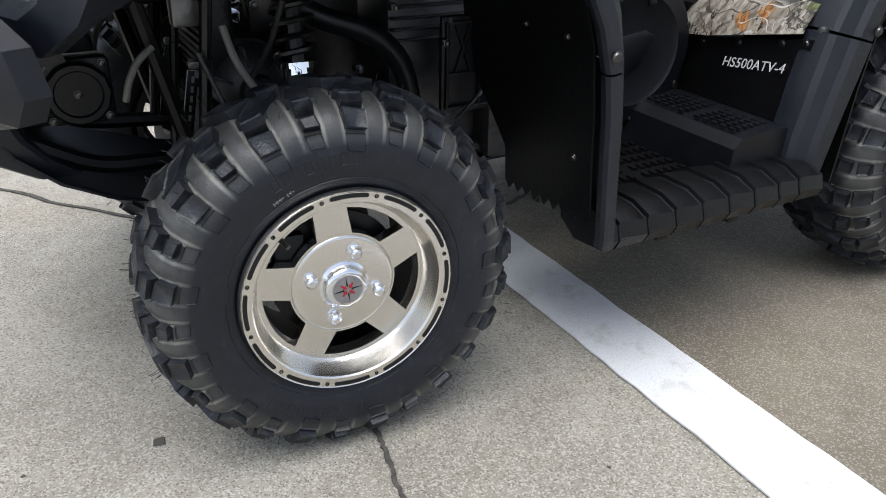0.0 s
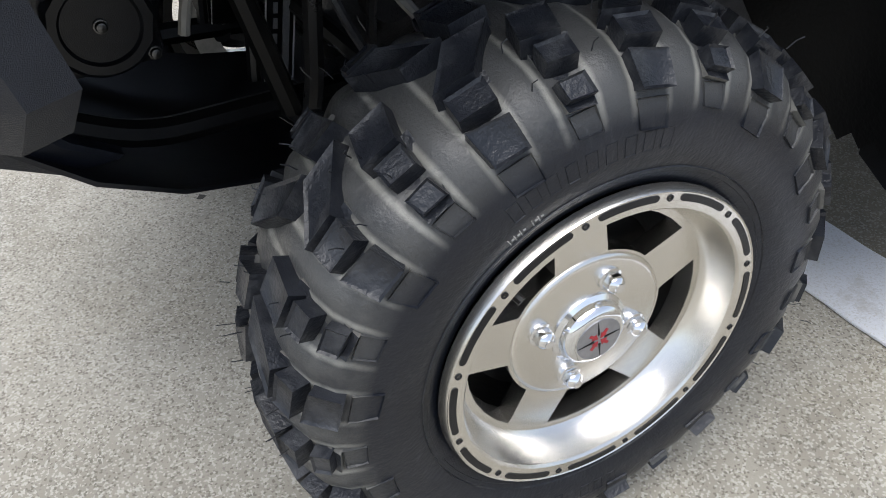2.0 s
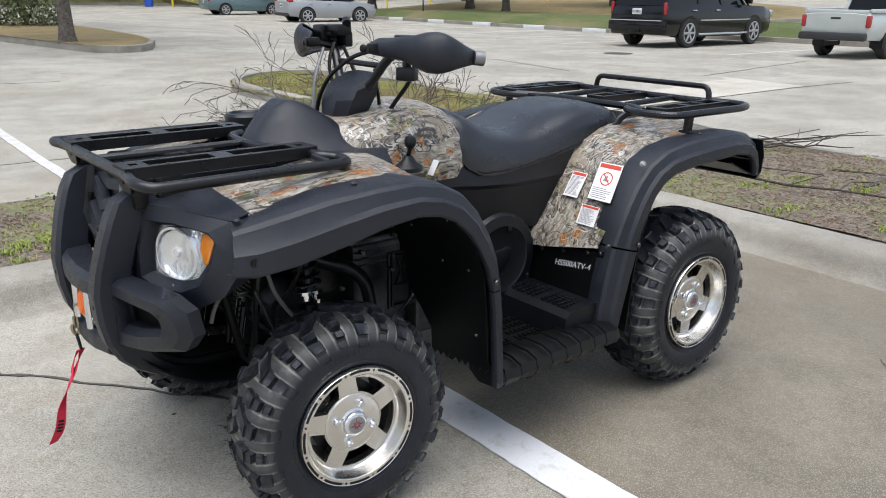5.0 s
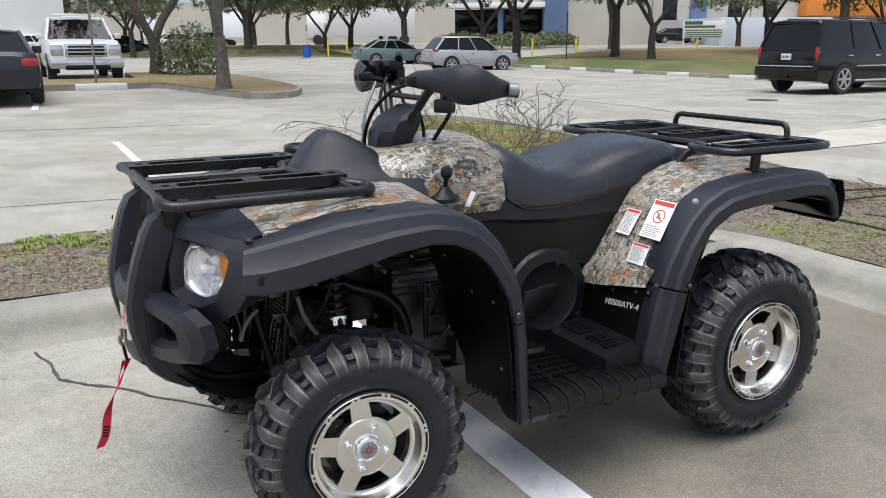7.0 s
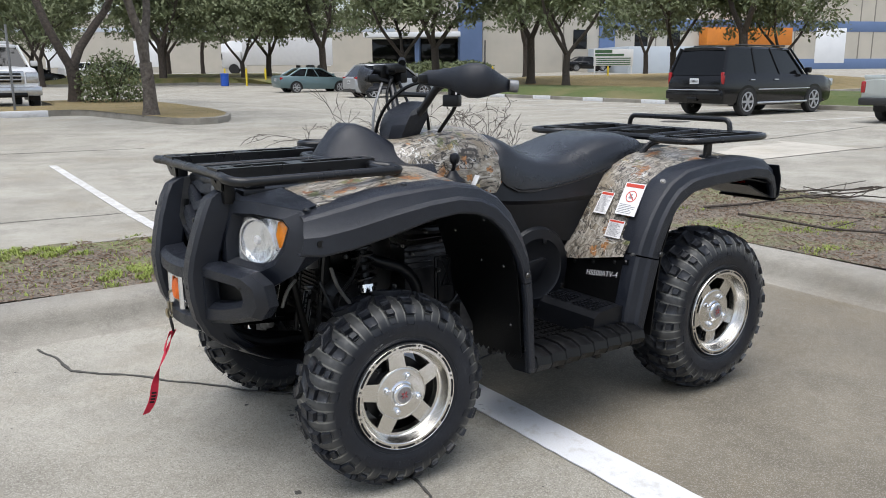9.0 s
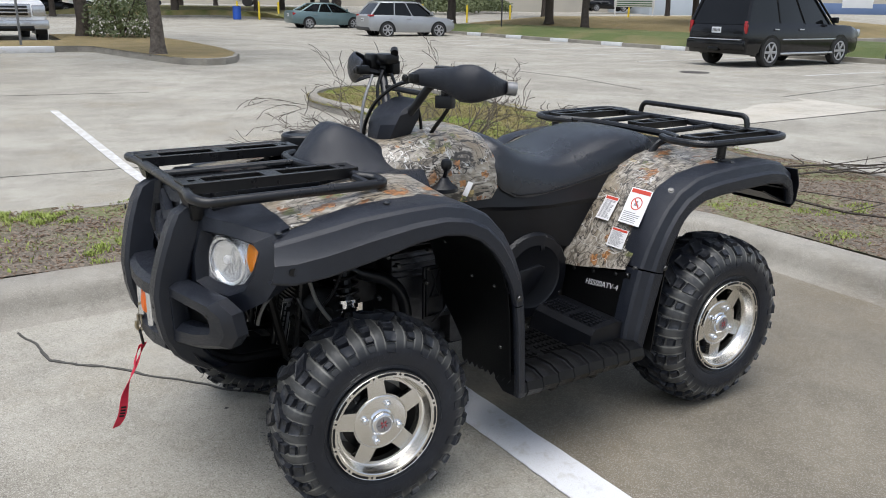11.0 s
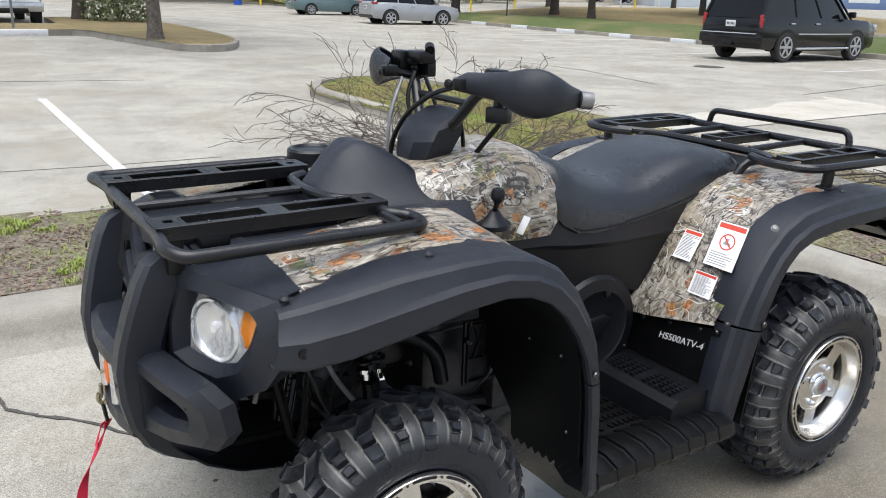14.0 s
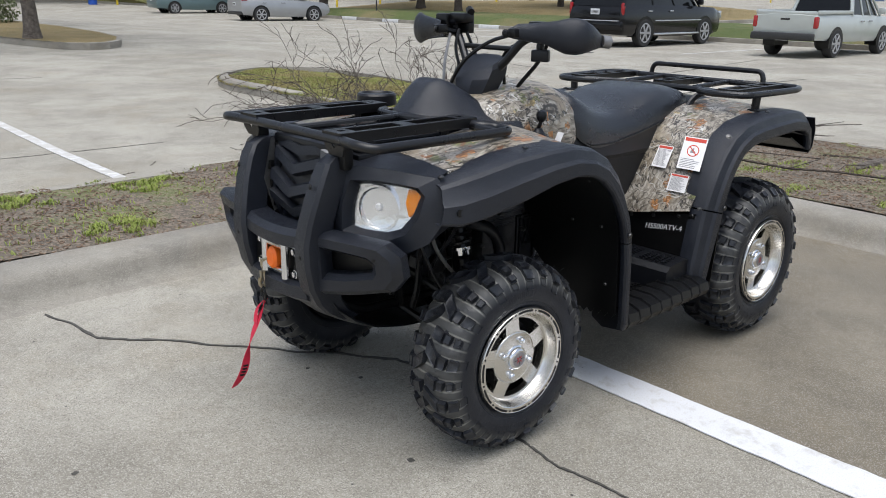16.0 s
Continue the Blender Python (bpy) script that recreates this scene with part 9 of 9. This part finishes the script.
def building(name, label, a, b, depth, z0, height, wall, pieces):
    """A long block with its face from a to b; pieces are (name, along from, to, low, high, proud, material)."""
    a, b = V(*a, 0), V(*b, 0)
    L = (b - a).length
    rz = math.degrees(math.atan2(b.y - a.y, b.x - a.x))
    t = thing(name, label, "building", (a.x, a.y, z0), rz)
    bm = bmesh.new()
    box(bm, V(L / 2, depth / 2, height / 2 - 1), (L, depth, height + 2), 0)
    part("wall", bm, wall, t)
    bm = bmesh.new()
    box(bm, V(L / 2, depth / 2, height + 0.15), (L + 0.3, depth + 0.3, 0.3), 0.02)
    part("roof_edge", bm, WALL_WHITE, t)
    for nm, u0, u1, l, h, proud, material in pieces:
        bm = bmesh.new()
        box(bm, V((u0 + u1) / 2, -proud / 2 + 0.15, (l + h) / 2), (u1 - u0, proud + 0.3, h - l), 0.02)
        part(nm, bm, material, t)
    return t


JOINT = simple("dark_wall_joint", (0.2, 0.185, 0.16), (0.24, 0.22, 0.19), 1, 0.9)
pieces = [("pilaster", -2.6, -0.2, -1, 12, 0.5, WALL_BLUE), ("stripe", 15, 75, 4.6, 5.8, 0.04, WALL_BLUE), ("base_stripe", 36, 75, 0.2, 1.5, 0.05, WALL_BLUE), ("pilaster", 13.2, 15, 0, 12, 0.3, WALL_BLUE),
          ("low_wall", 12, 27, -0.2, 2.6, 9.0, WALL_PALE), ("dock_door", 25.5, 36.5, 3.0, 4.9, 1.6, ORANGE_BOX), ("roll_door", 41.0, 45.2, 1.0, 5.0, 0.06, WALL_WHITE), ("roll_door", 52, 56.2, 1.0, 5.0, 0.06, WALL_WHITE), ("roll_door", 63, 67.2, 1.0, 5.0, 0.06, WALL_WHITE)]
pieces += [("wall_joint", u, u + 0.15, 0, 12, 0.03, JOINT) for u in (4.5, 9, 20, 38, 47, 49, 58, 61)]
pieces += [("window", u, u + 1.6, 2.6, 4.6, 0.03, GLASS_SHADED) for u in (10.2, 17.5, 21.5)]
building("warehouse", "long tan concrete warehouse with blue stripes and dock doors", (51.2, 67.6), (120.0, 44.4), 30, 1.0, 12.0, WALL_TAN, pieces)
# Flat dark sheet stands for the shaded recess under the canopy.
building("office_entrance", "low entrance block with a white canopy and a dark sheet for its shaded recess", (44.5, 74.0), (50.0, 69.6), 8, 1.2, 6.0, WALL_TAN,
         [("canopy", -3, 7.0, 3.6, 4.1, 2.5, WALL_WHITE), ("glass_front", -2.5, 6.6, 0.1, 3.5, 0.05, GLASS_SHADED), ("column", 2.2, 2.7, 0, 3.6, 1.6, WALL_BLUE)])
building("far_warehouse", "long pale warehouse far behind the oaks", (-10, 140.0), (66, 101.0), 30, 1.4, 8.0, WALL_TAN, [("dock_door", u, u + 3.5, 0.8, 4.4, 0.05, WALL_WHITE) for u in (20, 32, 44, 56, 68)] + [("stripe", 0, 85, 5.6, 6.2, 0.05, WALL_PALE)])
building("white_hall", "tall plain white hall at the lot's end", (-60, 64.0), (4.3, 66.0), 30, 0.4, 16.0, WALL_WHITE, [("wall_joint", u, u + 0.08, 0, 16, 0.03, JOINT) for u in (20, 32, 44, 56)])
trailer = thing("box_truck", "white box truck parked far off before the warehouse", "truck", (34, 78, 1.2), -25)
bm = bmesh.new()
box(bm, V(0, 0, 2.2), (9, 2.5, 2.7), 0.05)
part("cargo_box", bm, P_WHITE, trailer)
bm = bmesh.new()
box(bm, V(-5.6, 0, 1.4), (1.9, 2.3, 1.8), 0.25)
part("cab", bm, P_WHITE, trailer)
bm = bmesh.new()
box(bm, V(-6.4, 0, 1.7), (0.4, 2.1, 0.7), 0.1)
part("windscreen", bm, GLASS_SHADED, trailer)
for x in (-5.4, 2.2, 3.4):
    for s in (-1, 1):
        bm = bmesh.new()
        rows = [[V(x + math.cos(w) * 0.5, s * (1.2 - d), 0.5 + math.sin(w) * 0.5) for w in (2 * math.pi * k / 20 for k in range(20))] for d in (0, 0.35)]
        loft(bm, rows)
        part("wheel", bm, TYRE_FAR, trailer)
# unseen hall added behind the viewer to close off the surroundings
building("rear_hall", "plain tan hall added out of view behind the viewer", (70, -70), (-70, -70), 20, 0, 9.0, WALL_TAN, [("stripe", 0, 140, 6, 7, 0.04, WALL_BLUE)])
